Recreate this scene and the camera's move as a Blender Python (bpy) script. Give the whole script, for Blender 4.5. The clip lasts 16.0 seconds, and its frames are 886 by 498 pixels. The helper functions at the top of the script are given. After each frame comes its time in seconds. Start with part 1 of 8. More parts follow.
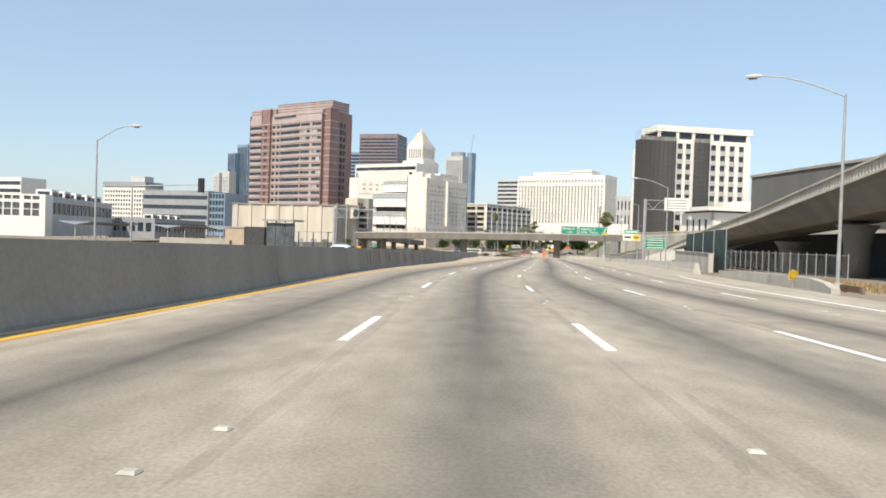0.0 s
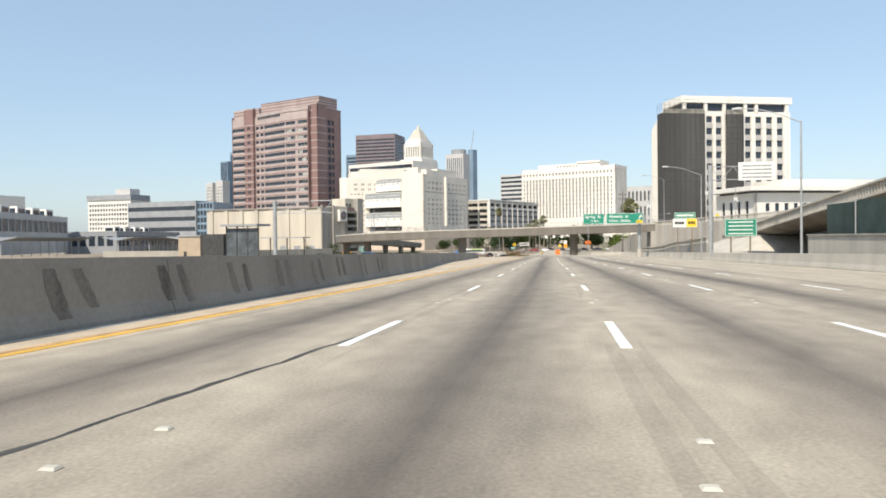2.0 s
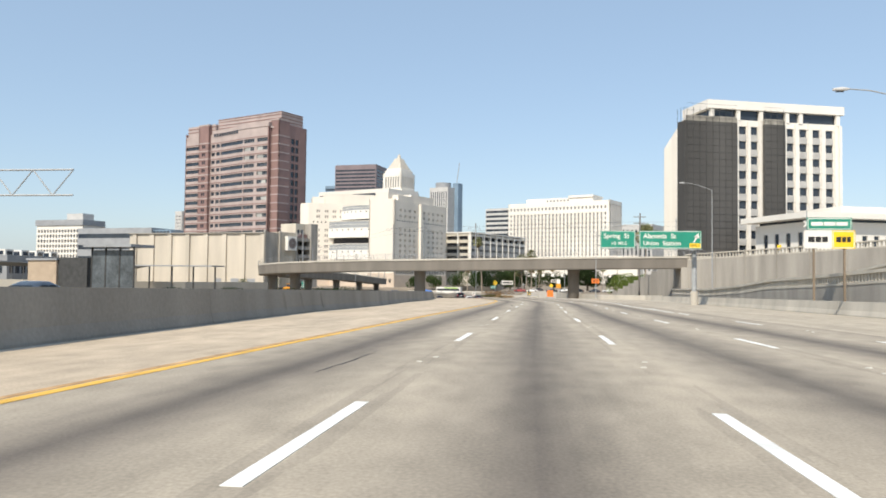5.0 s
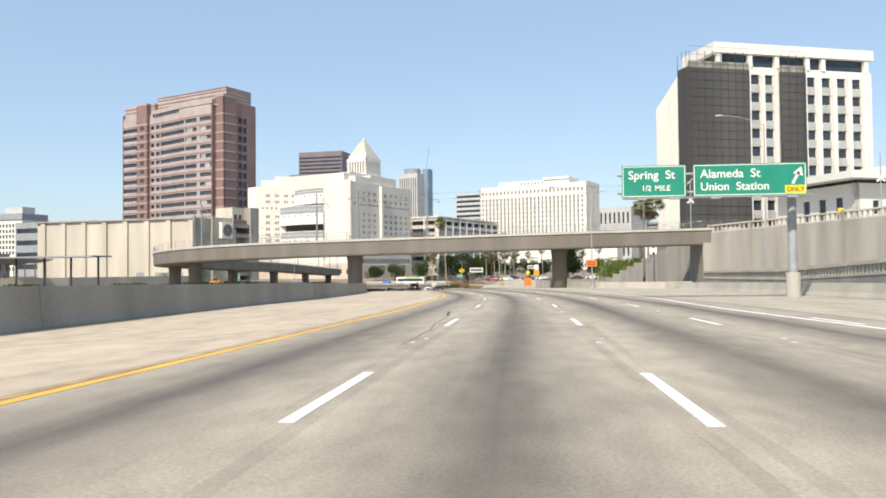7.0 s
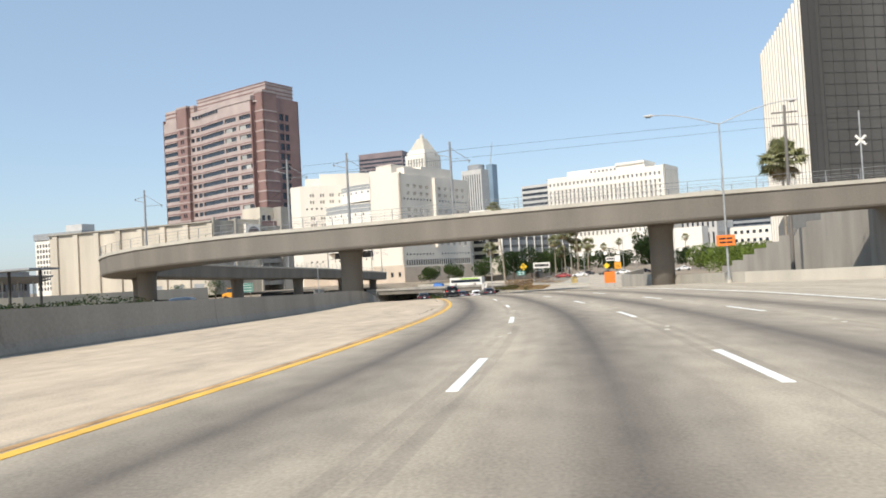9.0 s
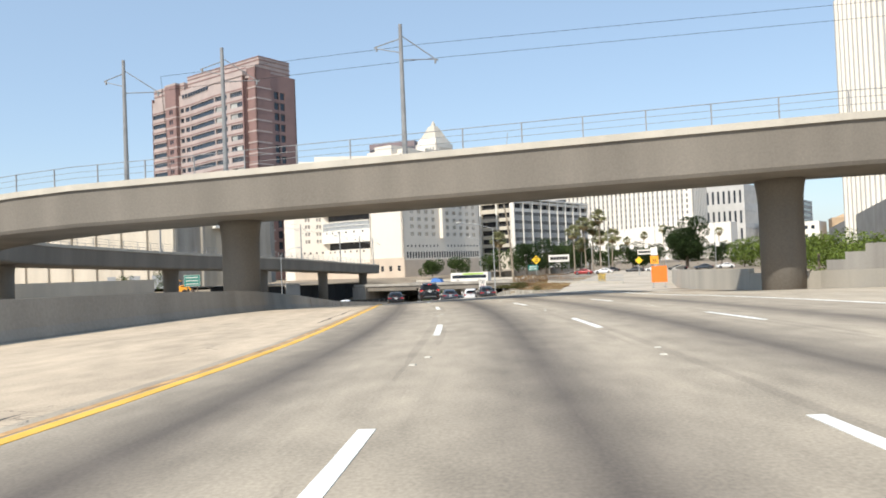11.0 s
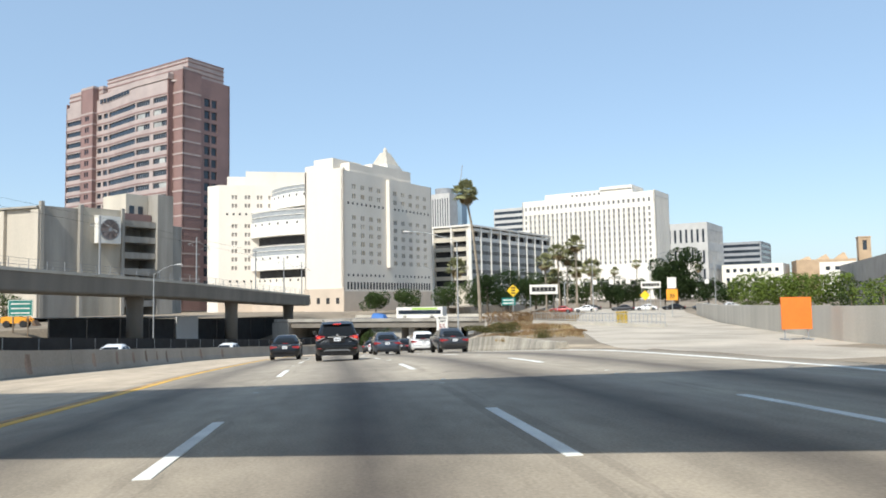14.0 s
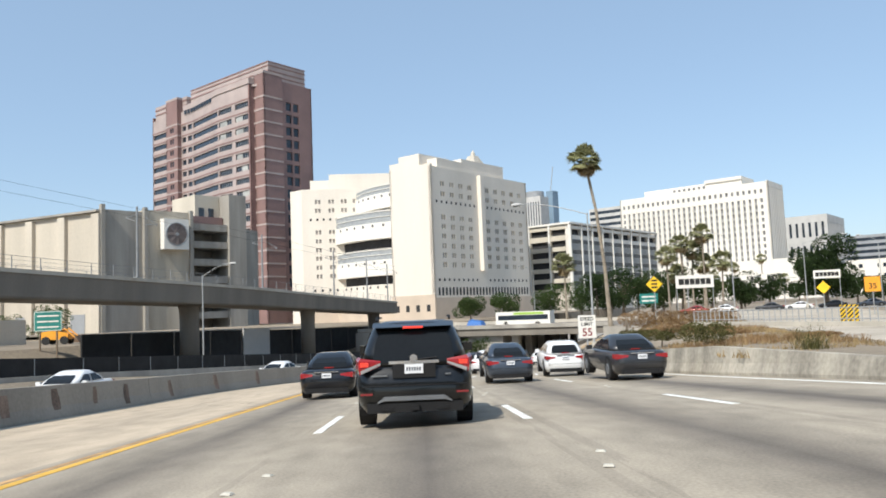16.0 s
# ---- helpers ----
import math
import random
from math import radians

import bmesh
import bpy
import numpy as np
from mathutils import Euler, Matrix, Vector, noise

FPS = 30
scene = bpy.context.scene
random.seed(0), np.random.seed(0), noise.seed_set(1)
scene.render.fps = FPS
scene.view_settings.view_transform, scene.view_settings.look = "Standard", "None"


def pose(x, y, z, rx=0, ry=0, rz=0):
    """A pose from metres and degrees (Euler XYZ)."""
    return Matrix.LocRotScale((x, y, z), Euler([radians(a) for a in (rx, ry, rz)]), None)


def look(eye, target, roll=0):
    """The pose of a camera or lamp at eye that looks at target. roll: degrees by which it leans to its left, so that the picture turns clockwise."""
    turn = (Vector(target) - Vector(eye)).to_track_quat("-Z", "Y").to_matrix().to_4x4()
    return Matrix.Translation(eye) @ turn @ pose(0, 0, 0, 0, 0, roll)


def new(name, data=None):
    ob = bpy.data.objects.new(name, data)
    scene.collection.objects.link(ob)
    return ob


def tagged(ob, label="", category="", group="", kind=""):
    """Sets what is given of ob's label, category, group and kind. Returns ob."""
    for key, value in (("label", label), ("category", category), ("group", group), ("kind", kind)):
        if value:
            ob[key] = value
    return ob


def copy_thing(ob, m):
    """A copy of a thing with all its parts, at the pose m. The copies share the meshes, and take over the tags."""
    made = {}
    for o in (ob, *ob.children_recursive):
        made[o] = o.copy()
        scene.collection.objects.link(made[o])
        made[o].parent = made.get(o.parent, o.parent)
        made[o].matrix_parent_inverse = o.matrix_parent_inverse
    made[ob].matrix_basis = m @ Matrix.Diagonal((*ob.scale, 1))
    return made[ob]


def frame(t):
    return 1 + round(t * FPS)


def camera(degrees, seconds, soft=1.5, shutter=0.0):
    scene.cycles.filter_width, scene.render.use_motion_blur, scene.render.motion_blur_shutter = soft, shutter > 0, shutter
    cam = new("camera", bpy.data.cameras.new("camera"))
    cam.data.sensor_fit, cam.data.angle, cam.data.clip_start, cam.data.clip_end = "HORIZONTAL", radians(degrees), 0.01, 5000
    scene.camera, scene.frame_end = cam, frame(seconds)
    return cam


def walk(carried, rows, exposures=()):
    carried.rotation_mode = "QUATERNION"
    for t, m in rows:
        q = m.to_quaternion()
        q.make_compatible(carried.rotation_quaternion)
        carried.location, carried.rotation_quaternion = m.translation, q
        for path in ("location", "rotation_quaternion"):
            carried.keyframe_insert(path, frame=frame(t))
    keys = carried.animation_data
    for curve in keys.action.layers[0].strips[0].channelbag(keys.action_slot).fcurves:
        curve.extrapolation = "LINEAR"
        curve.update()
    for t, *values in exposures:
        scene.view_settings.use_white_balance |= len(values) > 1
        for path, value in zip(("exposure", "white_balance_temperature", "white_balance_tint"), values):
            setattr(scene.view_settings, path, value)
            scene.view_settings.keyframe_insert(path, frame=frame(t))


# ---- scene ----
cam = camera(60.6, 16.0, soft=1.8)
PATH = [
    (0, (1.062, 1.165, 0.958), (0.787, 3.145, 0.925), 1.9),
    (0.5, (0.680, 12.217, 0.750), (0.403, 14.198, 0.709), 2.0),
    (1, (-0.062, 23.409, 0.540), (-0.335, 25.390, 0.486), 2.1),
    (1.5, (-1.090, 34.452, 0.332), (-1.373, 36.432, 0.281), 1.1),
    (2, (-1.458, 44.952, 0.135), (-1.750, 46.930, 0.107), -0.7),
    (2.5, (-1.605, 56.388, -0.080), (-1.792, 58.379, -0.093), -0.2),
    (3, (-2.345, 67.573, -0.290), (-2.579, 69.559, -0.262), -0.2),
    (5.5, (-2.660, 117.243, -1.224), (-2.918, 119.225, -1.150), 0.7),
    (6, (-2.470, 127.780, -1.422), (-2.685, 129.767, -1.353), -0.1),
    (6.5, (-2.682, 138.144, -1.617), (-2.873, 140.134, -1.558), -0.5),
    (7, (-2.776, 148.422, -1.810), (-2.968, 150.412, -1.762), -0.6),
    (7.5, (-2.779, 159.371, -2.016), (-3.073, 161.350, -1.995), -1.1),
    (8, (-2.723, 169.271, -2.202), (-3.088, 171.237, -2.201), -2.2),
    (8.5, (-2.880, 179.328, -2.391), (-3.248, 181.293, -2.356), -3.3),
    (9, (-3.233, 189.925, -2.591), (-3.611, 191.888, -2.535), -3.2),
    (11.5, (-6.598, 231.349, -3.432), (-7.052, 233.297, -3.397), -1.57),
    (12, (-7.538, 238.296, -3.552), (-8.072, 240.224, -3.542), -0.95),
    (12.5, (-8.568, 244.494, -3.674), (-9.128, 246.414, -3.679), -0.80),
    (13, (-9.772, 250.376, -3.735), (-10.378, 252.282, -3.717), -0.40),
    (13.5, (-11.237, 256.498, -3.894), (-11.804, 258.415, -3.837), -0.07),
    (14, (-12.822, 262.564, -4.049), (-13.109, 264.539, -3.912), -0.96),
    (14.5, (-14.267, 268.074, -4.220), (-14.568, 270.042, -4.033), -1.67),
    (15, (-15.743, 273.485, -4.370), (-16.100, 275.444, -4.192), -2.08),
    (15.5, (-17.168, 278.602, -4.529), (-17.639, 280.539, -4.359), -2.40),
    (16, (-18.756, 283.921, -4.787), (-19.273, 285.846, -4.621), -2.32),
]
EXPOSURES = [(0, 0.33, 6680, 10), (1, 0.41, 6680, 10), (2.5, 0.29, 6660, 10), (6, 0.28, 6640, 10), (7.5, 0.42, 6620, 10), (9, 0.28, 6600, 10), (11.5, 0.42, 6550, 10), (12.5, 0.35, 6600, 10), (13.5, 0.5, 6500, 10), (14, 0.38, 6280, 8), (14.5, 0.22, 6200, 8), (15.2, 0.3, 6280, 8), (16, 0.28, 6350, 9)]
walk(cam, [(t, look(eye, target, roll)) for t, eye, target, roll in PATH], EXPOSURES)

# ---- light ----
SUN_TO = Vector((-0.22, -0.63, 0.745)).normalized()
world = bpy.data.worlds.new("sky")
scene.world = world
world.use_nodes = True
wn = world.node_tree
sky = wn.nodes.new("ShaderNodeTexSky")
sky.sky_type = 'NISHITA'
sky.sun_disc = False
sky.sun_elevation = math.asin(SUN_TO.z)
sky.sun_rotation = math.atan2(SUN_TO.x, SUN_TO.y)
sky.air_density, sky.dust_density, sky.ozone_density = 1.0, 1.0, 1.0
haze = wn.nodes.new("ShaderNodeMix")
haze.data_type = 'RGBA'
haze.inputs["Factor"].default_value = 0.5
haze.inputs["B"].default_value = (2.6, 3.6, 4.75, 1)
wn.links.new(sky.outputs[0], haze.inputs["A"])
wn.links.new(haze.outputs["Result"], wn.nodes["Background"].inputs[0])
wn.nodes["Background"].inputs[1].default_value = 0.14
sun = new("sun", bpy.data.lights.new("sun", 'SUN'))
sun.data.energy, sun.data.angle, sun.data.color = 4.4, radians(0.53), (1.0, 0.94, 0.84)
sun.matrix_world = look(SUN_TO * 300, (0, 0, 0))

# ---- materials ----
def mat(name, col, rough=0.8, metal=0.0, var=0.12, scale=1.0, fine=12.0, bump=0.0, col2=None, stain=0.0, streak=False, island=0.0, emit=0.0, coat=0.0):
    """A surface with variation at two scales, in metres; streak: drawn out downwards."""
    m = bpy.data.materials.new(name)
    m.use_nodes = True
    n, l = m.node_tree.nodes, m.node_tree.links
    b = n["Principled BSDF"]
    b.inputs["Roughness"].default_value, b.inputs["Metallic"].default_value = rough, metal
    b.inputs["Coat Weight"].default_value = coat
    b.inputs["Coat Roughness"].default_value = 0.05
    geo = n.new("ShaderNodeNewGeometry")
    src = geo.outputs["Position"]
    if streak:
        mp = n.new("ShaderNodeMapping")
        mp.inputs["Scale"].default_value = (1, 1, 0.12)
        l.new(src, mp.inputs["Vector"])
        src = mp.outputs[0]
    a, c = n.new("ShaderNodeTexNoise"), n.new("ShaderNodeTexNoise")
    a.inputs["Scale"].default_value, a.inputs["Detail"].default_value = scale, 5
    c.inputs["Scale"].default_value, c.inputs["Detail"].default_value = fine, 3
    l.new(src, a.inputs["Vector"]), l.new(geo.outputs["Position"], c.inputs["Vector"])
    add = n.new("ShaderNodeMath")
    add.operation = 'MULTIPLY_ADD'
    add.inputs[1].default_value = 0.45
    l.new(c.outputs["Fac"], add.inputs[0]), l.new(a.outputs["Fac"], add.inputs[2])
    ramp = n.new("ShaderNodeValToRGB")
    ramp.color_ramp.elements[0].position, ramp.color_ramp.elements[1].position = 0.45, 1.0
    lo = col2 or tuple(v * (1 - 2 * var) for v in col)
    ramp.color_ramp.elements[0].color = (*lo, 1)
    ramp.color_ramp.elements[1].color = (*[min(1, v * (1 + var)) for v in col], 1)
    l.new(add.outputs[0], ramp.inputs[0])
    out = ramp.outputs[0]
    if island:
        oi = n.new("ShaderNodeObjectInfo")
        hv = n.new("ShaderNodeHueSaturation")
        mr = n.new("ShaderNodeMapRange")
        mr.inputs[3].default_value, mr.inputs[4].default_value = 1 - island, 1 + island
        l.new(oi.outputs["Random"], mr.inputs[0]), l.new(mr.outputs[0], hv.inputs["Value"]), l.new(out, hv.inputs["Color"])
        out = hv.outputs[0]
    l.new(out, b.inputs["Base Color"])
    if bump:
        bp = n.new("ShaderNodeBump")
        bp.inputs["Strength"].default_value, bp.inputs["Distance"].default_value = bump, 0.02
        l.new(c.outputs["Fac"], bp.inputs["Height"]), l.new(bp.outputs[0], b.inputs["Normal"])
    if emit:
        b.inputs["Emission Color"].default_value, b.inputs["Emission Strength"].default_value = (*col, 1), emit
    return m

M = {}
M['asphalt'] = mat('asphalt', (0.27, 0.248, 0.215), 0.9, var=0.1, scale=0.25, fine=30, bump=0.3)
M['opp'] = mat('concrete_road', (0.33, 0.31, 0.28), 0.9, var=0.12, scale=0.3, fine=25, bump=0.2)
M['ground'] = mat('dry_ground', (0.27, 0.22, 0.16), 0.95, var=0.25, scale=0.08, fine=3, bump=0.4)
M['concrete'] = mat('concrete', (0.35, 0.325, 0.285), 0.85, var=0.18, scale=0.5, fine=14, bump=0.2, streak=True)
# Darkened concrete: the shade on bridge decks and columns is in the colour.
M['concrete_shaded'] = mat('shaded_bridge_concrete', (0.205, 0.183, 0.154), 0.85, var=0.15, scale=0.3, fine=9, bump=0.15, streak=True)
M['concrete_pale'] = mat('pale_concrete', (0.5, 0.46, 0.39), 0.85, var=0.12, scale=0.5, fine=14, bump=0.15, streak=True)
M['white'] = mat('white_paint', (0.76, 0.73, 0.67), 0.7, var=0.05, scale=0.6, fine=10)
M['line'] = mat('road_paint', (0.78, 0.78, 0.74), 0.7, var=0.14, scale=1.2, fine=22)
M['yellow_old'] = mat('faded_orange_paint', (0.50, 0.30, 0.13), 0.8, var=0.3, scale=1.5, fine=16)
M['marker'] = mat('dirty_ceramic', (0.5, 0.47, 0.40), 0.6, var=0.15, scale=3, fine=20)
M['yellow'] = mat('yellow_road_paint', (0.72, 0.42, 0.06), 0.7, var=0.14, scale=1.2, fine=22)
M['mdc'] = mat('white_precast', (0.72, 0.66, 0.575), 0.8, var=0.05, scale=0.12, fine=2, streak=True)
M['mdcbase'] = mat('pink_granite', (0.58, 0.48, 0.38), 0.8, var=0.07, scale=0.2, fine=3)
M['court'] = mat('white_terracotta', (0.74, 0.70, 0.63), 0.75, var=0.05, scale=0.1, fine=2, streak=True)
M['brick'] = mat('red_granite', (0.25, 0.155, 0.14), 0.6, var=0.1, scale=0.15, fine=2)
M['brick2'] = mat('pink_granite_band', (0.42, 0.345, 0.32), 0.6, var=0.1, scale=0.15, fine=2)
M['glass'] = mat('window_glass', (0.035, 0.045, 0.06), 0.06, var=0.2, scale=0.2, fine=1)
# Lightened: haze and reflected sky are put into this glass colour.
M['glass_blue'] = mat('blue_glass', (0.20, 0.28, 0.36), 0.2, var=0.15, scale=0.05, fine=1)
M['glass_pale'] = mat('sky_bright_glass', (0.45, 0.45, 0.42), 0.12, var=0.2, scale=0.2, fine=1)
M['bronze'] = mat('bronze_cladding', (0.20, 0.155, 0.16), 0.5, var=0.1, scale=0.1, fine=1)
M['beige'] = mat('beige_concrete', (0.56, 0.51, 0.42), 0.85, var=0.1, scale=0.2, fine=5, streak=True)
M['grey'] = mat('grey_panel', (0.30, 0.31, 0.32), 0.7, var=0.1, scale=0.2, fine=4)
# Near-black; on open decks and recesses it paints the shade inside.
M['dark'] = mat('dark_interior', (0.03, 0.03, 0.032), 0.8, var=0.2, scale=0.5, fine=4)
M['net'] = mat('black_scaffold_net', (0.075, 0.072, 0.068), 0.9, var=0.22, scale=0.12, fine=6, bump=0.3, streak=True)
M['steel'] = mat('galvanised_steel', (0.36, 0.37, 0.37), 0.6, 0.2, var=0.12, scale=2, fine=20)
M['rail_steel'] = mat('dull_grey_steel', (0.24, 0.245, 0.25), 0.7, 0.0, var=0.12, scale=2, fine=20)
M['green'] = mat('green_sign', (0.012, 0.23, 0.15), 0.45, var=0.05, scale=1, fine=6)
M['signyel'] = mat('yellow_sign', (0.85, 0.55, 0.02), 0.5, var=0.05, scale=1, fine=6)
M['orange'] = mat('orange_sign', (0.8, 0.2, 0.03), 0.5, var=0.06, scale=1, fine=6)
M['black'] = mat('black_rubber', (0.018, 0.018, 0.018), 0.7, var=0.2, scale=3, fine=20)

# ---- building helpers ----
class MB:
    """Collects faces for one mesh."""
    def __init__(self):
        self.v, self.f = [], []

    def quad(self, *p):
        i = len(self.v)
        self.v += [tuple(q) for q in p]
        self.f.append(tuple(range(i, i + len(p))))
        return self

    def box(self, x0, x1, y0, y1, z0, z1, m=None):
        i = len(self.v)
        c = [(x0, y0, z0), (x1, y0, z0), (x1, y1, z0), (x0, y1, z0), (x0, y0, z1), (x1, y0, z1), (x1, y1, z1), (x0, y1, z1)]
        self.v += [tuple(m @ Vector(p)) for p in c] if m else c
        self.f += [tuple(i + k for k in q) for q in ((3, 2, 1, 0), (4, 5, 6, 7), (0, 1, 5, 4), (1, 2, 6, 5), (2, 3, 7, 6), (3, 0, 4, 7))]
        return self

    def prism(self, poly, z0, z1):
        i, n = len(self.v), len(poly)
        self.v += [(x, y, z0) for x, y in poly] + [(x, y, z1) for x, y in poly]
        self.f += [tuple(i + n - 1 - k for k in range(n)), tuple(i + n + k for k in range(n))]
        self.f += [(i + k, i + (k + 1) % n, i + n + (k + 1) % n, i + n + k) for k in range(n)]
        return self

    def loft(self, secs, closed=True, caps=True):
        i, n = len(self.v), len(secs[0])
        for s in secs:
            self.v += [tuple(p) for p in s]
        for a in range(len(secs) - 1):
            for k in range(n if closed else n - 1):
                p, q = i + a * n + k, i + a * n + (k + 1) % n
                self.f.append((p, q, q + n, p + n))
        if closed and caps:
            self.f += [tuple(i + n - 1 - k for k in range(n)), tuple(i + (len(secs) - 1) * n + k for k in range(n))]
        return self

    def tube(self, pts, r, n=8):
        secs = []
        pts = [Vector(p) for p in pts]
        for k, p in enumerate(pts):
            d = (pts[min(k + 1, len(pts) - 1)] - pts[max(k - 1, 0)]).normalized()
            a = d.cross(Vector((0, 0, 1)) if abs(d.z) < 0.9 else Vector((1, 0, 0))).normalized()
            b = d.cross(a)
            rr = r[k] if isinstance(r, (list, tuple)) else r
            secs.append([p + (a * math.cos(t) - b * math.sin(t)) * rr for t in [2 * math.pi * j / n for j in range(n)]])
        return self.loft(secs)

    def mesh(self, name, material, smooth=False):
        me = bpy.data.meshes.new(name)
        me.from_pydata(self.v, [], self.f)
        if material:
            me.materials.append(material)
        if smooth:
            me.polygons.foreach_set("use_smooth", [True] * len(me.polygons))
        me.update()
        return me


def part(name, mb, material, parent=None, label="", smooth=False, m=None):
    ob = new(name, mb.mesh(name, material, smooth) if isinstance(mb, MB) else mb)
    if parent:
        ob.parent = parent
    if m:
        ob.matrix_basis = m
    return tagged(ob, label)


def thing(name, m, label, category, group="", kind=""):
    ob = new(name)
    ob.matrix_basis = m
    ob.empty_display_size = 0.5
    return tagged(ob, label, category, group, kind)


def bevel(ob, w=0.02, seg=1):
    md = ob.modifiers.new("bevel", 'BEVEL')
    md.width, md.segments, md.limit_method, md.angle_limit = w, seg, 'ANGLE', radians(40)
    return ob


def facade(parent, m, width, z0, z1, xs, zs, depth, wall, glass, skip=None, name="window", wallname="wall", thick=0.6):
    """A wall with recessed openings: xs and zs are spans; its face looks along -y of m, x to the right. Each opening gets a pane of its own."""
    xb = sorted({0, width, *[v for s in xs for v in s]})
    zb = sorted({z0, z1, *[v for s in zs for v in s]})
    xi, zi = {s[0]: s for s in xs}, {s[0]: s for s in zs}
    mb, panes = MB(), {}
    for a, x in enumerate(xb[:-1]):
        for b, z in enumerate(zb[:-1]):
            X, Z = xb[a + 1], zb[b + 1]
            if x in xi and z in zi and not (skip and skip(x, z)):
                d = depth
                mb.quad((x, 0, z), (x, d, z), (x, d, Z), (x, 0, Z)).quad((X, d, z), (X, 0, z), (X, 0, Z), (X, d, Z))
                mb.quad((x, d, Z), (X, d, Z), (X, 0, Z), (x, 0, Z)).quad((x, 0, z), (X, 0, z), (X, d, z), (x, d, z))
                panes.setdefault((round(X - x, 2), round(Z - z, 2)), []).append((x, z))
            else:
                mb.quad((x, 0, z), (X, 0, z), (X, 0, Z), (x, 0, Z))
    t = thick + depth
    mb.quad((0, t, z0), (0, t, z1), (width, t, z1), (width, t, z0))
    mb.quad((0, 0, z0), (0, 0, z1), (0, t, z1), (0, t, z0)).quad((width, 0, z0), (width, t, z0), (width, t, z1), (width, 0, z1))
    mb.quad((0, 0, z1), (width, 0, z1), (width, t, z1), (0, t, z1))
    part(wallname, mb, wall, parent, m=m)
    count = 0
    rest = MB()
    for (w, h), ps in panes.items():
        me = MB().box(0, w, 0, 0.08, 0, h).mesh(name, glass)
        for x, z in ps:
            count += 1
            if count <= 300:
                part(name, me, None, parent, m=m @ pose(x, depth - 0.06, z))
            else:
                rest.box(x, x + w, depth - 0.06, depth + 0.02, z, z + h)
    if rest.v:
        tagged(part("window_rows", rest, glass, parent, m=m), kind="stuff")


def spans(start, stop, n, fill):
    """n equal spans between start and stop, each filled by that share."""
    p = (stop - start) / n
    return [(round(start + p * (k + 0.5 - fill / 2), 3), round(start + p * (k + 0.5 + fill / 2), 3)) for k in range(n)]


# ---- the freeway's line ----
YS = np.arange(-300, 1200.5, 0.5)
_s = np.interp(YS, [-300, 30, 52, 194, 255, 300, 312, 335, 400, 1200], [-.1, -.1, 0, 0, -.25, -.30, -.30, -.04, .03, 0])
_x = np.concatenate([[0], np.cumsum((_s[1:] + _s[:-1]) / 2 * 0.5)])
_x += -4.83 - np.interp(150, YS, _x)
_g = np.interp(YS, [-300, 254, 271, 283, 288, 410, 440, 1200], [-.0188, -.0188, -.046, -.046, -.058, -.058, 0, 0])
_z = np.concatenate([[0], np.cumsum((_g[1:] + _g[:-1]) / 2 * 0.5)])
_z += -0.25 - np.interp(0, YS, _z)


# the grade eases and steepens a little; the outer side is raised in the bend
_z += np.interp(YS, [200, 220, 235, 250, 262, 275, 290, 310, 340], [0, -.03, -.04, -.01, -.04, .12, .19, .09, 0])
def bank(y): return float(np.interp(y, [215, 240, 262, 275, 290, 310, 340], [0, .009, .006, .023, .030, .017, .012]))
_x += np.interp(YS, [0, 40, 70, 100, 125, 240, 297, 400], [.2, .35, .5, .3, 0, 0, -.35, -.5])


def lane_x(y): return float(np.interp(y, YS, _x))
def lane_w(y): return float(np.interp(y, [0, 40, 100, 130, 155, 188, 200, 260, 300], [3.46, 3.66, 3.78, 3.78, 3.68, 3.72, 3.62, 3.6, 3.6]))
def road_z(y): return float(np.interp(y, YS, _z))
def land_z(y): return float(np.interp(y, [-300, 0, 245, 271, 285, 300, 345, 1200], [5.39, -0.25, -4.86, -5.52, -6.0, -6.33, -6.75, -6.9]))


def land_left(y):
    """Ground beside the opposite carriageway: it follows the cut down beneath the viaduct."""
    return float(np.interp(y, [262, 290, 320, 331, 348, 364, 380, 396, 420, 450, 480], [land_z(262), -6.79, -7.66, -8.3, -9.2, -10.1, -11.0, -11.75, -12.4, -11.5, -6.9])) if y > 262 else land_z(y)


def rp(y, u, h=0.0):
    """A point u metres right of the lane line at station y, h above the carriageway."""
    s = float(np.interp(y, YS, _s))
    n = math.hypot(1, s)
    return Vector((lane_x(y) + u / n, y - u * s / n, road_z(y) + h + bank(y) * (min(max(u, -5), 14) - 1.8)))


def left_base(y): return float(np.interp(y, [-300, 20, 40, 95, 130, 146, 166, 185, 223, 240, 256, 268, 283, 300, 318, 345, 500], [-4.3, -4.2, -4.5, -6.0, -8.8, -10.1, -10.6, -12.1, -12.9, -12.3, -11.1, -10.4, -9.8, -9.1, -8.9, -7.6, -4.9]))
def right_x(y): return float(np.interp(y, [-300, 33, 65, 93, 127, 200, 228, 242, 250, 258, 300], [10, 12.5, 13.8, 15.3, 16.5, 17.3, 17.0, 15.2, 9.4, 6.9, 6.9]))
def right_edge(y): return float(np.interp(y, [258, 262, 268, 276, 290, 301.6, 316, 345, 500], [16.5, 14.2, 12.6, 12.0, 11.8, 11.7, 11.5, 11.4, 11.4]))

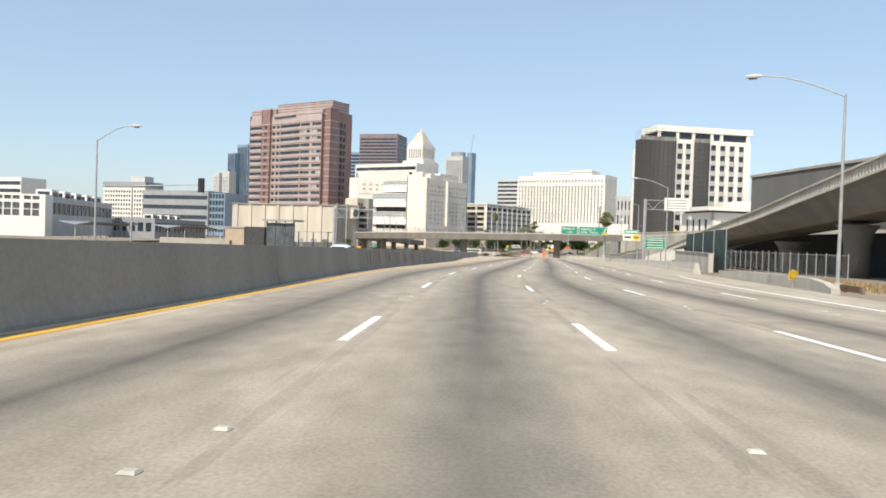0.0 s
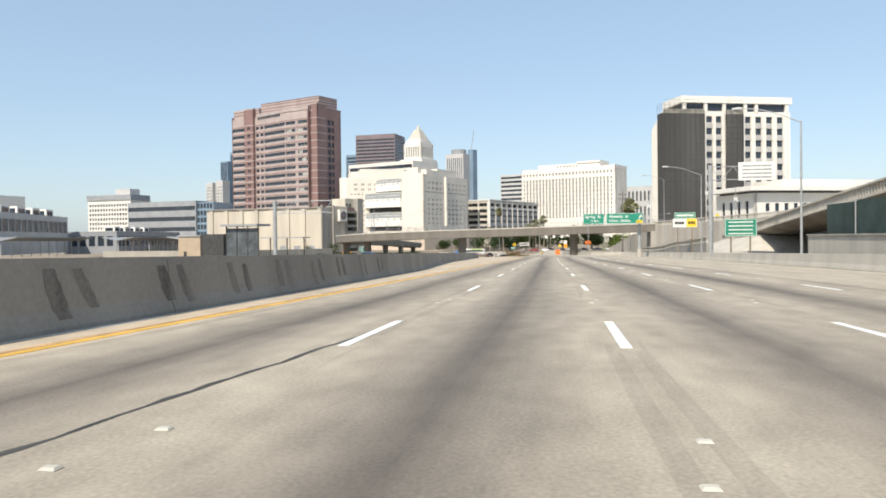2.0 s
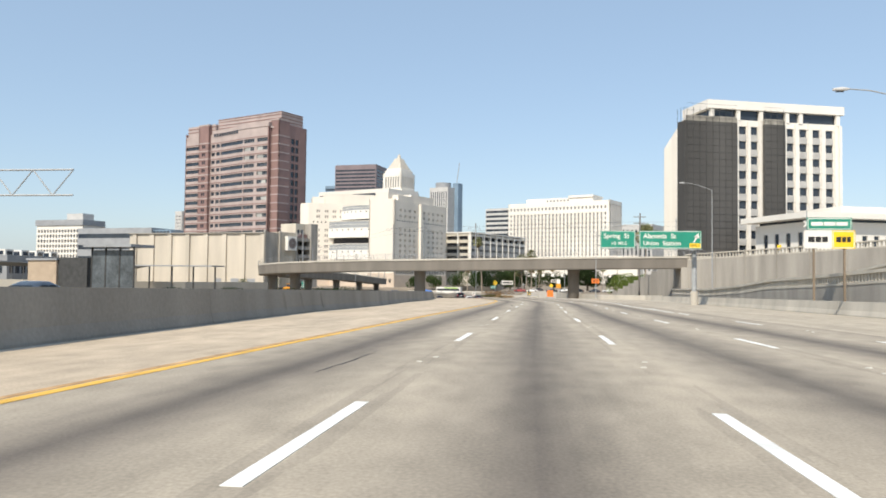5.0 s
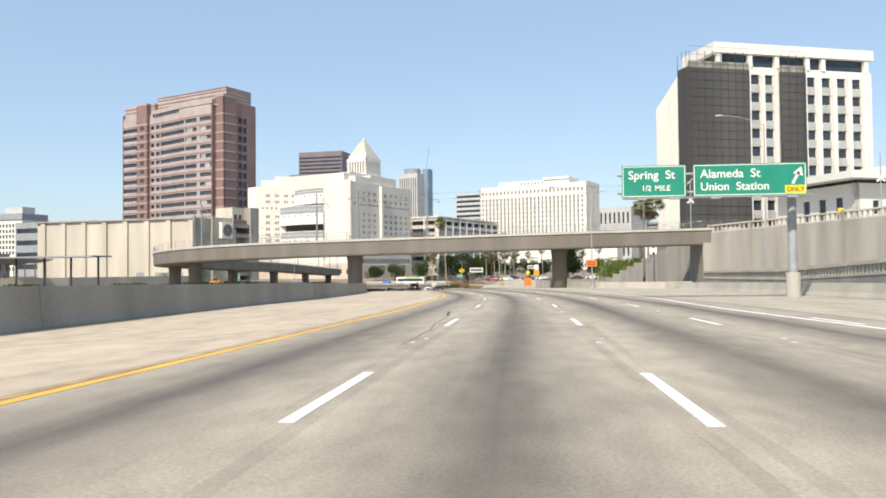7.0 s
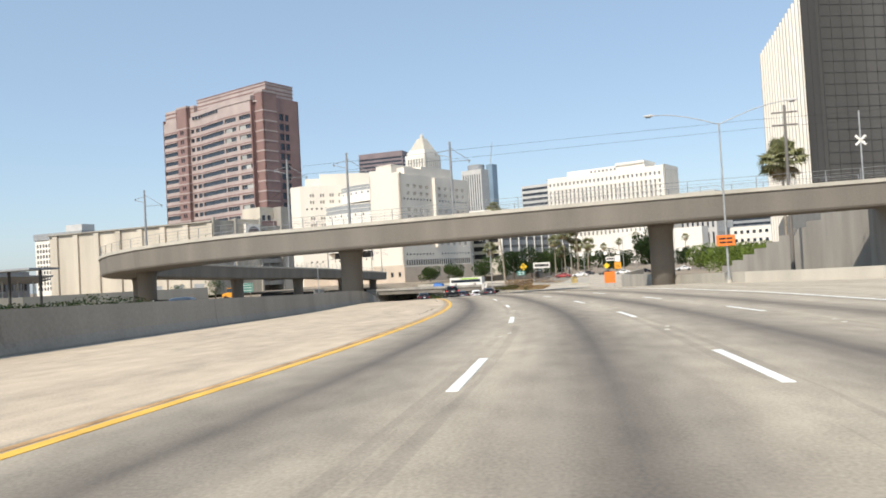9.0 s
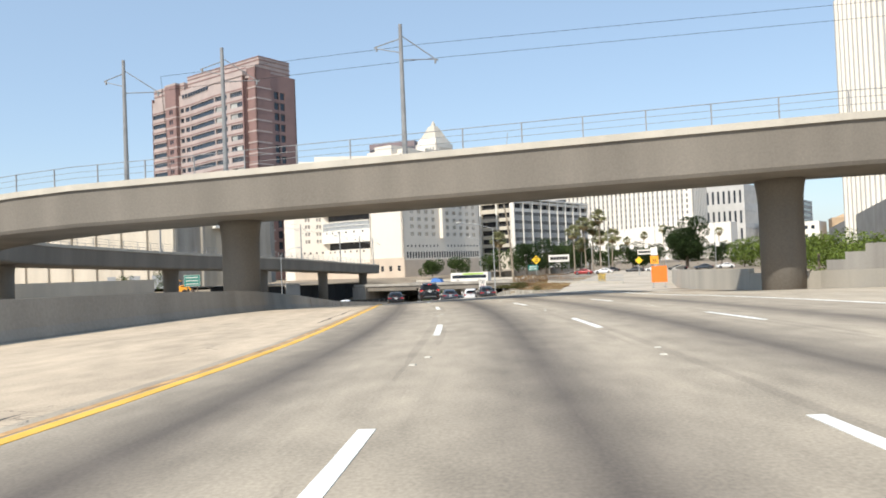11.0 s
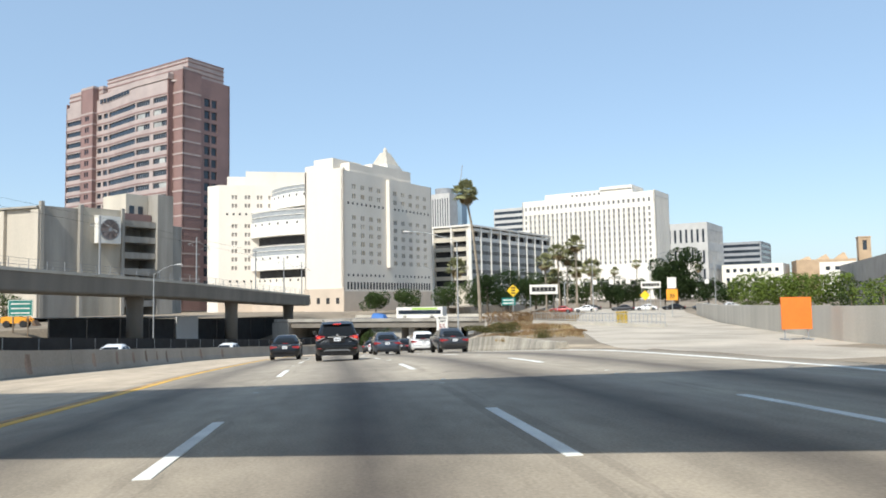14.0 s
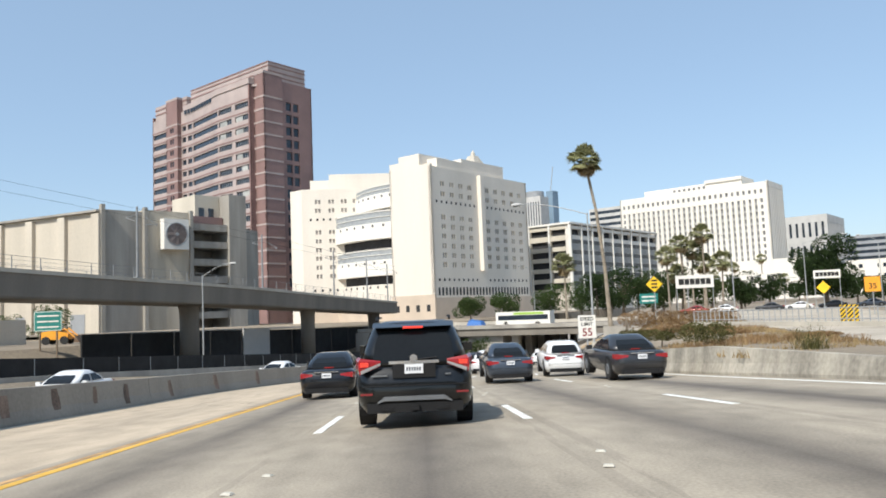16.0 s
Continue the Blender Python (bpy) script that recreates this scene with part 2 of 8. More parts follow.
def soil_z(y, du):
    """Height of the bank du metres beyond the carriageway's right edge: it slopes from the edge up or down to street level."""
    f = float(np.interp(du, [0.05, 0.5, 1.9, 4.5], [0, 0.25, 0.7, 1]))
    edge = rp(y, right_edge(y)).z - 0.03 + (float(np.interp(y, [296, 300, 309], [0, 0.36, 0.8])) if du > 0.3 else 0)
    return edge * (1 - f) + (land_z(y) - 0.1) * f

# ---- ground and carriageways ----
def build_ground():
    rows = [-400, -300] + list(range(-200, 60, 20)) + list(range(60, 450, 5)) + [470, 500, 560, 620, 700, 850, 1100, 1600, 2500, 4800]
    us = [-4800, -1500, -400, -120, -72, -60, -48, -44, -30, -27, -24.5, -5, 12, 13.2, 15.0, 18, 26, 40, 90, 300, 1200, 4800]
    v, f = [], []
    for y in rows:
        yc = min(max(y, -300), 1200)
        inn, out = road_z(yc) - 0.6, land_z(yc) - 0.12
        for u in us:
            e = right_edge(yc)
            uu = {12: e + 0.05, 13.2: e + 0.4, 15.0: e + 1.9, 18: e + 4.5, 26: e + 12}.get(u, u) if y >= 262 else u
            p = rp(yc, uu)
            h = inn if -24.5 <= u <= 12 else out
            if -46 < u < -24.5:
                h = land_left(yc) - 0.12
            if y >= 262 and 12 <= u <= 18:
                h = soil_z(yc, uu - e)
            elif u == 13.2:
                h = max(inn, min(out, inn + 0.7))
            v.append((p.x, p.y + (y - yc), h))
    n = len(us)
    for a in range(len(rows) - 1):
        for k in range(n - 1):
            f.append((a * n + k, a * n + k + 1, (a + 1) * n + k + 1, (a + 1) * n + k))
    me = bpy.data.meshes.new("ground")
    me.from_pydata(v, [], f)
    me.materials.append(M['ground'])
    tagged(new("ground", me), "dry bare ground with dusty soil beside the freeway", "ground", kind="structure")

build_ground()


def mark_off(y):
    """Slight drift of the painted lanes from the carriageway's line."""
    return float(np.interp(y, [20, 40, 128, 155, 186, 203, 225, 235, 250, 262, 275, 290, 310], [0, 0.15, 0.1, 0.02, 0.17, -0.06, -0.2, -0.24, -0.14, -0.03, -0.14, -0.33, -0.38]))


def strip(name, y0, y1, ua, ub, h, material, label="", parent=None, step=4.0, thick=0.3, cols=1, uv=False):
    """A paved strip along the freeway between the offsets ua(y) and ub(y)."""
    n = max(1, round((y1 - y0) / step))
    secs, us = [], []
    for k in range(n + 1):
        y = y0 + (y1 - y0) * k / n
        a, b = ua(y), ub(y)
        off = [b + (a - b) * j / cols for j in range(cols + 1)]
        top = [rp(y, o, h) for o in off]
        dz = Vector((0, 0, thick))
        secs.append(top + [top[-1] - dz, top[0] - dz])
        us += [((o - mark_off(y)) * 3.72 / lane_w(y), y) for o in off + [off[-1], off[0]]]
    ob = part(name, MB().loft(secs), material, parent, label)
    if uv:
        lay = ob.data.uv_layers.new(name="lane")
        idx = np.empty(len(ob.data.loops), dtype=np.int32)
        ob.data.loops.foreach_get("vertex_index", idx)
        lay.data.foreach_set("uv", np.array(us, dtype=np.float32)[idx].ravel())
    return ob


def asphalt():
    """Worn freeway surface: oil-darkened lane middles, a tan concrete shoulder beyond the yellow line, cracks and patches."""
    m = bpy.data.materials.new("worn_road")
    m.use_nodes = True
    n, l = m.node_tree.nodes, m.node_tree.links
    b = n["Principled BSDF"]
    b.inputs["Roughness"].default_value = 0.88

    def math_(op, a, b2=None, clamp=False):
        q = n.new("ShaderNodeMath")
        q.operation, q.use_clamp = op, clamp
        for k, vv in enumerate((a, b2)):
            if vv is None:
                continue
            if isinstance(vv, (int, float)):
                q.inputs[k].default_value = vv
            else:
                l.new(vv, q.inputs[k])
        return q.outputs[0]

    uvn = n.new("ShaderNodeUVMap")
    uvn.uv_map = "lane"
    sep = n.new("ShaderNodeSeparateXYZ")
    l.new(uvn.outputs[0], sep.inputs[0])
    u, s = sep.outputs[0], sep.outputs[1]

    def noise_(sx, sy, detail=4):
        c = n.new("ShaderNodeCombineXYZ")
        l.new(math_('MULTIPLY', u, sx), c.inputs[0]), l.new(math_('MULTIPLY', s, sy), c.inputs[1])
        t = n.new("ShaderNodeTexNoise")
        t.inputs["Scale"].default_value, t.inputs["Detail"].default_value = 1.0, detail
        l.new(c.outputs[0], t.inputs["Vector"])
        return t.outputs["Fac"]

    wob = math_('MULTIPLY', math_('SUBTRACT', noise_(0.05, 0.02), 0.5), 0.5)
    uu = math_('ADD', u, wob)
    # distance from a lane's middle, lanes 3.72 m wide
    d = math_('ABSOLUTE', math_('SUBTRACT', math_('MODULO', math_('ADD', uu, 3.72 * 20), 3.72), 1.86))
    band = math_('POWER', math_('SUBTRACT', 1.0, math_('MULTIPLY', d, 0.62), True), 1.6)
    inside = math_('MULTIPLY', math_('GREATER_THAN', u, -3.75), math_('LESS_THAN', u, 12.5))
    band = math_('MULTIPLY', math_('MULTIPLY', band, inside), math_('ADD', 0.45, noise_(0.15, 0.03)))
    streaks = math_('MULTIPLY', noise_(3.4, 0.04), math_('MULTIPLY', inside, 0.30))
    # dark grooved joints beside the lane lines, broken up along the road
    joint = math_('MULTIPLY', math_('MULTIPLY', math_('GREATER_THAN', d, 1.6), math_('LESS_THAN', d, 1.78)), math_('MULTIPLY', inside, math_('MULTIPLY', math_('GREATER_THAN', noise_(1.2, 0.11, 5), 0.5), 0.16)))
    dark = math_('ADD', math_('ADD', math_('MULTIPLY', band, 0.85), joint), streaks, True)
    mix1 = n.new("ShaderNodeMix")
    mix1.data_type = 'RGBA'
    mix1.inputs["A"].default_value, mix1.inputs["B"].default_value = (0.385, 0.333, 0.258, 1), (0.112, 0.095, 0.078, 1)
    l.new(dark, mix1.inputs["Factor"])
    # shoulder
    mix2 = n.new("ShaderNodeMix")
    mix2.data_type = 'RGBA'
    mix2.inputs["B"].default_value = (0.46, 0.375, 0.275, 1)
    l.new(mix1.outputs["Result"], mix2.inputs["A"])
    l.new(math_('MULTIPLY', math_('LESS_THAN', u, -3.72), 0.92), mix2.inputs["Factor"])
    # grit and blotches
    g = math_('MULTIPLY', math_('ADD', noise_(30, 22, 3), math_('ADD', noise_(0.6, 0.12, 6), noise_(2.0, 0.9, 5))), 0.6667)
    hv = n.new("ShaderNodeHueSaturation")
    l.new(mix2.outputs["Result"], hv.inputs["Color"])
    mr = n.new("ShaderNodeMapRange")
    mr.inputs[1].default_value, mr.inputs[2].default_value, mr.inputs[3].default_value, mr.inputs[4].default_value = 0.76, 1.24, 0.72, 1.26
    l.new(g, mr.inputs[0]), l.new(mr.outputs[0], hv.inputs["Value"])
    # cracks
    vor = n.new("ShaderNodeTexVoronoi")
    vor.feature = 'DISTANCE_TO_EDGE'
    c = n.new("ShaderNodeCombineXYZ")
    l.new(math_('ADD', math_('MULTIPLY', u, 0.22), math_('MULTIPLY', noise_(1.5, 1.0), 0.35)), c.inputs[0])
    l.new(math_('ADD', math_('MULTIPLY', s, 0.06), math_('MULTIPLY', noise_(1.1, 1.4), 0.35)), c.inputs[1])
    vor.inputs["Scale"].default_value = 1.0
    l.new(c.outputs[0], vor.inputs["Vector"])
    crack = math_('MULTIPLY', math_('LESS_THAN', vor.outputs["Distance"], 0.003), math_('GREATER_THAN', noise_(0.12, 0.03), 0.62))
    mix3 = n.new("ShaderNodeMix")
    mix3.data_type = 'RGBA'
    mix3.inputs["B"].default_value = (0.05, 0.045, 0.04, 1)
    l.new(hv.outputs[0], mix3.inputs["A"]), l.new(math_('MULTIPLY', crack, 0.6), mix3.inputs["Factor"])
    l.new(mix3.outputs["Result"], b.inputs["Base Color"])
    bp = n.new("ShaderNodeBump")
    bp.inputs["Strength"].default_value, bp.inputs["Distance"].default_value = 0.22, 0.008
    l.new(noise_(90, 70, 2), bp.inputs["Height"]), l.new(bp.outputs[0], b.inputs["Normal"])
    return m


def rx_off(y): return (right_x(y) - lane_x(y)) if y < 258 else right_edge(y)

road = strip("road", -260, 700, lambda y: left_base(y) + 0.02, lambda y: rx_off(y) - 0.02, 0.0, asphalt(), cols=8, uv=True)
tagged(road, "sun-bleached grey freeway carriageway with dark oily lane middles", "road", kind="structure")
opp = strip("road_opposite", -260, 700, lambda y: left_base(y) - 18.5, lambda y: left_base(y) - 0.72, 0.0, M['opp'], cols=2)
tagged(opp, "pale concrete opposite carriageway behind the median barrier", "road", kind="structure")


M['exit_paving'] = mat('pale_exit_paving', (0.44, 0.385, 0.31), 0.9, var=0.2, scale=0.25, fine=9, bump=0.15)
M['sand'] = mat('sandy_dirt', (0.40, 0.325, 0.23), 0.95, var=0.3, scale=0.5, fine=6, bump=0.4)


def exit_ramp():
    """The exit road that leaves to the right at street level."""
    secs = []
    for y in list(range(256, 470, 6)):
        xl = float(np.interp(y, [256, 275, 300, 340, 400, 470], [1, -6, -10.5, -11, -8, -2]))
        xr = float(np.interp(y, [256, 275, 300, 340, 400, 470], [6.8, 4.2, 1.5, 3.5, 10, 20]))
        z = land_z(y) + 0.02
        secs.append([(xr, y, z), (xl, y, z), (xl, y, z - 0.3), (xr, y, z - 0.3)])
    tagged(part("exit_road", MB().loft(secs), M['exit_paving']), "pale worn exit road leaving at street level", "road", kind="structure")

exit_ramp()


def gore_pavement():
    """Paved wedge between the freeway's edge and the exit road."""
    secs = []
    for y in np.arange(255, 269, 2.5):
        a = rp(y, rx_off(y) - 0.15, 0.0)
        xl = float(np.interp(a.y, [256, 275, 300, 340], [1, -6, -10.5, -11])) + 0.3
        b = Vector((max(xl, a.x + 0.2), a.y, land_z(a.y) + 0.01))
        dz = Vector((0, 0, 0.3))
        secs.append([b, a, a - dz, b - dz])
    tagged(part("gore_pavement", MB().loft(secs), M['asphalt']), "pale worn paving between freeway and exit road", "road", kind="structure")

gore_pavement()


def gore_dirt():
    """Bare sandy wedge beyond the paving."""
    secs = []
    for y in np.arange(267, 300, 2.0):
        e = right_edge(y)
        a = rp(y, e)
        xl = float(np.interp(a.y, [256, 275, 300, 340], [1, -6, -10.5, -11])) + 0.3
        row = [(a.x + d, a.y, soil_z(y, max(d, 0.06)) + 0.035) for d in np.linspace(0.0, max(xl - a.x, 0.6), 9)]
        secs.append(row[::-1] + [(x, yy, z - 0.3) for x, yy, z in row])
    tagged(part("gore_dirt", MB().loft(secs), M['sand']), "bare sandy dirt between freeway and exit road", "ground", kind="structure")

gore_dirt()

DASH_K = [-20, 0, 2, 8, 10, 13, 17, 20, 60]
DASH_Y = [12.7 - 20 * 14.63, 12.7, 42.3, 127.8, 156.8, 200.3, 256.4, 297.9, 297.9 + 40 * 13.9]


def dashes():
    """Lane dashes 3.66 m long, about every 14.6 m; a row for each lane line, with raised markers half-way between."""
    marker = MB().loft([[(-0.055, -0.05, 0), (0.055, -0.05, 0), (0.055, 0.05, 0), (-0.055, 0.05, 0)], [(-0.04, -0.025, 0.016), (0.04, -0.025, 0.016), (0.04, 0.025, 0.016), (-0.04, 0.025, 0.016)]]).mesh("marker", M['marker'])
    for lane, k0, k1 in ((0, -4, 30), (1, -4, 30), (2, -4, 29), (3, -4, 11)):
        line = thing("lane_line", pose(0, 0, 0), "row of white painted lane dashes and raised markers", "road marking", "lane lines", "structure")
        for k in range(k0, k1 + 1):
            y = float(np.interp(k, DASH_K, DASH_Y)) - 1.83
            secs = []
            for j in range(4):
                q = y + 3.66 * j / 3
                u = lane * lane_w(q) + mark_off(q)
                secs.append([rp(q, u + 0.075, 0.006), rp(q, u - 0.075, 0.006), rp(q, u - 0.075, -0.03), rp(q, u + 0.075, -0.03)])
            part("dash", MB().loft(secs), M['line'], line)
            yn = float(np.interp(k + 1, DASH_K, DASH_Y)) - 1.83
            for w in (-0.5, 0.5):
                p = rp((y + 3.66 + yn) / 2 + w, u + (0.08 if w > 0 else -0.08), 0.004)
                part("marker", marker, None, line, m=Matrix.Translation(p))

dashes()
def yellow_u(y): return float(np.interp(y, [0, 14, 70, 126, 147, 166, 182, 196, 213, 250, 262, 280, 297, 340], [-3.9, -3.8, -3.85, -3.5, -3.42, -3.15, -3.0, -3.25, -3.35, -3.35, -3.2, -3.25, -3.45, -3.4]))
tagged(strip("edge_line_yellow", -80, 560, lambda y: yellow_u(y) - 0.09, lambda y: yellow_u(y) + 0.09, 0.006, M['yellow'], thick=0.03), "yellow painted edge line beside the median", "road marking", kind="structure")
tagged(strip("edge_line_old", -80, 560, lambda y: yellow_u(y) - 0.27, lambda y: yellow_u(y) - 0.15, 0.005, M['yellow_old'], thick=0.03), "faded orange older edge line beside the yellow one", "road marking", kind="structure")
tagged(strip("gutter", -120, 500, lambda y: left_base(y) + 0.005, lambda y: left_base(y) + 0.22 + 0.08 * math.sin(y * 0.9), 0.004, M['concrete_pale'], thick=0.03, step=1.5), "pale dusty gutter at the foot of the median barrier", "gutter", kind="structure")
def edge_u(y): return float(np.interp(y, [160, 182, 205, 229, 250, 264, 275, 290, 305, 500], [10.95, 10.6, 11.4, 12.3, 11.7, 11.35, 11.1, 10.95, 10.9, 10.7]))
tagged(strip("edge_line_white", 160, 560, lambda y: edge_u(y) - 0.09, lambda y: edge_u(y) + 0.09, 0.006, M['line'], thick=0.03), "solid white painted edge line", "road marking", kind="structure")
def merge_u(y): return float(np.interp(y, [-80, 20, 33, 60], [10.4, 12.6, 13.4, 15.0]))
tagged(strip("edge_line_merge", -80, 58, lambda y: merge_u(y) - 0.09, lambda y: merge_u(y) + 0.09, 0.006, M['line'], thick=0.03), "solid white painted line beside the merging lane", "road marking", kind="structure")


def tar_seams():
    """Dark tarred cracks that wander along the lanes."""
    rng = random.Random(21)
    m = mat('tar_seam', (0.06, 0.055, 0.05), 0.8, var=0.3, scale=2, fine=14)
    th = thing("tar_seams", pose(0, 0, 0), "dark tarred cracks wandering along the lanes", "crack", kind="structure")
    for y0, y1, u0, u1, w in SEAMS:
        n = max(4, int((y1 - y0) / 0.35))
        mb, prev, drift = MB(), None, 0.0
        for k in range(n + 1):
            t = k / n
            drift = 0.8 * drift + rng.uniform(-0.035, 0.035)
            hw = w * rng.uniform(0.25, 0.65) * min(1, 6 * t + 0.1, 6 * (1 - t) + 0.1)
            y, u = y0 + (y1 - y0) * t, u0 + (u1 - u0) * t + drift
            a, b = rp(y, u - hw, 0.003), rp(y, u + hw, 0.003)
            if prev:
                mb.quad(prev[0], prev[1], b, a)
            prev = (a, b)
        part("seam", mb, m, th)

SEAMS = ((222, 262, -4.25, -4.05, 0.09), (47.5, 58.5, -0.62, 0.3, 0.08), (96, 103, 0.5, 0.45, 0.03), (118, 122, -1.2, -1.1, 0.05), (163, 176, -0.2, -0.38, 0.03), (175, 179.5, -0.38, -0.72, 0.1))
tar_seams()

# ---- barriers ----
def barrier_material():
    """Grey concrete with shade put into its colour; tall rubbed brown marks in rows."""
    return mat('shaded_median_concrete', (0.30, 0.28, 0.245), 0.9, var=0.15, scale=0.35, fine=9, bump=0.25, streak=True)

M['median'] = barrier_material()
M['stained'] = mat('stained_concrete', (0.42, 0.38, 0.31), 0.9, var=0.28, scale=0.9, fine=7, bump=0.3, streak=True)
M['scuff'] = mat('dark_scuff', (0.225, 0.205, 0.18), 0.9, var=0.3, scale=1.5, fine=14, streak=True)
M['stain'] = mat('brown_rub', (0.25, 0.185, 0.15), 0.9, var=0.4, scale=1.5, fine=14, streak=True)


def barrier(name, pts, heights, label, material, flip=1):
    """A concrete wall with a sloped toe, along a list of base points; flip 1: the road lies to the right of the line."""
    secs = []
    for k, (p, h) in enumerate(zip(pts, heights)):
        d = (pts[min(k + 1, len(pts) - 1)] - pts[max(k - 1, 0)])
        r = Vector((d.y, -d.x, 0)).normalized() * flip
        prof = [(0.0, -0.2), (0.0, 0.07), (-0.09, 0.36), (-0.16, h), (-0.5, h), (-0.6, 0.36), (-0.72, 0.07), (-0.72, -0.2)]
        if flip < 0:
            prof = prof[::-1]
        secs.append([p + r * a + Vector((0, 0, b)) for a, b in prof[::-1]])
    return tagged(part(name, MB().loft(secs), material), label, "barrier", kind="structure")


def barrier_runs(name, ys, fn, h, label, material, flip, gap=0.03):
    """The wall in cast lengths with narrow joints."""
    for a, b in zip(ys[:-1], ys[1:]):
        q = np.linspace(a, b - gap, 10)
        barrier(name, [fn(y) for y in q], [h(y) for y in q], label, material, flip)

def median_h(y): return float(np.interp(y, [270, 290], [1.2, 0.96]))

# Median darker, outer wall paler: shade and sun are in their colours.
barrier_runs("median_barrier", np.arange(-120, 520, 18.0), lambda y: rp(y, left_base(y)), median_h, "grey concrete median barrier with shade put into its colour", M['median'], 1)
barrier_runs("outer_barrier", np.arange(73, 240, 11.0), lambda y: Vector((right_x(y), y, road_z(y))), lambda y: 0.92, "pale concrete barrier at the outer shoulder, sunlight put into its colour", M['concrete_pale'], -1)
barrier_runs("gore_wall", np.arange(296, 420, 12.0), lambda y: rp(y, right_edge(y) - 0.15, 0.02), lambda y: float(np.interp(y, [296, 309], [0.32, 0.96])), "stained pale concrete wall holding a grassy bank", M['stained'], -1)
barrier_runs("far_median_wall", np.arange(180, 460, 20.0), lambda y: rp(y, left_base(y) - 18.6, 0.0), lambda y: 0.85, "grey concrete wall along the opposite carriageway", M['concrete'], 1)


def rub_marks():
    """Brown rubbed patches on the median's face, in a row."""
    spots = [43, 46, 49.6, 53, 56.3, 60, 63.5, 67, 70.6, 74, 78, 82, 142, 145.5, 149.5, 204, 207.5, 290, 296.5, 299.6, 302.4, 305.0, 307.4, 309.8, 314, 319, 324]
    th = thing("rub_marks", pose(0, 0, 0), "tall brown rubbed marks on the median barrier", "stain", kind="structure")
    for y in [q + d for q in spots for d in ((0, 0.9) if q < 100 else (0,))]:
        w = random.uniform(0.32, 0.55)
        top = median_h(y)
        lo, hi = random.uniform(0.1, 0.3) * top, random.uniform(0.8, 0.93) * top
        mb = MB()
        prev = None
        lean = random.uniform(-0.45, -0.25) if y < 250 else random.uniform(-0.15, 0.1)
        for k in range(11):
            q = k / 10
            z = lo + (hi - lo) * q
            x = (-0.09 * (z - 0.07) / 0.29 if z < 0.36 else -0.09 - 0.07 * (z - 0.36) / (top - 0.36)) + 0.006
            ww = w * (0.75 + 0.25 * math.sin(math.pi * min(1, 0.12 + 0.95 * q))) * random.uniform(0.9, 1.05)
            c = y + lean * q + random.uniform(-0.012, 0.012)
            a, b = rp(c - ww / 2, left_base(c - ww / 2) + x, z), rp(c + ww / 2, left_base(c + ww / 2) + x, z)
            if prev:
                mb.quad(prev[0], prev[1], b, a)
            prev = (a, b)
        part("mark", mb, M['stain'] if y > 250 else M['scuff'], th)

rub_marks()

# ---- light rail bridge ----
def bridge_line():
    """Stations of the deck's centre line: x, y, z of the deck's top edge."""
    pts = [Vector((x, 267.75 + 0.15 * max(0, x - 6), 2.95 + 0.02 * (x + 15))) for x in (31, 26, 16, 6, -4, -12, -17, -22, -28, -32.5)]
    c, r = Vector((-32.5, 309, 0)), 41.5
    for a in range(6, 91, 6):
        t = radians(a)
        pts.append(Vector((c.x - r * math.sin(t), c.y - r * math.cos(t), 2.63 - 1.53 * a / 90)))
    for k in range(1, 14):
        y = 309 + 10.05 * k
        pts.append(Vector((-74 - 0.06 * k, y, float(np.interp(y, [309, 333, 358, 378, 402, 440], [1.1, 0.45, 0.05, -0.3, -1.05, -2.1])))))
    return pts

BR = bridge_line()


def side(pts, k):
    d = (pts[min(k + 1, len(pts) - 1)] - pts[max(k - 1, 0)]).normalized()
    return Vector((-d.y, d.x, 0)).normalized()


def along(pts, step):
    """Points every step metres along a line, with the line's direction."""
    out, need = [], 0.0
    for a, b in zip(pts[:-1], pts[1:]):
        n = (b - a).length
        while need <= n:
            out.append((a.lerp(b, need / n), (b - a).normalized()))
            need += step
        need -= n
    return out


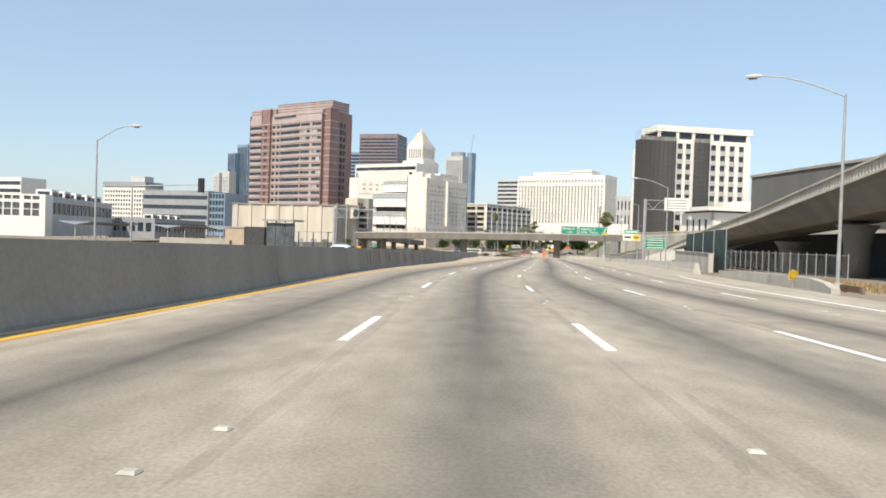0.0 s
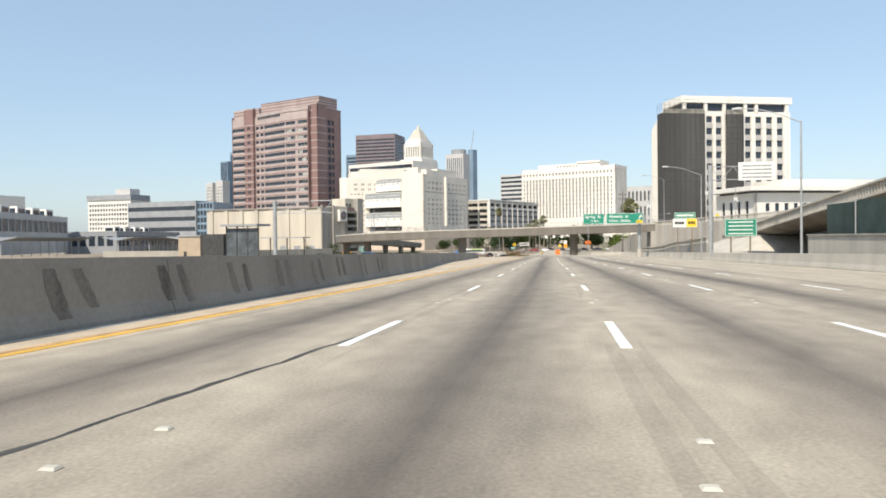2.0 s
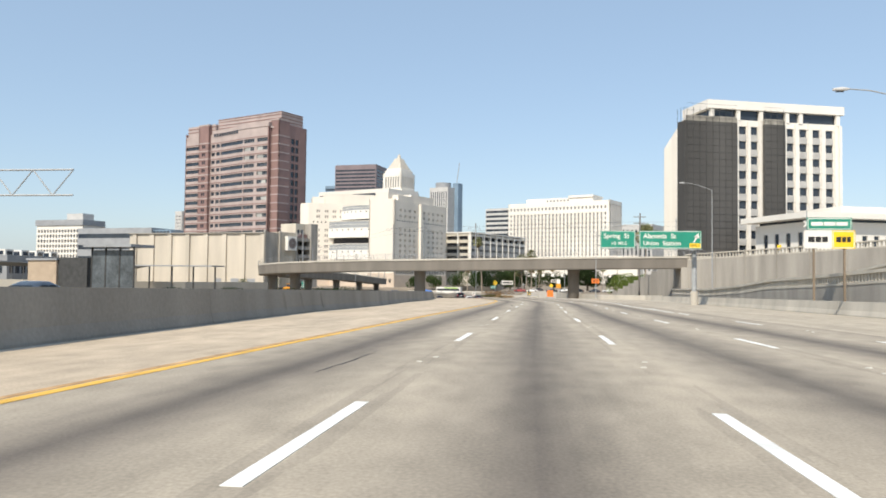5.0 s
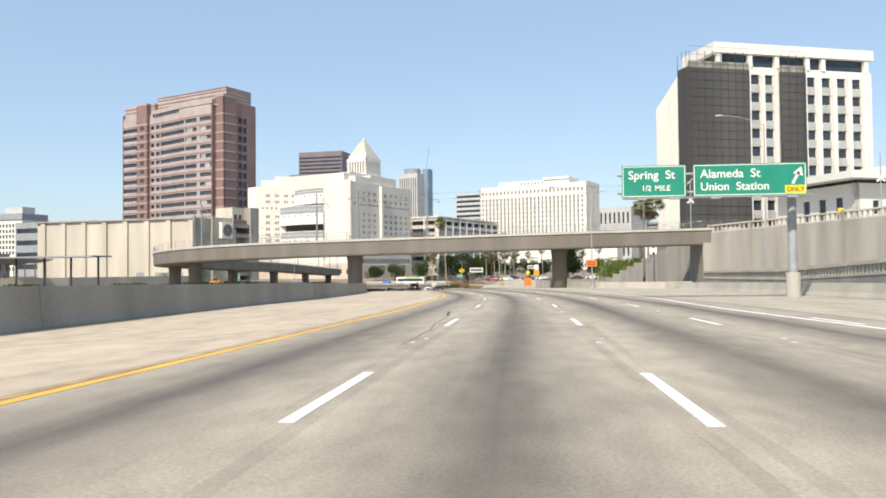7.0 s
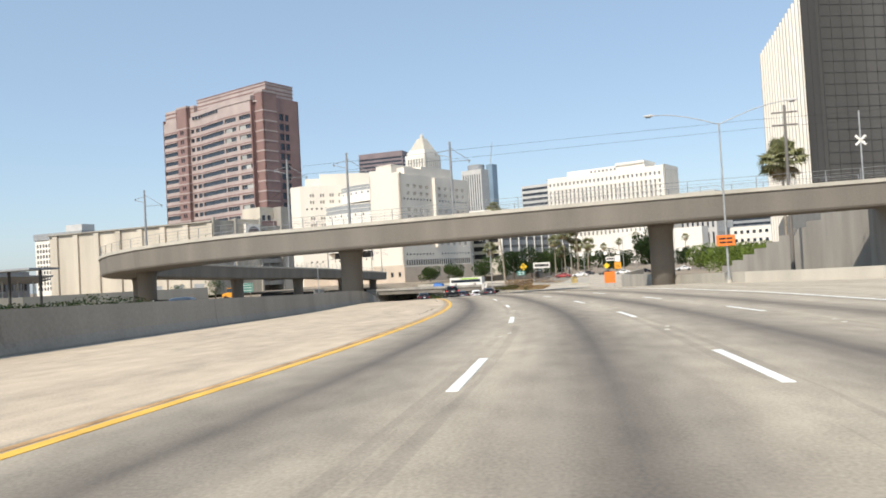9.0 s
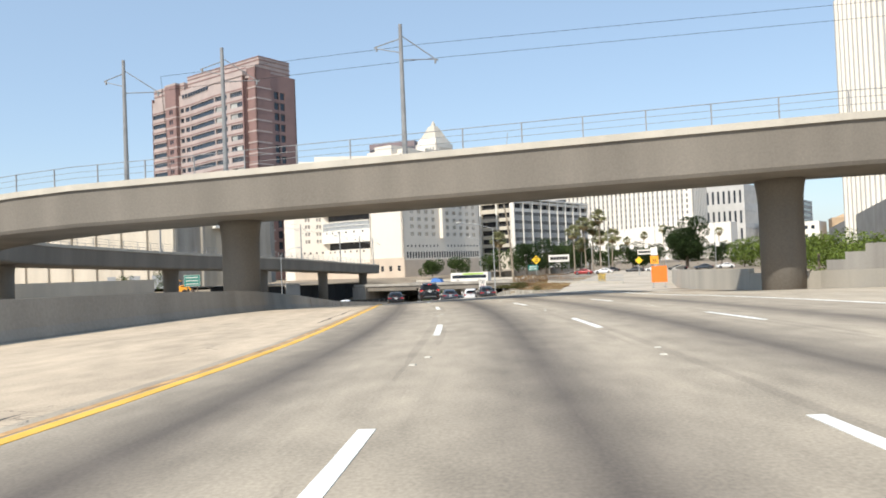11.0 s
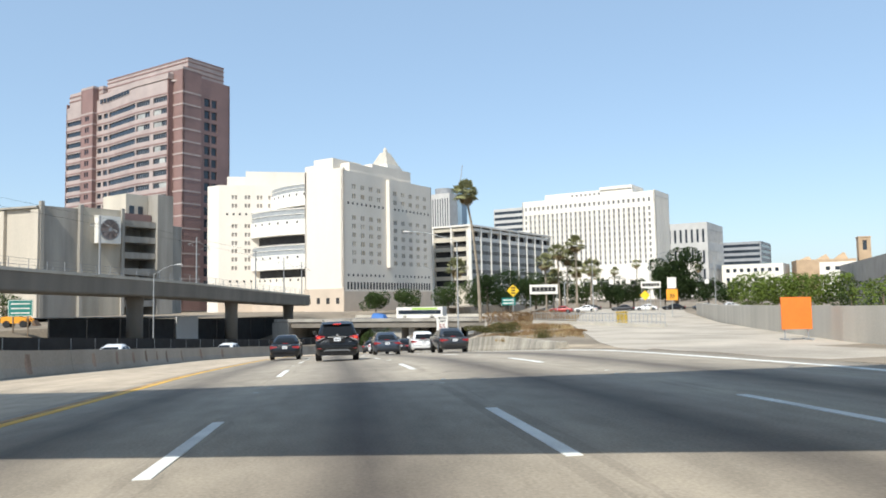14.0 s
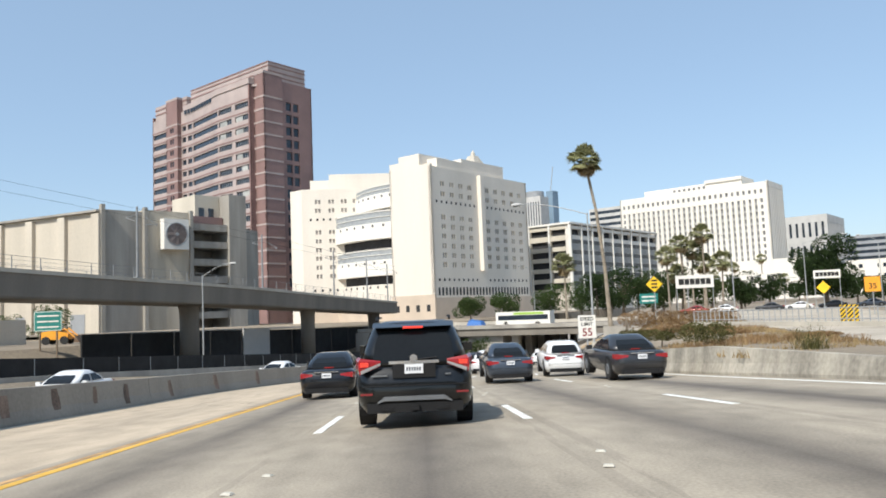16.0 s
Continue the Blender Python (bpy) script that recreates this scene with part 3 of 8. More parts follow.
def bridge():
    th = thing("rail_bridge", pose(0, 0, 0), "curved grey concrete light rail viaduct on round columns", "bridge")
    up = Vector((0, 0, 1))
    secs, lipa, lipb = [], [], []
    for k, p in enumerate(BR):
        r = side(BR, k)
        secs.append([p + r * a + up * b for a, b in ((3.5, -0.34), (3.46, -0.5), (3.35, -2.35), (3.25, -2.55), (-3.25, -2.55), (-3.35, -2.35), (-3.46, -0.5), (-3.5, -0.34))][::-1])
        for lst, sg in ((lipa, 1), (lipb, -1)):
            lst.append([p + r * (a * sg) + up * b for a, b in ([(3.6, -0.36), (3.6, 0.0), (3.25, 0.0), (3.25, -0.33)][::-sg])])
    # Deck's shade and edge beams' sunlight are put into two concrete colours.
    part("deck", MB().loft(secs), M['concrete_shaded'], th)
    part("kerb", MB().loft(lipa), M['concrete_pale'], th, "pale edge beam with sunlight put into its colour")
    part("kerb", MB().loft(lipb), M['concrete_pale'], th, "pale edge beam with sunlight put into its colour")
    cols = [(-28.8, 269.4, -6.8), (4.0, 269.8, -6.6), (-60.5, 280.5, -5.6), (-72, 297, -5.8), (-74.1, 334, -9), (-74.4, 367.5, -10), (-74.6, 402, -11), (-74.7, 434, -9)]
    for x, y, z0 in cols:
        zt = min(BR, key=lambda p: (p.x - x) ** 2 + (p.y - y) ** 2).z - 2.4
        zz = [z0 - 1, zt - 1.9, zt - 1.2, zt - 0.6, zt]
        rr = [1.18, 1.18, 1.2, 1.27, 1.4]
        part("column", MB().tube([(x, y, q) for q in zz], rr, 28), M['concrete_shaded'], th, "", True)
    # guard rails: posts and three wires on both edges
    for sg in (1, -1):
        line = [p + side(BR, k) * 3.42 * sg for k, p in enumerate(BR)]
        rail = part("railing", MB().tube([p + up * 1.1 for p in line], 0.022, 6), M['rail_steel'], th, "thin galvanised railing")
        for h in (0.4, 0.75):
            part("rail", MB().tube([p + up * h for p in line], 0.014, 5), M['rail_steel'], rail)
        post = MB().box(-0.03, 0.03, -0.03, 0.03, -0.05, 1.12).mesh("post", M['rail_steel'])
        for p, d in along(line, 3.2):
            part("post", post, None, rail, m=Matrix.Translation(p))
    part("abutment", MB().box(25.6, 33, 267.2, 276.2, -6, 1.5), M['concrete'], th)

bridge()


def catenary():
    """Poles with cantilever arms on the bridge, and the wires that they carry."""
    up = Vector((0, 0, 1))
    spots = [(-16.4, 264.9), (-27.3, 264.9), (-33.9, 265.0), (-57, 275.2), (-70, 325), (-70.2, 352), (-70.4, 379), (-70.5, 404), (-70.6, 420), (-70.7, 432)]
    tops = []
    for x, y in spots:
        z = min(BR, key=lambda p: (p.x - x) ** 2 + (p.y - y) ** 2).z
        th = thing("catenary_pole", pose(x, y, z - 0.1), "grey steel catenary pole with bracket arms on the viaduct", "pole", "catenary poles")
        part("pole", MB().tube([(0, 0, 0), (0, 0, 7.5)], [0.15, 0.1], 10), M['rail_steel'], th)
        part("base_plate", MB().box(-0.3, 0.3, -0.3, 0.3, 0, 0.06), M['steel'], th)
        for q in ([(0, 0, 6.9), (1.9, 0.9, 5.5)], [(0, 0, 5.5), (1.9, 0.9, 5.6)], [(0, 0, 6.7), (-1.7, 0.5, 6.5)], [(0, 0, 5.9), (-1.7, 0.5, 6.45)]):
            part("arm", MB().tube(q, 0.03, 6), M['rail_steel'], th)
        for q in ((1.75, 0.85, 5.35), (-1.55, 0.45, 6.25)):
            part("insulator", MB().tube([q, (q[0], q[1], q[2] + 0.28)], 0.055, 8), M['rail_steel'], th)
        tops.append(Vector((x + 1.0, y + 2.4, z + 6.0)))
    wires = thing("overhead_wires", pose(0, 0, 0), "thin dark overhead rail wires", "wire")
    line = [Vector((40, 276, 10.6)), Vector((14, 272.5, 10.2))] + tops[:2] + tops[2:3] + tops[4:]
    for dz in (0, 0.9):
        mb = MB()
        mb.tube([p + Vector((0, 0, dz)) for p in line], 0.012, 4)
        part("wire", mb, M['black'], wires)

catenary()

# ---- buildings of the downtown grid ----
GRID = math.degrees(math.atan2(-0.416, 0.909))
UX, VX = Vector((-0.909, 0.416)), Vector((0.416, 0.909))


def core(th, poly, h, material, name="roof"):
    """A building's floor plates and roof, inside its walls."""
    return part(name, MB().prism(poly, 0, h), material, th)


def wall_run(th, a, b, z0, z1, xs, zs, depth, wall, glass, name="window", thick=0.5):
    """A facade from plan point a to b (seen from outside, a lies to the left)."""
    a, b = Vector(a), Vector(b)
    d = b - a
    facade(th, pose(a.x, a.y, 0, 0, 0, math.degrees(math.atan2(d.y, d.x))), d.length, z0, z1, xs, zs, depth, wall, glass, name=name, thick=thick)


def block(name, corner, rz, w, d, z0, z1, wall, glass, label, front, side_, depth=0.3, category="building", group="", roof=None, left=None, win="window"):
    """A building whose front-left corner stands at corner; front, side_ and left hold (xs, zs) of their openings."""
    th = thing(name, pose(corner[0], corner[1], z0, 0, 0, rz), label, category, group)
    h = z1 - z0
    t = 0.5 + depth
    facade(th, pose(0, 0, 0), w, 0, h, *front, depth, wall, glass, name=win, thick=0.5)
    facade(th, pose(w, 0, 0, 0, 0, 90) @ pose(t, 0, 0), d - 2 * t, 0, h, *side_, depth, wall, glass, name=win, thick=0.5)
    facade(th, pose(0, d, 0, 0, 0, -90) @ pose(t, 0, 0), d - 2 * t, 0, h, *(left or ([], [])), depth, wall, glass, name=win, thick=0.5)
    facade(th, pose(w, d, 0, 0, 0, 180), w, 0, h, [], [], depth, wall, glass, thick=0.5)
    part("roof", MB().box(t - 0.01, w - t + 0.01, t - 0.01, d - t + 0.01, h - 0.9, h - 0.5), roof or wall, th)
    return th


def tower():
    z0 = -6.5
    o = Vector((-164.6, 560.6)) + UX * 85.5 - VX * 3
    th = thing("office_tower", pose(o.x, o.y, z0, 0, 0, GRID), "tall red and pink granite office tower with ribbon windows", "building")
    g, w2, rd = M['glass'], M['brick2'], M['brick']
    zs = [(round(z - 1.15 - z0, 2), round(z + 1.15 - z0, 2)) for z in [83.4 - 5.25 * k for k in range(17)]]
    H = 93.5 - z0
    small = [(round(89.2 - z0, 2), round(91.0 - z0, 2))]
    runs = [((0, 0), (15.5, 0), [(0.8, 14.9)]), ((25, 0), (34, 0), [(0.6, 3.9), (5.2, 8.6)]), ((34, 0), (59, -3.4), [(0.4, 24.8)]), ((59, -3.4), (70, -3.4), [(0.4, 9.8)]), ((70, -3.4), (81, -3.4), [(1.2, 10.4)])]
    for a, b, xs in runs:
        wall_run(th, a, b, 0, H - 2, xs, zs, 0.6, w2, g)
    wall_run(th, (81, -3.4), (81, 0), 0, H - 2, [], [], 0.3, rd, g)
    wall_run(th, (87, 0), (87, 24.5), 0, H, [(10.5, 13.4), (14.4, 17.3)], [(a - 0.6, b + 0.6) for a, b in zs], 0.6, rd, g)
    wall_run(th, (87, 24.5), (0, 24.5), 0, H, [], [], 0.3, rd, g)
    wall_run(th, (0, 24.5), (0, 0), 0, H, [], [], 0.3, rd, g)
    part("roof", MB().prism([(0.5, 0.9), (34, 0.9), (59, -2.4), (80.5, -2.4), (86, 0.5), (86, 24), (0.5, 24)], H - 3, H - 2.2), w2, th)
    part("parapet", MB().prism([(27, -0.4), (34, -0.4), (59, -3.8), (81.4, -3.8), (81.4, 1), (27, 1)], H - 2.0, H + 0.4), w2, th)
    # piers with punched windows, each storey marked by a pale course
    for x0, x1, y0, y1, top in ((15.5, 25, -2.0, 2.5, 97.2 - z0), (81, 87.5, -1.0, 8.5, 95.2 - z0)):
        xs = [((x0 + x1) / 2 - x0 - 1.6, (x0 + x1) / 2 - x0 - 0.2), ((x0 + x1) / 2 - x0 + 0.2, (x0 + x1) / 2 - x0 + 1.6)] if x0 < 50 else []
        wall_run(th, (x0, y0), (x1, y0), 0, top, xs, zs if xs else [], 0.4, rd, g)
        wall_run(th, (x1, y0), (x1, y1), 0, top, [], [], 0.3, rd, g)
        wall_run(th, (x0, y1), (x0, y0), 0, top, [], [], 0.3, rd, g)
        part("pier_cap", MB().box(x0 - 0.1, x1 + 0.1, y0 - 0.1, y1, top, top + 1.0), w2, th)
        for a, b in zs:
            part("course", MB().box(x0 - 0.12, x1 + 0.12, y0 - 0.12, y1 - 0.2, b + 0.75, b + 1.45), w2, th)
    # red courses across the ribbon storeys
    for a, b in zs:
        for p, q, _ in runs:
            mb = MB()
            p, q = Vector(p), Vector(q)
            d = (q - p).normalized()
            nrm = Vector((d.y, -d.x))
            for lo, hi in ((b + 0.55, b + 1.15),):
                mb.loft([[(*(p + nrm * 0.12), lo), (*(p - nrm * 0.1), lo), (*(p - nrm * 0.1), hi), (*(p + nrm * 0.12), hi)], [(*(q + nrm * 0.12), lo), (*(q - nrm * 0.1), lo), (*(q - nrm * 0.1), hi), (*(q + nrm * 0.12), hi)]])
            part("course", mb, rd, th)
    for k in range(10):
        x = 28.3 + k * 2.6
        part("window", MB().box(x, x + 1.5, -0.55 - max(0, (x - 34)) * 0.136, -0.35 - max(0, (x - 34)) * 0.136, 89.6 - z0, 91.4 - z0), g, th)
    # set-back top
    pent = part("penthouse", MB().box(28.5, 85.5, 3, 22.2, H - 2.5, 101.6 - z0), w2, th)
    part("penthouse", MB().box(1.5, 28.4, 0.8, 20, H - 2.5, 98.4 - z0), w2, th)
    for z in (94.2, 96.4):
        part("course", MB().box(1.3, 28.4, 0.6, 20.2, z - z0, z + 0.6 - z0), rd, pent)
    for z in (95.2, 97.2, 99.4, 101.0):
        part("course", MB().box(28.3, 85.7, 2.8, 22.4, z - z0, z + 0.5 - z0), rd, pent)
    # pale blinds, and panes whose pale colour paints the bright sky in them
    for k, x in ((1, 60), (1, 71.4), (2, 71.4), (4, 71.8), (5, 75), (2, 60), (7, 75), (9, 71.6)):
        a, b = zs[k]
        part("pale_pane", MB().box(x, x + random.uniform(3, 5.5), -3.02, -2.9, a + 0.1, b - 0.1), M['glass_pale'], th)
    # sparkless window mullions
    for a, b in zs:
        mb = MB()
        for x in np.arange(60.6, 80.6, 1.5):
            mb.box(x, x + 0.12, -3.02, -2.88, a, b)
        tagged(part("mullion_row", mb, M['grey'], th), kind="stuff")

tower()


def mdc():
    """White detention block: small paired windows, curved balconies, a taller slab and a pale base."""
    z0 = -7.0
    Mc = Vector((-79.9, 502.6))
    W, D = 68.6, 51.0
    o = Mc + UX * W
    th = thing("detention_building", pose(o.x, o.y, z0, 0, 0, GRID), "white precast detention tower with small paired windows", "building")
    wl, g = M['mdc'], M['window_dim']
    zz = lambda *r: [(round(z - 0.75 - z0, 2), round(z + 0.75 - z0, 2)) for z in r]
    # diagonal wing between the far corner and the front slab; s runs along it, d behind it
    c_, s_ = math.cos(radians(44.6)), math.sin(radians(44.6))
    def wp(s, d): return (3 + c_ * s - s_ * d, s_ * s + c_ * d)
    wm = pose(3, 0, 0, 0, 0, 44.6)
    xs = []
    for x in (5.6, 10.4, 14.9, 19.1):
        xs += [(x - 1.0, x - 0.2), (x + 0.2, x + 1.0)]
    facade(th, wm @ pose(3, 0, 0), 60, 0, 41 - z0, xs, zz(36.4, 33.2, 25.4, 22.2, 19.0, 16.0, 12.8, 9.6), 0.4, wl, g, skip=lambda x, z: x > 12 and z < 27 - z0, thick=0.5)
    wall_run(th, wp(-1.5, 4), wp(3, 0), 0, 40.9 - z0, [], [], 0.3, wl, g)
    facade(th, pose(W - 17, -1.0, 0), 17, 0, 40.3 - z0, [], [], 0.4, wl, g, thick=0.5)
    wall_run(th, (W - 17, 46), (W - 17, -1.0), 0, 40.3 - z0, [], [], 0.3, wl, g)
    # right face
    cols = [4.5, 9.0, 13.5, 18.0, 27.5, 32.2, 36.9, 41.6, 46.3]
    xr = sorted([(round(c - 1.0, 2), round(c - 0.1, 2)) for c in cols] + [(round(c + 0.1, 2), round(c + 1.0, 2)) for c in cols])
    wall_run(th, (W, -1.0), (W, D), 0, 39.6 - z0, [(a + 1, b + 1) for a, b in xr], zz(34.6, 31.4, 24.2, 21.3, 18.4, 15.4, 12.5, 9.6), 0.45, M['mdc2'], g)
    wall_run(th, (W, D), (0, D), 0, 39.6 - z0, [], [], 0.3, wl, g)
    wall_run(th, (-3, D), wp(-1.5, 4), 0, 40.9 - z0, [], [], 0.3, wl, g)
    part("roof", MB().prism([wp(-0.9, 4), wp(3.2, 0.6), wp(65, 0.6), (W - 16.8, 46), (W - 16.8, -0.4), (W - 0.4, -0.4), (W - 0.4, D - 0.4), (-2.2, D - 0.4)], 38 - z0, 39.2 - z0), wl, th)
    # rows of small square vents
    vent = MB().box(-0.35, 0.35, -0.05, 0.1, -0.4, 0.4).mesh("vent", M['dark'])
    for s in np.arange(6, 24.5, 2.3):
        part("vent", vent, None, th, m=wm @ pose(s, 0, 30.0 - z0))
    for s in np.arange(7, 17, 2.6):
        part("vent", vent, None, th, m=wm @ pose(s, 0, 4.6 - z0))
    rot = pose(W, 0, 0, 0, 0, 90)
    for vv in np.arange(1.5, 50, 2.35):
        if not 21 < vv < 26:
            for z in (28.9, 5.0):
                part("vent", vent, None, th, m=rot @ pose(vv, 0, z - z0))
    slit = MB().box(-0.4, 0.4, -0.05, 0.1, -1.2, 1.2).mesh("slit", M['dark'])
    for vv in np.arange(1.2, 50, 1.7):
        part("slit_window", slit, None, th, m=rot @ pose(vv, 0, 1.5 - z0))
    part("pilaster", MB().box(W - 0.1, W + 1.4, 22.3, 24.2, 8 - z0, 39 - z0), wl, th)
    # pale pink granite base
    part("base", MB().box(W - 17.2, W + 0.35, -1.4, -0.98, 0, 0.6 - z0), M['mdcbase'], th)
    part("base", MB().box(W + 0.02, W + 0.4, -0.9, D + 0.3, 0, -0.4 - z0), M['mdcbase'], th)
    for s in np.arange(3, 17, 4.2):
        part("base_window", MB().box(W - s, W - s + 1.4, -1.45, -1.38, 2.6, 4.6), M['dark'], th)
    # taller slab and set-back top
    part("slab_top", MB().box(W - 13, W - 4.5, -0.8, 14, 40.2 - z0, 44 - z0), wl, th)
    part("slab_top", MB().box(W - 17, W - 12.9, -0.8, 14, 40.2 - z0, 42.2 - z0), wl, th)
    part("penthouse", MB().box(W - 18, W - 1.2, 16, 39, 39.2 - z0, 44 - z0), wl, th)
    part("penthouse", MB().box(W - 15, W - 0.6, 3, 15.9, 39.2 - z0, 42.6 - z0), wl, th)
    part("upper_wall", MB().box(W - 22.5, W - 16.9, 12, 40, 26 - z0, 42.6 - z0), wl, th)
    part("penthouse", MB().box(5.5, 12.4, 6, 22, 39.2 - z0, 45.2 - z0, wm), wl, th)
    part("penthouse", MB().box(12.5, 42, 5, 24, 39.2 - z0, 47.2 - z0, wm), wl, th)
    part("base", MB().box(2.8, 30, -0.4, 0.02, 0, -0.5 - z0, wm), M['mdcbase'], th)

    # curved decks that fill the corner between wing and slab
    def arc(s, grow, n=10):
        (xa, ya), (xb, yb) = wp(s, 0.3), (W - 16.9, 15.5)
        pts = []
        for k in range(n + 1):
            t = k / n
            b = 4 * t * (1 - t)
            q = (1 - (1 - t) ** 2.2)
            pts.append((xa + (xb - xa) * t + grow * 0.2 * (1 - t), ya + (yb - ya) * t - (4.4 * b * 0.8 + 2.2 * q) - grow))
        return pts

    def tier(s, grow, za, zb, name, material, parent, label="", back=3.0):
        a = arc(s, grow)
        inner = [(x, y + back) for x, y in a[::-1]]
        return part(name, MB().prism(a + inner, za - z0, zb - z0), material, parent, label)

    for s, zt, zm, zb, zd in ((22.1, 38.9, 36.4, 31.3, 29.9), (14.5, 29.8, 26.2, 20.7, 16.9), (14.8, 16.8, 13.6, 8.3, 5.3)):
        b = tier(s, 0.0, zb, zm, "balcony", M['white'], th, "smooth white curved balcony front")
        tier(s, -0.3, zm, zt, "screen", M['glass_rail'], b, "grey mesh screen above the balcony", 0.3)
        tier(s, -0.1, zt, zt + 0.3, "rail", M['white'], b, "", 0.5)
        tier(s, -0.1, (zm + zt) / 2, (zm + zt) / 2 + 0.2, "rail", M['white'], b, "", 0.5)
        # Dark inset band paints the open deck's shade.
        tier(s, -3.0, zd, zb, "recess", M['dark'], th, "dark band painting the shade of the open deck", 0.4)
        tier(s, -0.6, zt + 0.5, zt + 0.6, "deck_floor", M['white'], b, "", 4.0) if zt < 30 else None
        a = arc(s, 0.0, 18)
        for k in range(2, 17, 2):
            p, q = Vector(a[k]), Vector(a[k + 1])
            part("vent", vent, None, b, m=pose(p.x, p.y, zm - 1.0 - z0, 0, 0, math.degrees(math.atan2(q.y - p.y, q.x - p.x))))
    low = tier(14.8, -0.2, z0, 5.3, "lower_front", wl, th)
    tier(14.8, 0.0, z0, -0.5, "base", M['mdcbase'], low, "", 0.5)
    a = arc(14.8, -0.2, 24)
    for k in range(4, 24, 2):
        part("vent", vent, None, low, m=pose(a[k][0], a[k][1], 4.4 - z0))

M['mdc2'] = M['mdc']
M['window_dim'] = mat('dim_window', (0.33, 0.30, 0.27), 0.35, var=0.15, scale=1, fine=3)
M['glass_rail'] = mat('grey_screen', (0.36, 0.38, 0.39), 0.5, var=0.25, scale=2, fine=12)
mdc()


def parking():
    z0 = -6.0
    o = Vector((-45.5, 563.7)) + UX * 18
    th = thing("parking_structure", pose(o.x, o.y, z0, 0, 0, GRID), "beige parking structure with dark open decks and white posts", "building")
    zs = [(round(z - 1.15 - z0, 2), round(z + 1.15 - z0, 2)) for z in (22.9, 18.7, 14.8, 10.9, 7.0, 3.1)]
    # Dark panes in the openings paint the shade of the decks.
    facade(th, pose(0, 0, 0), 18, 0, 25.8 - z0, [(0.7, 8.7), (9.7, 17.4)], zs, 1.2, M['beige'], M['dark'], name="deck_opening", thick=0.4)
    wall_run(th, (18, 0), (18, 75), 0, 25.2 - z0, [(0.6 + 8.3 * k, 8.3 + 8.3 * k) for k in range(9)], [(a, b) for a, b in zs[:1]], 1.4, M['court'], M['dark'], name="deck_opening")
    part("roof", MB().box(0.6, 17.2, 1.5, 74, 24.6 - z0, 25.0 - z0), M['beige'], th)
    wall_run(th, (0, 75), (0, 0), 0, 25 - z0, [], [], 0.3, M['beige'], M['dark'])
    wall_run(th, (18, 75), (0, 75), 0, 25 - z0, [], [], 0.3, M['beige'], M['dark'])
    # Dark strips on the side wall paint the decks' shade.
    shade = mat('deck_shade_strip', (0.15, 0.147, 0.14), 0.7, var=0.3, scale=0.6, fine=5)
    screen = mat('grey_screen_wall', (0.34, 0.34, 0.33), 0.7, var=0.1, scale=0.5, fine=6)
    for k in range(9):
        for a, b in zs[1:]:
            part("screen", MB().box(18.02, 18.12, 0.8 + 8.3 * k, 8.1 + 8.3 * k, a - 1.2, b - 1.3), screen, th)
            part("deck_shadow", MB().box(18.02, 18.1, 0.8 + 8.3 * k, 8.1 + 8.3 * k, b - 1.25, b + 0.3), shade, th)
    for k in range(10):
        y = 0.0 + 8.3 * k
        part("post", MB().box(17.9, 18.5, y - 0.3, y + 0.35, 0, 25.9 - z0), M['white'], th)
    for x in (0.0, 8.9, 17.5):
        part("post", MB().box(x, x + 0.6, -0.5, 0.05, 0, 25.9 - z0), M['white'], th)
    part("roof_beam", MB().box(-0.3, 18.6, -0.6, 75, 25.8 - z0, 26.5 - z0), M['white'], th)

parking()


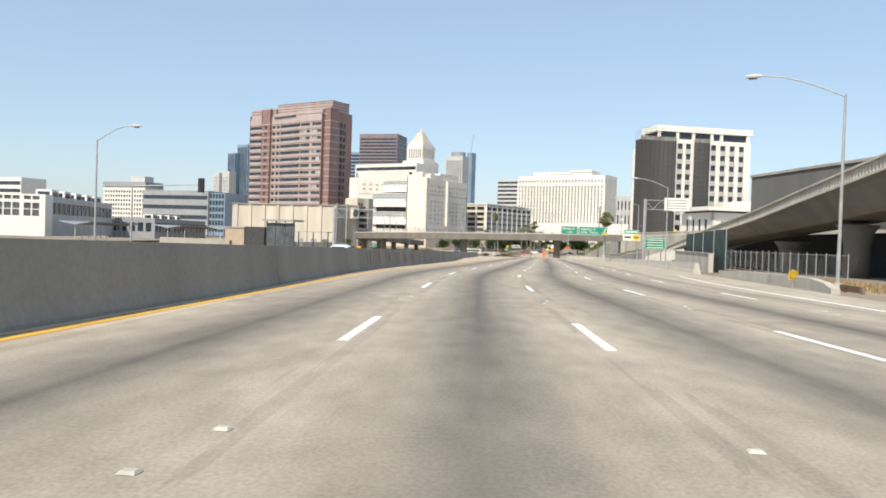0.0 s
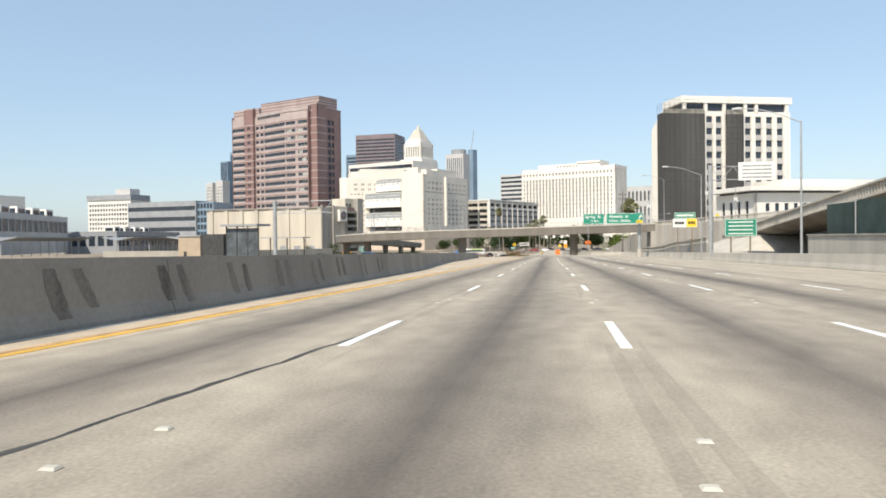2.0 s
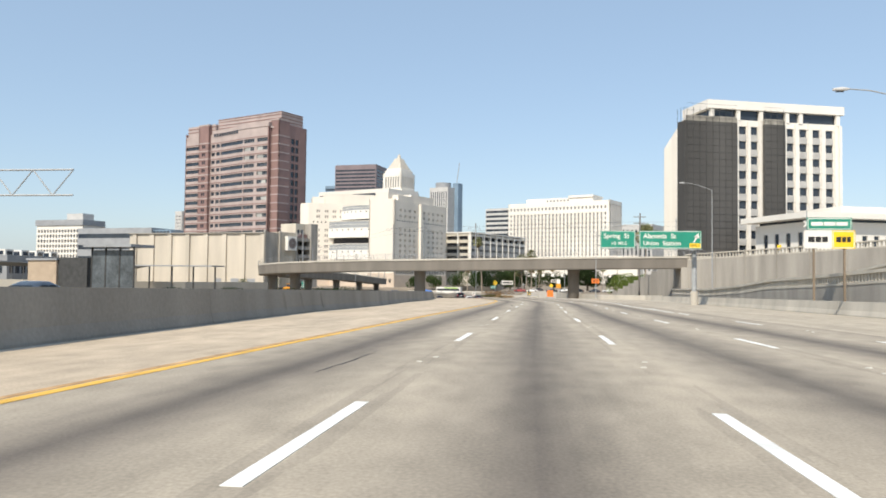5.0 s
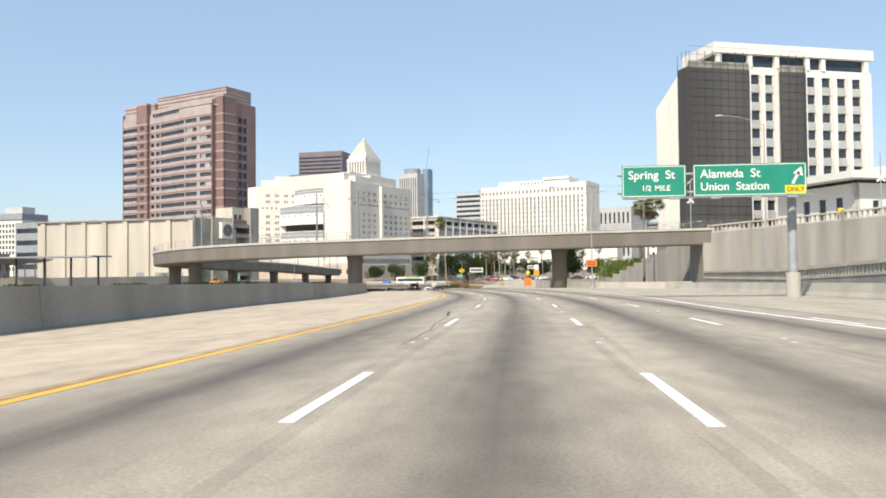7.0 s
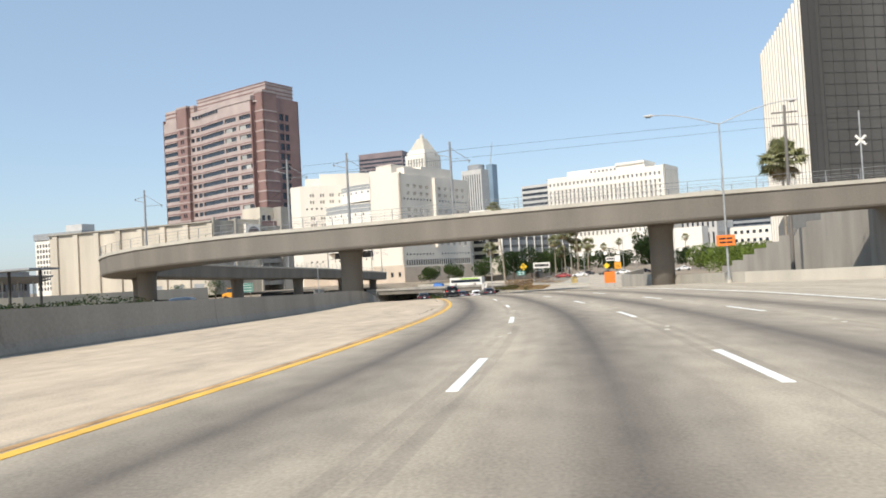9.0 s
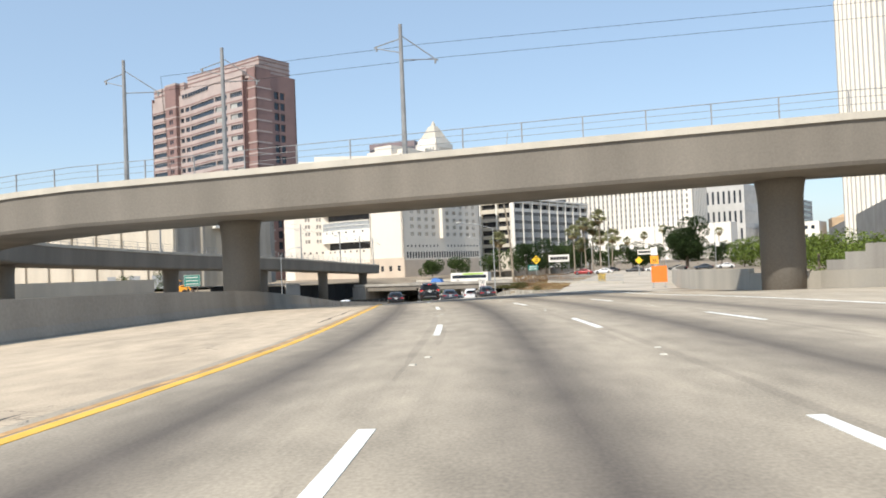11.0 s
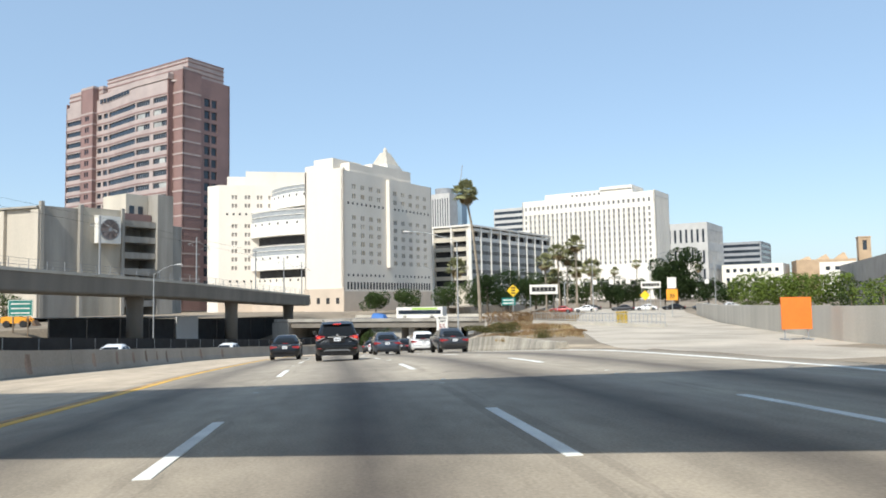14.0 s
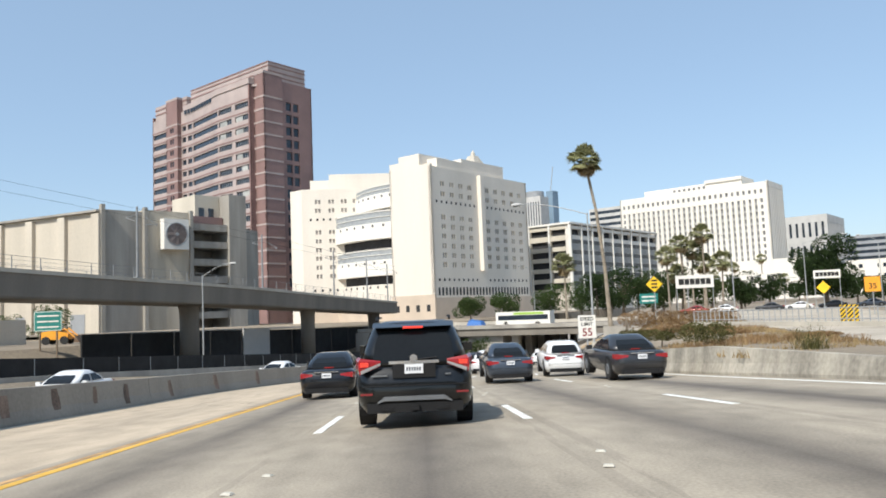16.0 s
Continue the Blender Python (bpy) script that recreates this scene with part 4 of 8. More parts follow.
def courthouse():
    z0 = -5.0
    o = Vector((56.8, 791)) + UX * 100.7
    th = thing("courthouse", pose(o.x, o.y, z0, 0, 0, GRID), "white courthouse block with tall vertical window strips", "building")
    W = 100.7
    xs = [(round(W - s - 0.8, 2), round(W - s + 0.8, 2)) for s in np.arange(4.2, 98, 3.6)][::-1]
    facade(th, pose(0, 0, 0), W, 0, 69 - z0, xs, [(round(61.9 - z0, 2), round(64.5 - z0, 2))] + [(round(z - z0, 2), round(z + 2.6 - z0, 2)) for z in np.arange(19.0, 58, 4.1)], 0.7, M['court'], M['window_court'], thick=0.5)
    wall_run(th, (W, 0), (W, 32), 0, 69.5 - z0, [(round(3 + 3.6 * k, 2), round(4.6 + 3.6 * k, 2)) for k in range(8)], [(15 - z0, 66 - z0)], 0.6, M['court'], M['window_court'], name="window_strip")
    wall_run(th, (W, 32), (0, 32), 0, 69 - z0, [], [], 0.3, M['court'], M['glass'])
    wall_run(th, (0, 32), (0, 0), 0, 69 - z0, [], [], 0.3, M['court'], M['glass'])
    part("roof", MB().box(0.6, W - 0.6, 0.6, 31.4, 67.5 - z0, 68.5 - z0), M['court'], th)
    part("penthouse", MB().box(17, W - 17, 4, 26, 68 - z0, 73.2 - z0), M['court'], th)
    part("penthouse", MB().box(60, 84, 3, 28, 73 - z0, 75 - z0), M['court'], th)
    for x in np.arange(38, 60, 3.4):
        part("vent", MB().box(x, x + 1.6, 3.8, 4.1, 70 - z0, 71.6 - z0), M['window_court'], th)
    # mullion fins between the strips
    for s in np.arange(6.0, 97, 3.6):
        part("fin", MB().box(W - s - 0.3, W - s + 0.3, -0.5, 0.02, 17 - z0, 59.5 - z0), M['court'], th)
    # grey spandrels that join the windows into strips
    for a, b in xs[1:-1]:
        for z in np.arange(19.0, 54, 4.1):
            part("spandrel", MB().box(a, b, -0.06, 0.02, z + 2.62 - z0, z + 4.08 - z0), M['spandrel'], th)
    part("annex", MB().box(W - 40, W + 30, -16, -0.6, 0, 19 - z0), M['court'], th)
    block("office_wing", o + UX * 27 + VX * 4, GRID, 26, 34, z0, 66, M['grey_pale'], M['glass'], "grey office block with dark horizontal window bands", ([(0.5, 25.5)], spans(3, 70, 15, 0.5)), ([(1, 31)], spans(3, 70, 15, 0.5)), 0.5, win="window_band")

M['window_court'] = mat('shaded_court_window', (0.20, 0.20, 0.20), 0.3, var=0.15, scale=1, fine=3)
M['spandrel'] = mat('grey_spandrel', (0.42, 0.41, 0.39), 0.7, var=0.12, scale=0.4, fine=4)
M['grey_pale'] = mat('pale_grey_panel', (0.5, 0.49, 0.47), 0.7, var=0.08, scale=0.2, fine=3)
courthouse()


def white_office():
    """White office tower: window columns with grey spandrels, dark scaffold netting over two bays, a roof slab over a glazed plant floor."""
    z0 = -2.0
    fa = math.degrees(math.atan2(0.309, 0.951))
    th = thing("white_office", pose(38.6, 333.2, z0, 0, 0, fa), "white office tower half wrapped in black scaffold netting", "building")
    W, g, T = 50.6, M['glass'], 46.2 - z0
    zs = [(round(z - 1.2 - z0, 2), round(z + 1.2 - z0, 2)) for z in [43.2 - 4.4 * k for k in range(10)]]
    xs = [(16.7, 19.3), (20.5, 23.0)] + [(round(c - 1.25, 2), round(c + 1.25, 2)) for c in (33.6, 38.0, 42.4, 46.8)]
    facade(th, pose(0, 0, 0), W, 0, T, xs, zs, 0.5, M['court'], g, thick=0.5)
    # grey spandrels under each window, white piers between the columns of windows
    for x0, x1 in xs:
        for a, b in zs:
            part("spandrel", MB().box(x0, x1, -0.06, 0.02, a - 1.96, a - 0.04), M['spandrel'], th)
    for x in (15.6, 19.45, 23.1, 31.2, 35.0, 39.4, 43.8, 48.2, 49.8):
        part("pier", MB().box(x, x + 0.9, -0.6, 0.02, 0, T - 0.4), M['court'], th)
    L = Matrix.Rotation(-radians(fa), 2) @ Vector((2.9, 55.9))
    wall_run(th, L, (0, 0), 0, T, [], [], 0.3, M['court'], g)
    d = L.normalized()
    ang = math.degrees(math.atan2(-d.y, -d.x))
    for k in range(18):
        p = L - d * (1.0 + k * 3.1)
        part("rib", MB().box(0, 0.9, -0.5, 0.02, 0, T + 0.2), M['court'], th, m=pose(p.x, p.y, 0, 0, 0, ang))
    wall_run(th, (W, 0), (W + L.x, L.y), 0, T, [], [], 0.3, M['court'], g)
    wall_run(th, (W + L.x, L.y), L, 0, T, [], [], 0.3, M['court'], g)
    core(th, [(0.5, 0.5), (W - 0.5, 0.5), (W + L.x - 0.5, L.y - 0.5), (L.x + 0.5, L.y - 0.5)], T - 0.2, M['court'])
    part("plant_floor", MB().box(8, W - 1.5, 0.7, 14, T - 0.3, 49.2 - z0), M['glass'], th)
    for x in (7.6, 16.0, 23.4, 32.0, 36.5, 49.0):
        part("column", MB().box(x, x + 1.2, -0.3, 0.65, T - 0.2, 49.3 - z0), M['court'], th)
    part("roof_slab", MB().box(6.6, W + 0.9, -0.6, 14.5, 49.2 - z0, 51.7 - z0), M['court'], th)
    for x0, x1 in ((-0.6, 15.4), (24.2, 31.0)):
        net = part("scaffold_net", MB().box(x0, x1, -1.6, -0.64, -1, 45.0 - z0), M['net'], th, "black netting over scaffold bays")
        for x in np.arange(x0, x1 + 0.1, 2.05):
            part("standard", MB().box(x - 0.04, x + 0.04, -1.7, -1.61, -1, 49.4 - z0 + 0.5 * math.sin(3 * x)), M['grey_dark'], net)
        for z in np.arange(0, 51 - z0, 2.0):
            part("ledger", MB().box(x0, x1, -1.67, -1.615, z, z + 0.06), M['grey_dark'], net)
        part("scaffold_net", MB().box(x0 + 0.05, x1 - 0.05, -1.5, -0.8, 45.0 - z0, 46.6 - z0), M['net_pale'], th, "thin grey netting at the scaffold's top")
    # net wraps the corner
    part("scaffold_net", MB().box(-1.3, -0.62, -1.6, 2.5, -1, 45.0 - z0), M['net'], th)
    for y in (-1.5, 0.4, 2.4):
        part("standard", MB().box(-1.4, -1.32, y, y + 0.08, -1, 48.9 - z0), M['grey_dark'], th)
    # low white hall in front with a flat overhanging roof
    lo = thing("low_hall", pose(62, 300, -2, 0, 0, 20), "low white hall with a flat overhanging roof", "building")
    facade(lo, pose(0, 0, 0), 46, 0, 15.5, spans(3, 44, 12, 0.45), [(9.6, 12.2)], 0.4, M['court'], g, thick=0.5)
    wall_run(lo, (0, 22), (0, 0), 0, 15.5, spans(2, 20, 4, 0.4), [(6, 13)], 0.4, M['court'], g)
    wall_run(lo, (46, 0), (46, 22), 0, 15.5, [], [], 0.4, M['court'], g)
    part("roof", MB().box(-3.2, 49, -2.6, 24, 16.2, 17.6), M['court'], lo)
    part("clerestory", MB().box(1.0, 45, 0.6, 21.5, 15.0, 16.3), M['glass'], lo)
    part("upper_block", MB().box(20, 60, 14, 30, 17.5, 21), M['court'], lo)

M['grey_dark'] = mat('dark_tube', (0.07, 0.07, 0.068), 0.6, 0.3, var=0.2)
M['net_pale'] = mat('thin_grey_net', (0.3, 0.28, 0.24), 0.9, var=0.3, scale=0.4, fine=3)
white_office()


M['hall'] = mat('cream_precast', (0.56, 0.50, 0.41), 0.85, var=0.12, scale=0.2, fine=4, streak=True)


def long_hall():
    z0 = -6.0
    rz = math.degrees(math.atan2(398.2 - 409, -113 + 176.3))
    th = block("long_hall", (-176.3, 409), rz, 64.2, 8.0, z0, 15.6, M['hall'], M['dark'], "long windowless beige concrete hall with pale ribs", ([], []), ([], []), 0.3)
    for k in range(8):
        part("rib", MB().box(2.0 + k * 8.7, 3.9 + k * 8.7, -0.7, 0.02, 0, 21.3), M['hall'], th, "pale vertical rib")
    part("coping", MB().box(-0.3, 64.4, -0.8, 0.6, 21.62, 22.0), M['concrete'], th)
    for k in range(3):
        part("roller_door", MB().box(42 + k * 7.5, 45.6 + k * 7.5, -0.1, 0.02, 0, 3.4), M['grey'], th)
    part("rear_wing", MB().box(0, 66, 8.6, 42, 0, 21.4), M['concrete'], th)


def garage():
    """Concrete garage: a blank wall with a big fan housing, open decks and a stair tower."""
    z0 = -6.0
    rz = math.degrees(math.atan2(0.893, 0.45))
    th = thing("garage", pose(-113, 398.2, z0, 0, 0, rz), "grey concrete garage with open decks and a stair tower", "building")
    c = M['concrete']
    part("wall", MB().box(0.02, 8.3, 0.0, 30, 0, 22.2), M['concrete'], th)
    part("wall", MB().box(8.3, 17.7, -0.4, 30, 0, 22.6), M['concrete_tan'], th)
    for x in (0.0, 8.0, 17.3):
        part("pilaster", MB().box(x, x + 0.7, -0.9, 0.02, 0, 23.0), M['concrete'], th)
    for k in range(6):
        z = 2.2 + k * 3.5
        part("deck", MB().box(17.7, 26.2, 0.3, 26, z - 0.35, z), c, th)
        part("parapet", MB().box(17.7, 26.2, 0.0, 0.3, z - 0.35, z + 1.0), c, th)
    # Near-black sheet paints the shade behind the open decks.
    part("shade_backing", MB().box(17.7, 26.2, 12, 12.4, 0, 21), M['dark'], th)
    part("red_band", MB().box(18.2, 26.0, 1.5, 20, 20.4, 22.4), M['brick'], th)
    part("stair_tower", MB().box(26.2, 30.2, -0.6, 9, 0, 27.0), c, th)
    part("lift_tower", MB().box(20.6, 26.1, 3, 12, 20.5, 27.0), M['beige'], th)
    for z in (22.6,):
        for x in (21.4, 23.6):
            part("window", MB().box(x, x + 1.2, 2.9, 3.02, z, z + 1.8), M['glass'], th)
    fan = part("fan_housing", MB().box(11.3, 16.4, -2.0, -0.42, 15.2, 21.0), M['white'], th, "white fan housing with a round grey grille")
    ring = MB()
    n = 32
    for r0, r1, y in ((2.05, 2.25, -2.14),):
        ring.loft([[(13.85 + r0 * math.cos(t), y, 18.1 + r0 * math.sin(t)), (13.85 + r1 * math.cos(t), y, 18.1 + r1 * math.sin(t)), (13.85 + r1 * math.cos(t), -2.0, 18.1 + r1 * math.sin(t)), (13.85 + r0 * math.cos(t), -2.0, 18.1 + r0 * math.sin(t))] for t in [2 * math.pi * k / n for k in range(n + 1)]], caps=False)
    part("fan_ring", ring, M['grey'], fan)
    disc = MB()
    disc.f.append(tuple(range(n)))
    disc.v += [(13.85 + 2.05 * math.cos(2 * math.pi * k / n), -2.03, 18.1 + 2.05 * math.sin(2 * math.pi * k / n)) for k in range(n)]
    part("fan_grille", disc, M['fan'], fan)
    for k in range(8):
        part("blade", MB().box(0.3, 1.95, -0.03, 0.03, -0.28, 0.28, pose(13.85, -2.09, 18.1) @ pose(0, 0, 0, 0, k * 45) @ pose(0, 0, 0, 7)), M['fan'], fan)
    part("fan_hub", MB().tube([(13.85, -2.0, 18.1), (13.85, -2.2, 18.1)], 0.35, 14), M['grey'], fan)

M['concrete_tan'] = mat('tan_concrete', (0.46, 0.41, 0.33), 0.85, var=0.15, scale=0.4, fine=8, streak=True)
M['fan'] = mat('dusty_metal', (0.2, 0.16, 0.145), 0.6, var=0.2, scale=1, fine=6)
long_hall()
garage()


def skyline():
    b = block
    b("bronze_tower", (-294.5, 1150), -8, 62, 45, -6, 155.5, M['bronze'], M['glass'], "dark bronze high-rise office tower", ([(0.8, 61)], spans(4, 156, 30, 0.5)), ([(1, 42)], spans(4, 156, 30, 0.5)), 0.3, win="window_band")
    b("blue_glass_block", (-335, 1240), -8, 50, 30, -6, 137, M['glass_blue'], M['glass'], "pale blue glass office block", ([(1, 49)], spans(4, 140, 24, 0.6)), ([], []), 0.2, win="window_band")
    t = b("slim_tower", (-160, 1160), GRID, 30, 26, -6, 124, M['grey_pale'], M['glass'], "slim pale high-rise with vertical ribs", (spans(1, 29, 8, 0.4), [(6, 124)]), ([], []), 0.4, win="window_strip")
    part("crown", MB().tube([(15, 12, 129.4), (15, 12, 137)], 11, 24), M['grey'], t)
    b("spire_tower", (-128, 1165), GRID, 9, 12, -6, 131, M['glass_blue'], M['glass'], "narrow blue glass tower with a mast", ([], []), ([], []))
    m_ = thing("tower_mast", pose(-123, 1168, 130), "thin steel crane mast on a tower", "crane")
    part("mast", MB().tube([(0, 0, 0), (4, 0, 30)], 0.5, 6), M['steel'], m_)
    b("blue_tower", (-509, 1150), GRID, 16, 30, -6, 122, M['glass_blue'], M['glass'], "blue glass high-rise tower far behind", (spans(1, 15, 5, 0.7), [(5, 126)]), ([], []), 0.2, win="window_strip")
    b("blue_tower", (-495, 1154), GRID, 24, 30, -6, 136, M['glass_blue'], M['glass'], "blue glass high-rise tower far behind", (spans(1, 23, 7, 0.7), [(5, 138)]), ([], []), 0.2, win="window_strip")
    b("cream_tower", (-528, 1140), GRID, 14, 14, -6, 89, M['grey_pale'], M['glass'], "cream residential tower with small windows", (spans(1, 13, 4, 0.4), spans(4, 90, 18, 0.5)), ([], []), 0.3)
    b("cream_tower", (-512, 1138), GRID, 16, 14, -6, 92, M['grey_pale'], M['glass'], "cream residential tower with small windows", (spans(1, 15, 4, 0.4), spans(4, 90, 18, 0.5)), ([], []), 0.3)
    t = b("hotel", (-500, 800), -12, 58, 30, -6, 45, M['court'], M['glass'], "cream hotel slab with a gridded balcony facade", (spans(1, 57, 15, 0.6), spans(4, 48, 9, 0.6)), ([], []), 0.8)
    part("roof_storey", MB().box(-1, 59, -1, 28, 51, 56.5), M['grey'], t)
    part("plant_room", MB().box(32, 52, 6, 20, 56.5, 63), M['grey_pale'], t)
    b("grey_office", (-430, 760), -12, 84, 40, -6, 40, M['grey'], M['glass'], "low grey glass office building", ([(1, 83)], spans(3, 44, 4, 0.4)), ([], []), 0.3, win="window_band")
    b("glass_office", (-352, 745), -12, 24, 40, -6, 38, M['glass_blue'], M['glass'], "low dark blue glass office building", (spans(1, 23, 6, 0.8), spans(3, 44, 6, 0.7)), ([], []), 0.3)
    b("white_rooftop_block", (-560, 700), -12, 40, 30, -6, 46, M['white'], M['glass'], "far white block with banded windows", ([(1, 39)], spans(20, 50, 4, 0.5)), ([], []), 0.3, win="window_band")
    # behind the detention block
    b("cream_office", (-182, 700), GRID, 70, 30, -6, 66, M['court'], M['glass'], "cream office block with a flat roof", ([(1, 69)], [(60, 64), (66, 69)]), ([], []), 0.3, win="window_band")
    # to the right of the courthouse
    b("hall_of_records", (62, 870), GRID, 44, 50, -5, 52, M['grey_pale'], M['glass'], "pale stone civic block with a columned top storey", (spans(1, 43, 10, 0.4), [(12, 22), (26, 36), (42, 52)]), (spans(1, 46, 10, 0.4), [(12, 22), (26, 36), (42, 52)]), 0.6)
    b("grey_block", (130, 1010), GRID, 50, 50, -5, 46, M['grey'], M['glass'], "grey office block with ribbon windows", ([(1, 49)], spans(3, 50, 9, 0.5)), ([(1, 47)], spans(3, 50, 9, 0.5)), 0.4, win="window_band")
    for x, y, w, d, z, l in ((150, 760, 46, 30, 16, "low white institutional building"), (215, 800, 30, 30, 20, "low white institutional building"), (165, 700, 60, 26, 9, "low pale shed with a flat roof"), (116, 874, 44, 30, 20, "low white institutional building")):
        b("low_block", (x, y), GRID, w, d, -5, z, M['court'], M['glass'], l, (spans(2, w - 2, 8, 0.5), spans(3, z + 4, 3, 0.4)), ([], []), 0.4)
    bt = b("bell_tower", (207, 850), -10, 8, 8, -5, 37, M['tan'], M['glass'], "tan stone bell tower with a tall opening", ([(2.6, 5.4)], [(33, 40)]), ([], []), 0.8)
    part("cap", MB().box(-0.3, 8.3, -0.3, 8.3, 42, 42.8), M['tan'], bt)
    t = b("church", (166, 858), -10, 40, 30, -5, 22, M['tan'], M['glass'], "tan stone building with sharp gables", (spans(3, 37, 5, 0.3), [(8, 16)]), ([], []), 0.4)
    for k in range(3):
        part("gable", MB().loft([[(x, y, z) for x, y, z in q] for q in ([(1 + 12 * k, 1, 26.5), (11 + 12 * k, 1, 26.5), (11 + 12 * k, 9, 26.5), (1 + 12 * k, 9, 26.5)], [(8 + 12 * k, 3, 29.5 + 1.2 * k), (9 + 12 * k, 3, 29.5 + 1.2 * k), (9 + 12 * k, 5, 29.5 + 1.2 * k), (8 + 12 * k, 5, 29.5 + 1.2 * k)])]), M['tan'], t)

M['tan'] = mat('tan_stone', (0.46, 0.33, 0.21), 0.85, var=0.1, scale=0.2, fine=4)
skyline()


def city_hall():
    z0 = -5.0
    th = thing("city_hall", pose(-153.3, 893, z0, 0, 0, GRID), "white stepped civic tower with a pyramid roof", "building")
    w, g = M['court'], M['window_court']
    part("base", MB().box(-34, 34, -24, 24, 0, 62), w, th)
    zs = [(8, 92 - 8)]
    for a, b in (((-15.5, -15.5), (15.5, -15.5)), ((15.5, -15.5), (15.5, 15.5)), ((15.5, 15.5), (-15.5, 15.5)), ((-15.5, 15.5), (-15.5, -15.5))):
        wall_run(th, a, b, 0, 92, spans(3, 28, 7, 0.4), zs, 0.6, w, g, name="window_strip")
    part("step", MB().box(-14.9, 14.9, -14.9, 14.9, 91, 94), w, th)
    for a, b in (((-12, -12), (12, -12)), ((12, -12), (12, 12)), ((12, 12), (-12, 12)), ((-12, 12), (-12, -12))):
        wall_run(th, a, b, 94, 112, spans(2.5, 21.5, 6, 0.5), [(96.5, 108)], 1.2, w, g, name="loggia_opening")
    part("step", MB().box(-10.5, 10.5, -10.5, 10.5, 112, 115), w, th)
    part("step", MB().box(-9.2, 9.2, -9.2, 9.2, 115, 117), w, th)
    part("roof", MB().loft([[(-8.6, -8.6, 117), (8.6, -8.6, 117), (8.6, 8.6, 117), (-8.6, 8.6, 117)], [(-3, -3, 128.5), (3, -3, 128.5), (3, 3, 128.5), (-3, 3, 128.5)]]), M['concrete_pale'], th)
    part("lantern", MB().tube([(0, 0, 128.4), (0, 0, 131), (0, 0, 133.5)], [2.2, 1.8, 0.3], 8), M['concrete_pale'], th)

city_hall()

# ---- the right-hand side: walls, flyover, signs ----
def poly_barrier(name, pts, h, label, material, thick=0.4, category="barrier"):
    """An upright wall of constant height along plan points (x, y, base z)."""
    secs = []
    v = [Vector(p) for p in pts]
    for k, p in enumerate(v):
        r = side(v, k) * thick / 2
        up = Vector((0, 0, h))
        secs.append([p - r - Vector((0, 0, 1.0)), p + r - Vector((0, 0, 1.0)), p + r * 0.8 + up, p - r * 0.8 + up])
    return tagged(part(name, MB().loft(secs), material), label, category, kind="structure")

poly_barrier("outer_barrier", [(17.2, 238, road_z(238)), (15.4, 243, -4.9), (11.5, 247.5, -5.0), (8.6, 252, -5.05), (6.6, 260, -5.2), (5.6, 268, -5.4), (3.4, 276, -5.6)], 1.05, "pale stained concrete wall round the bridge column", M['concrete_pale'])
poly_barrier("exit_wall", [(3.4, 276, -5.6), (1.7, 290, -5.8), (1.2, 302, -5.95), (2.6, 325, -6.15), (5, 350, -6.3), (10, 390, -6.35)], 1.35, "pale concrete wall along the exit road", M['concrete_pale'])


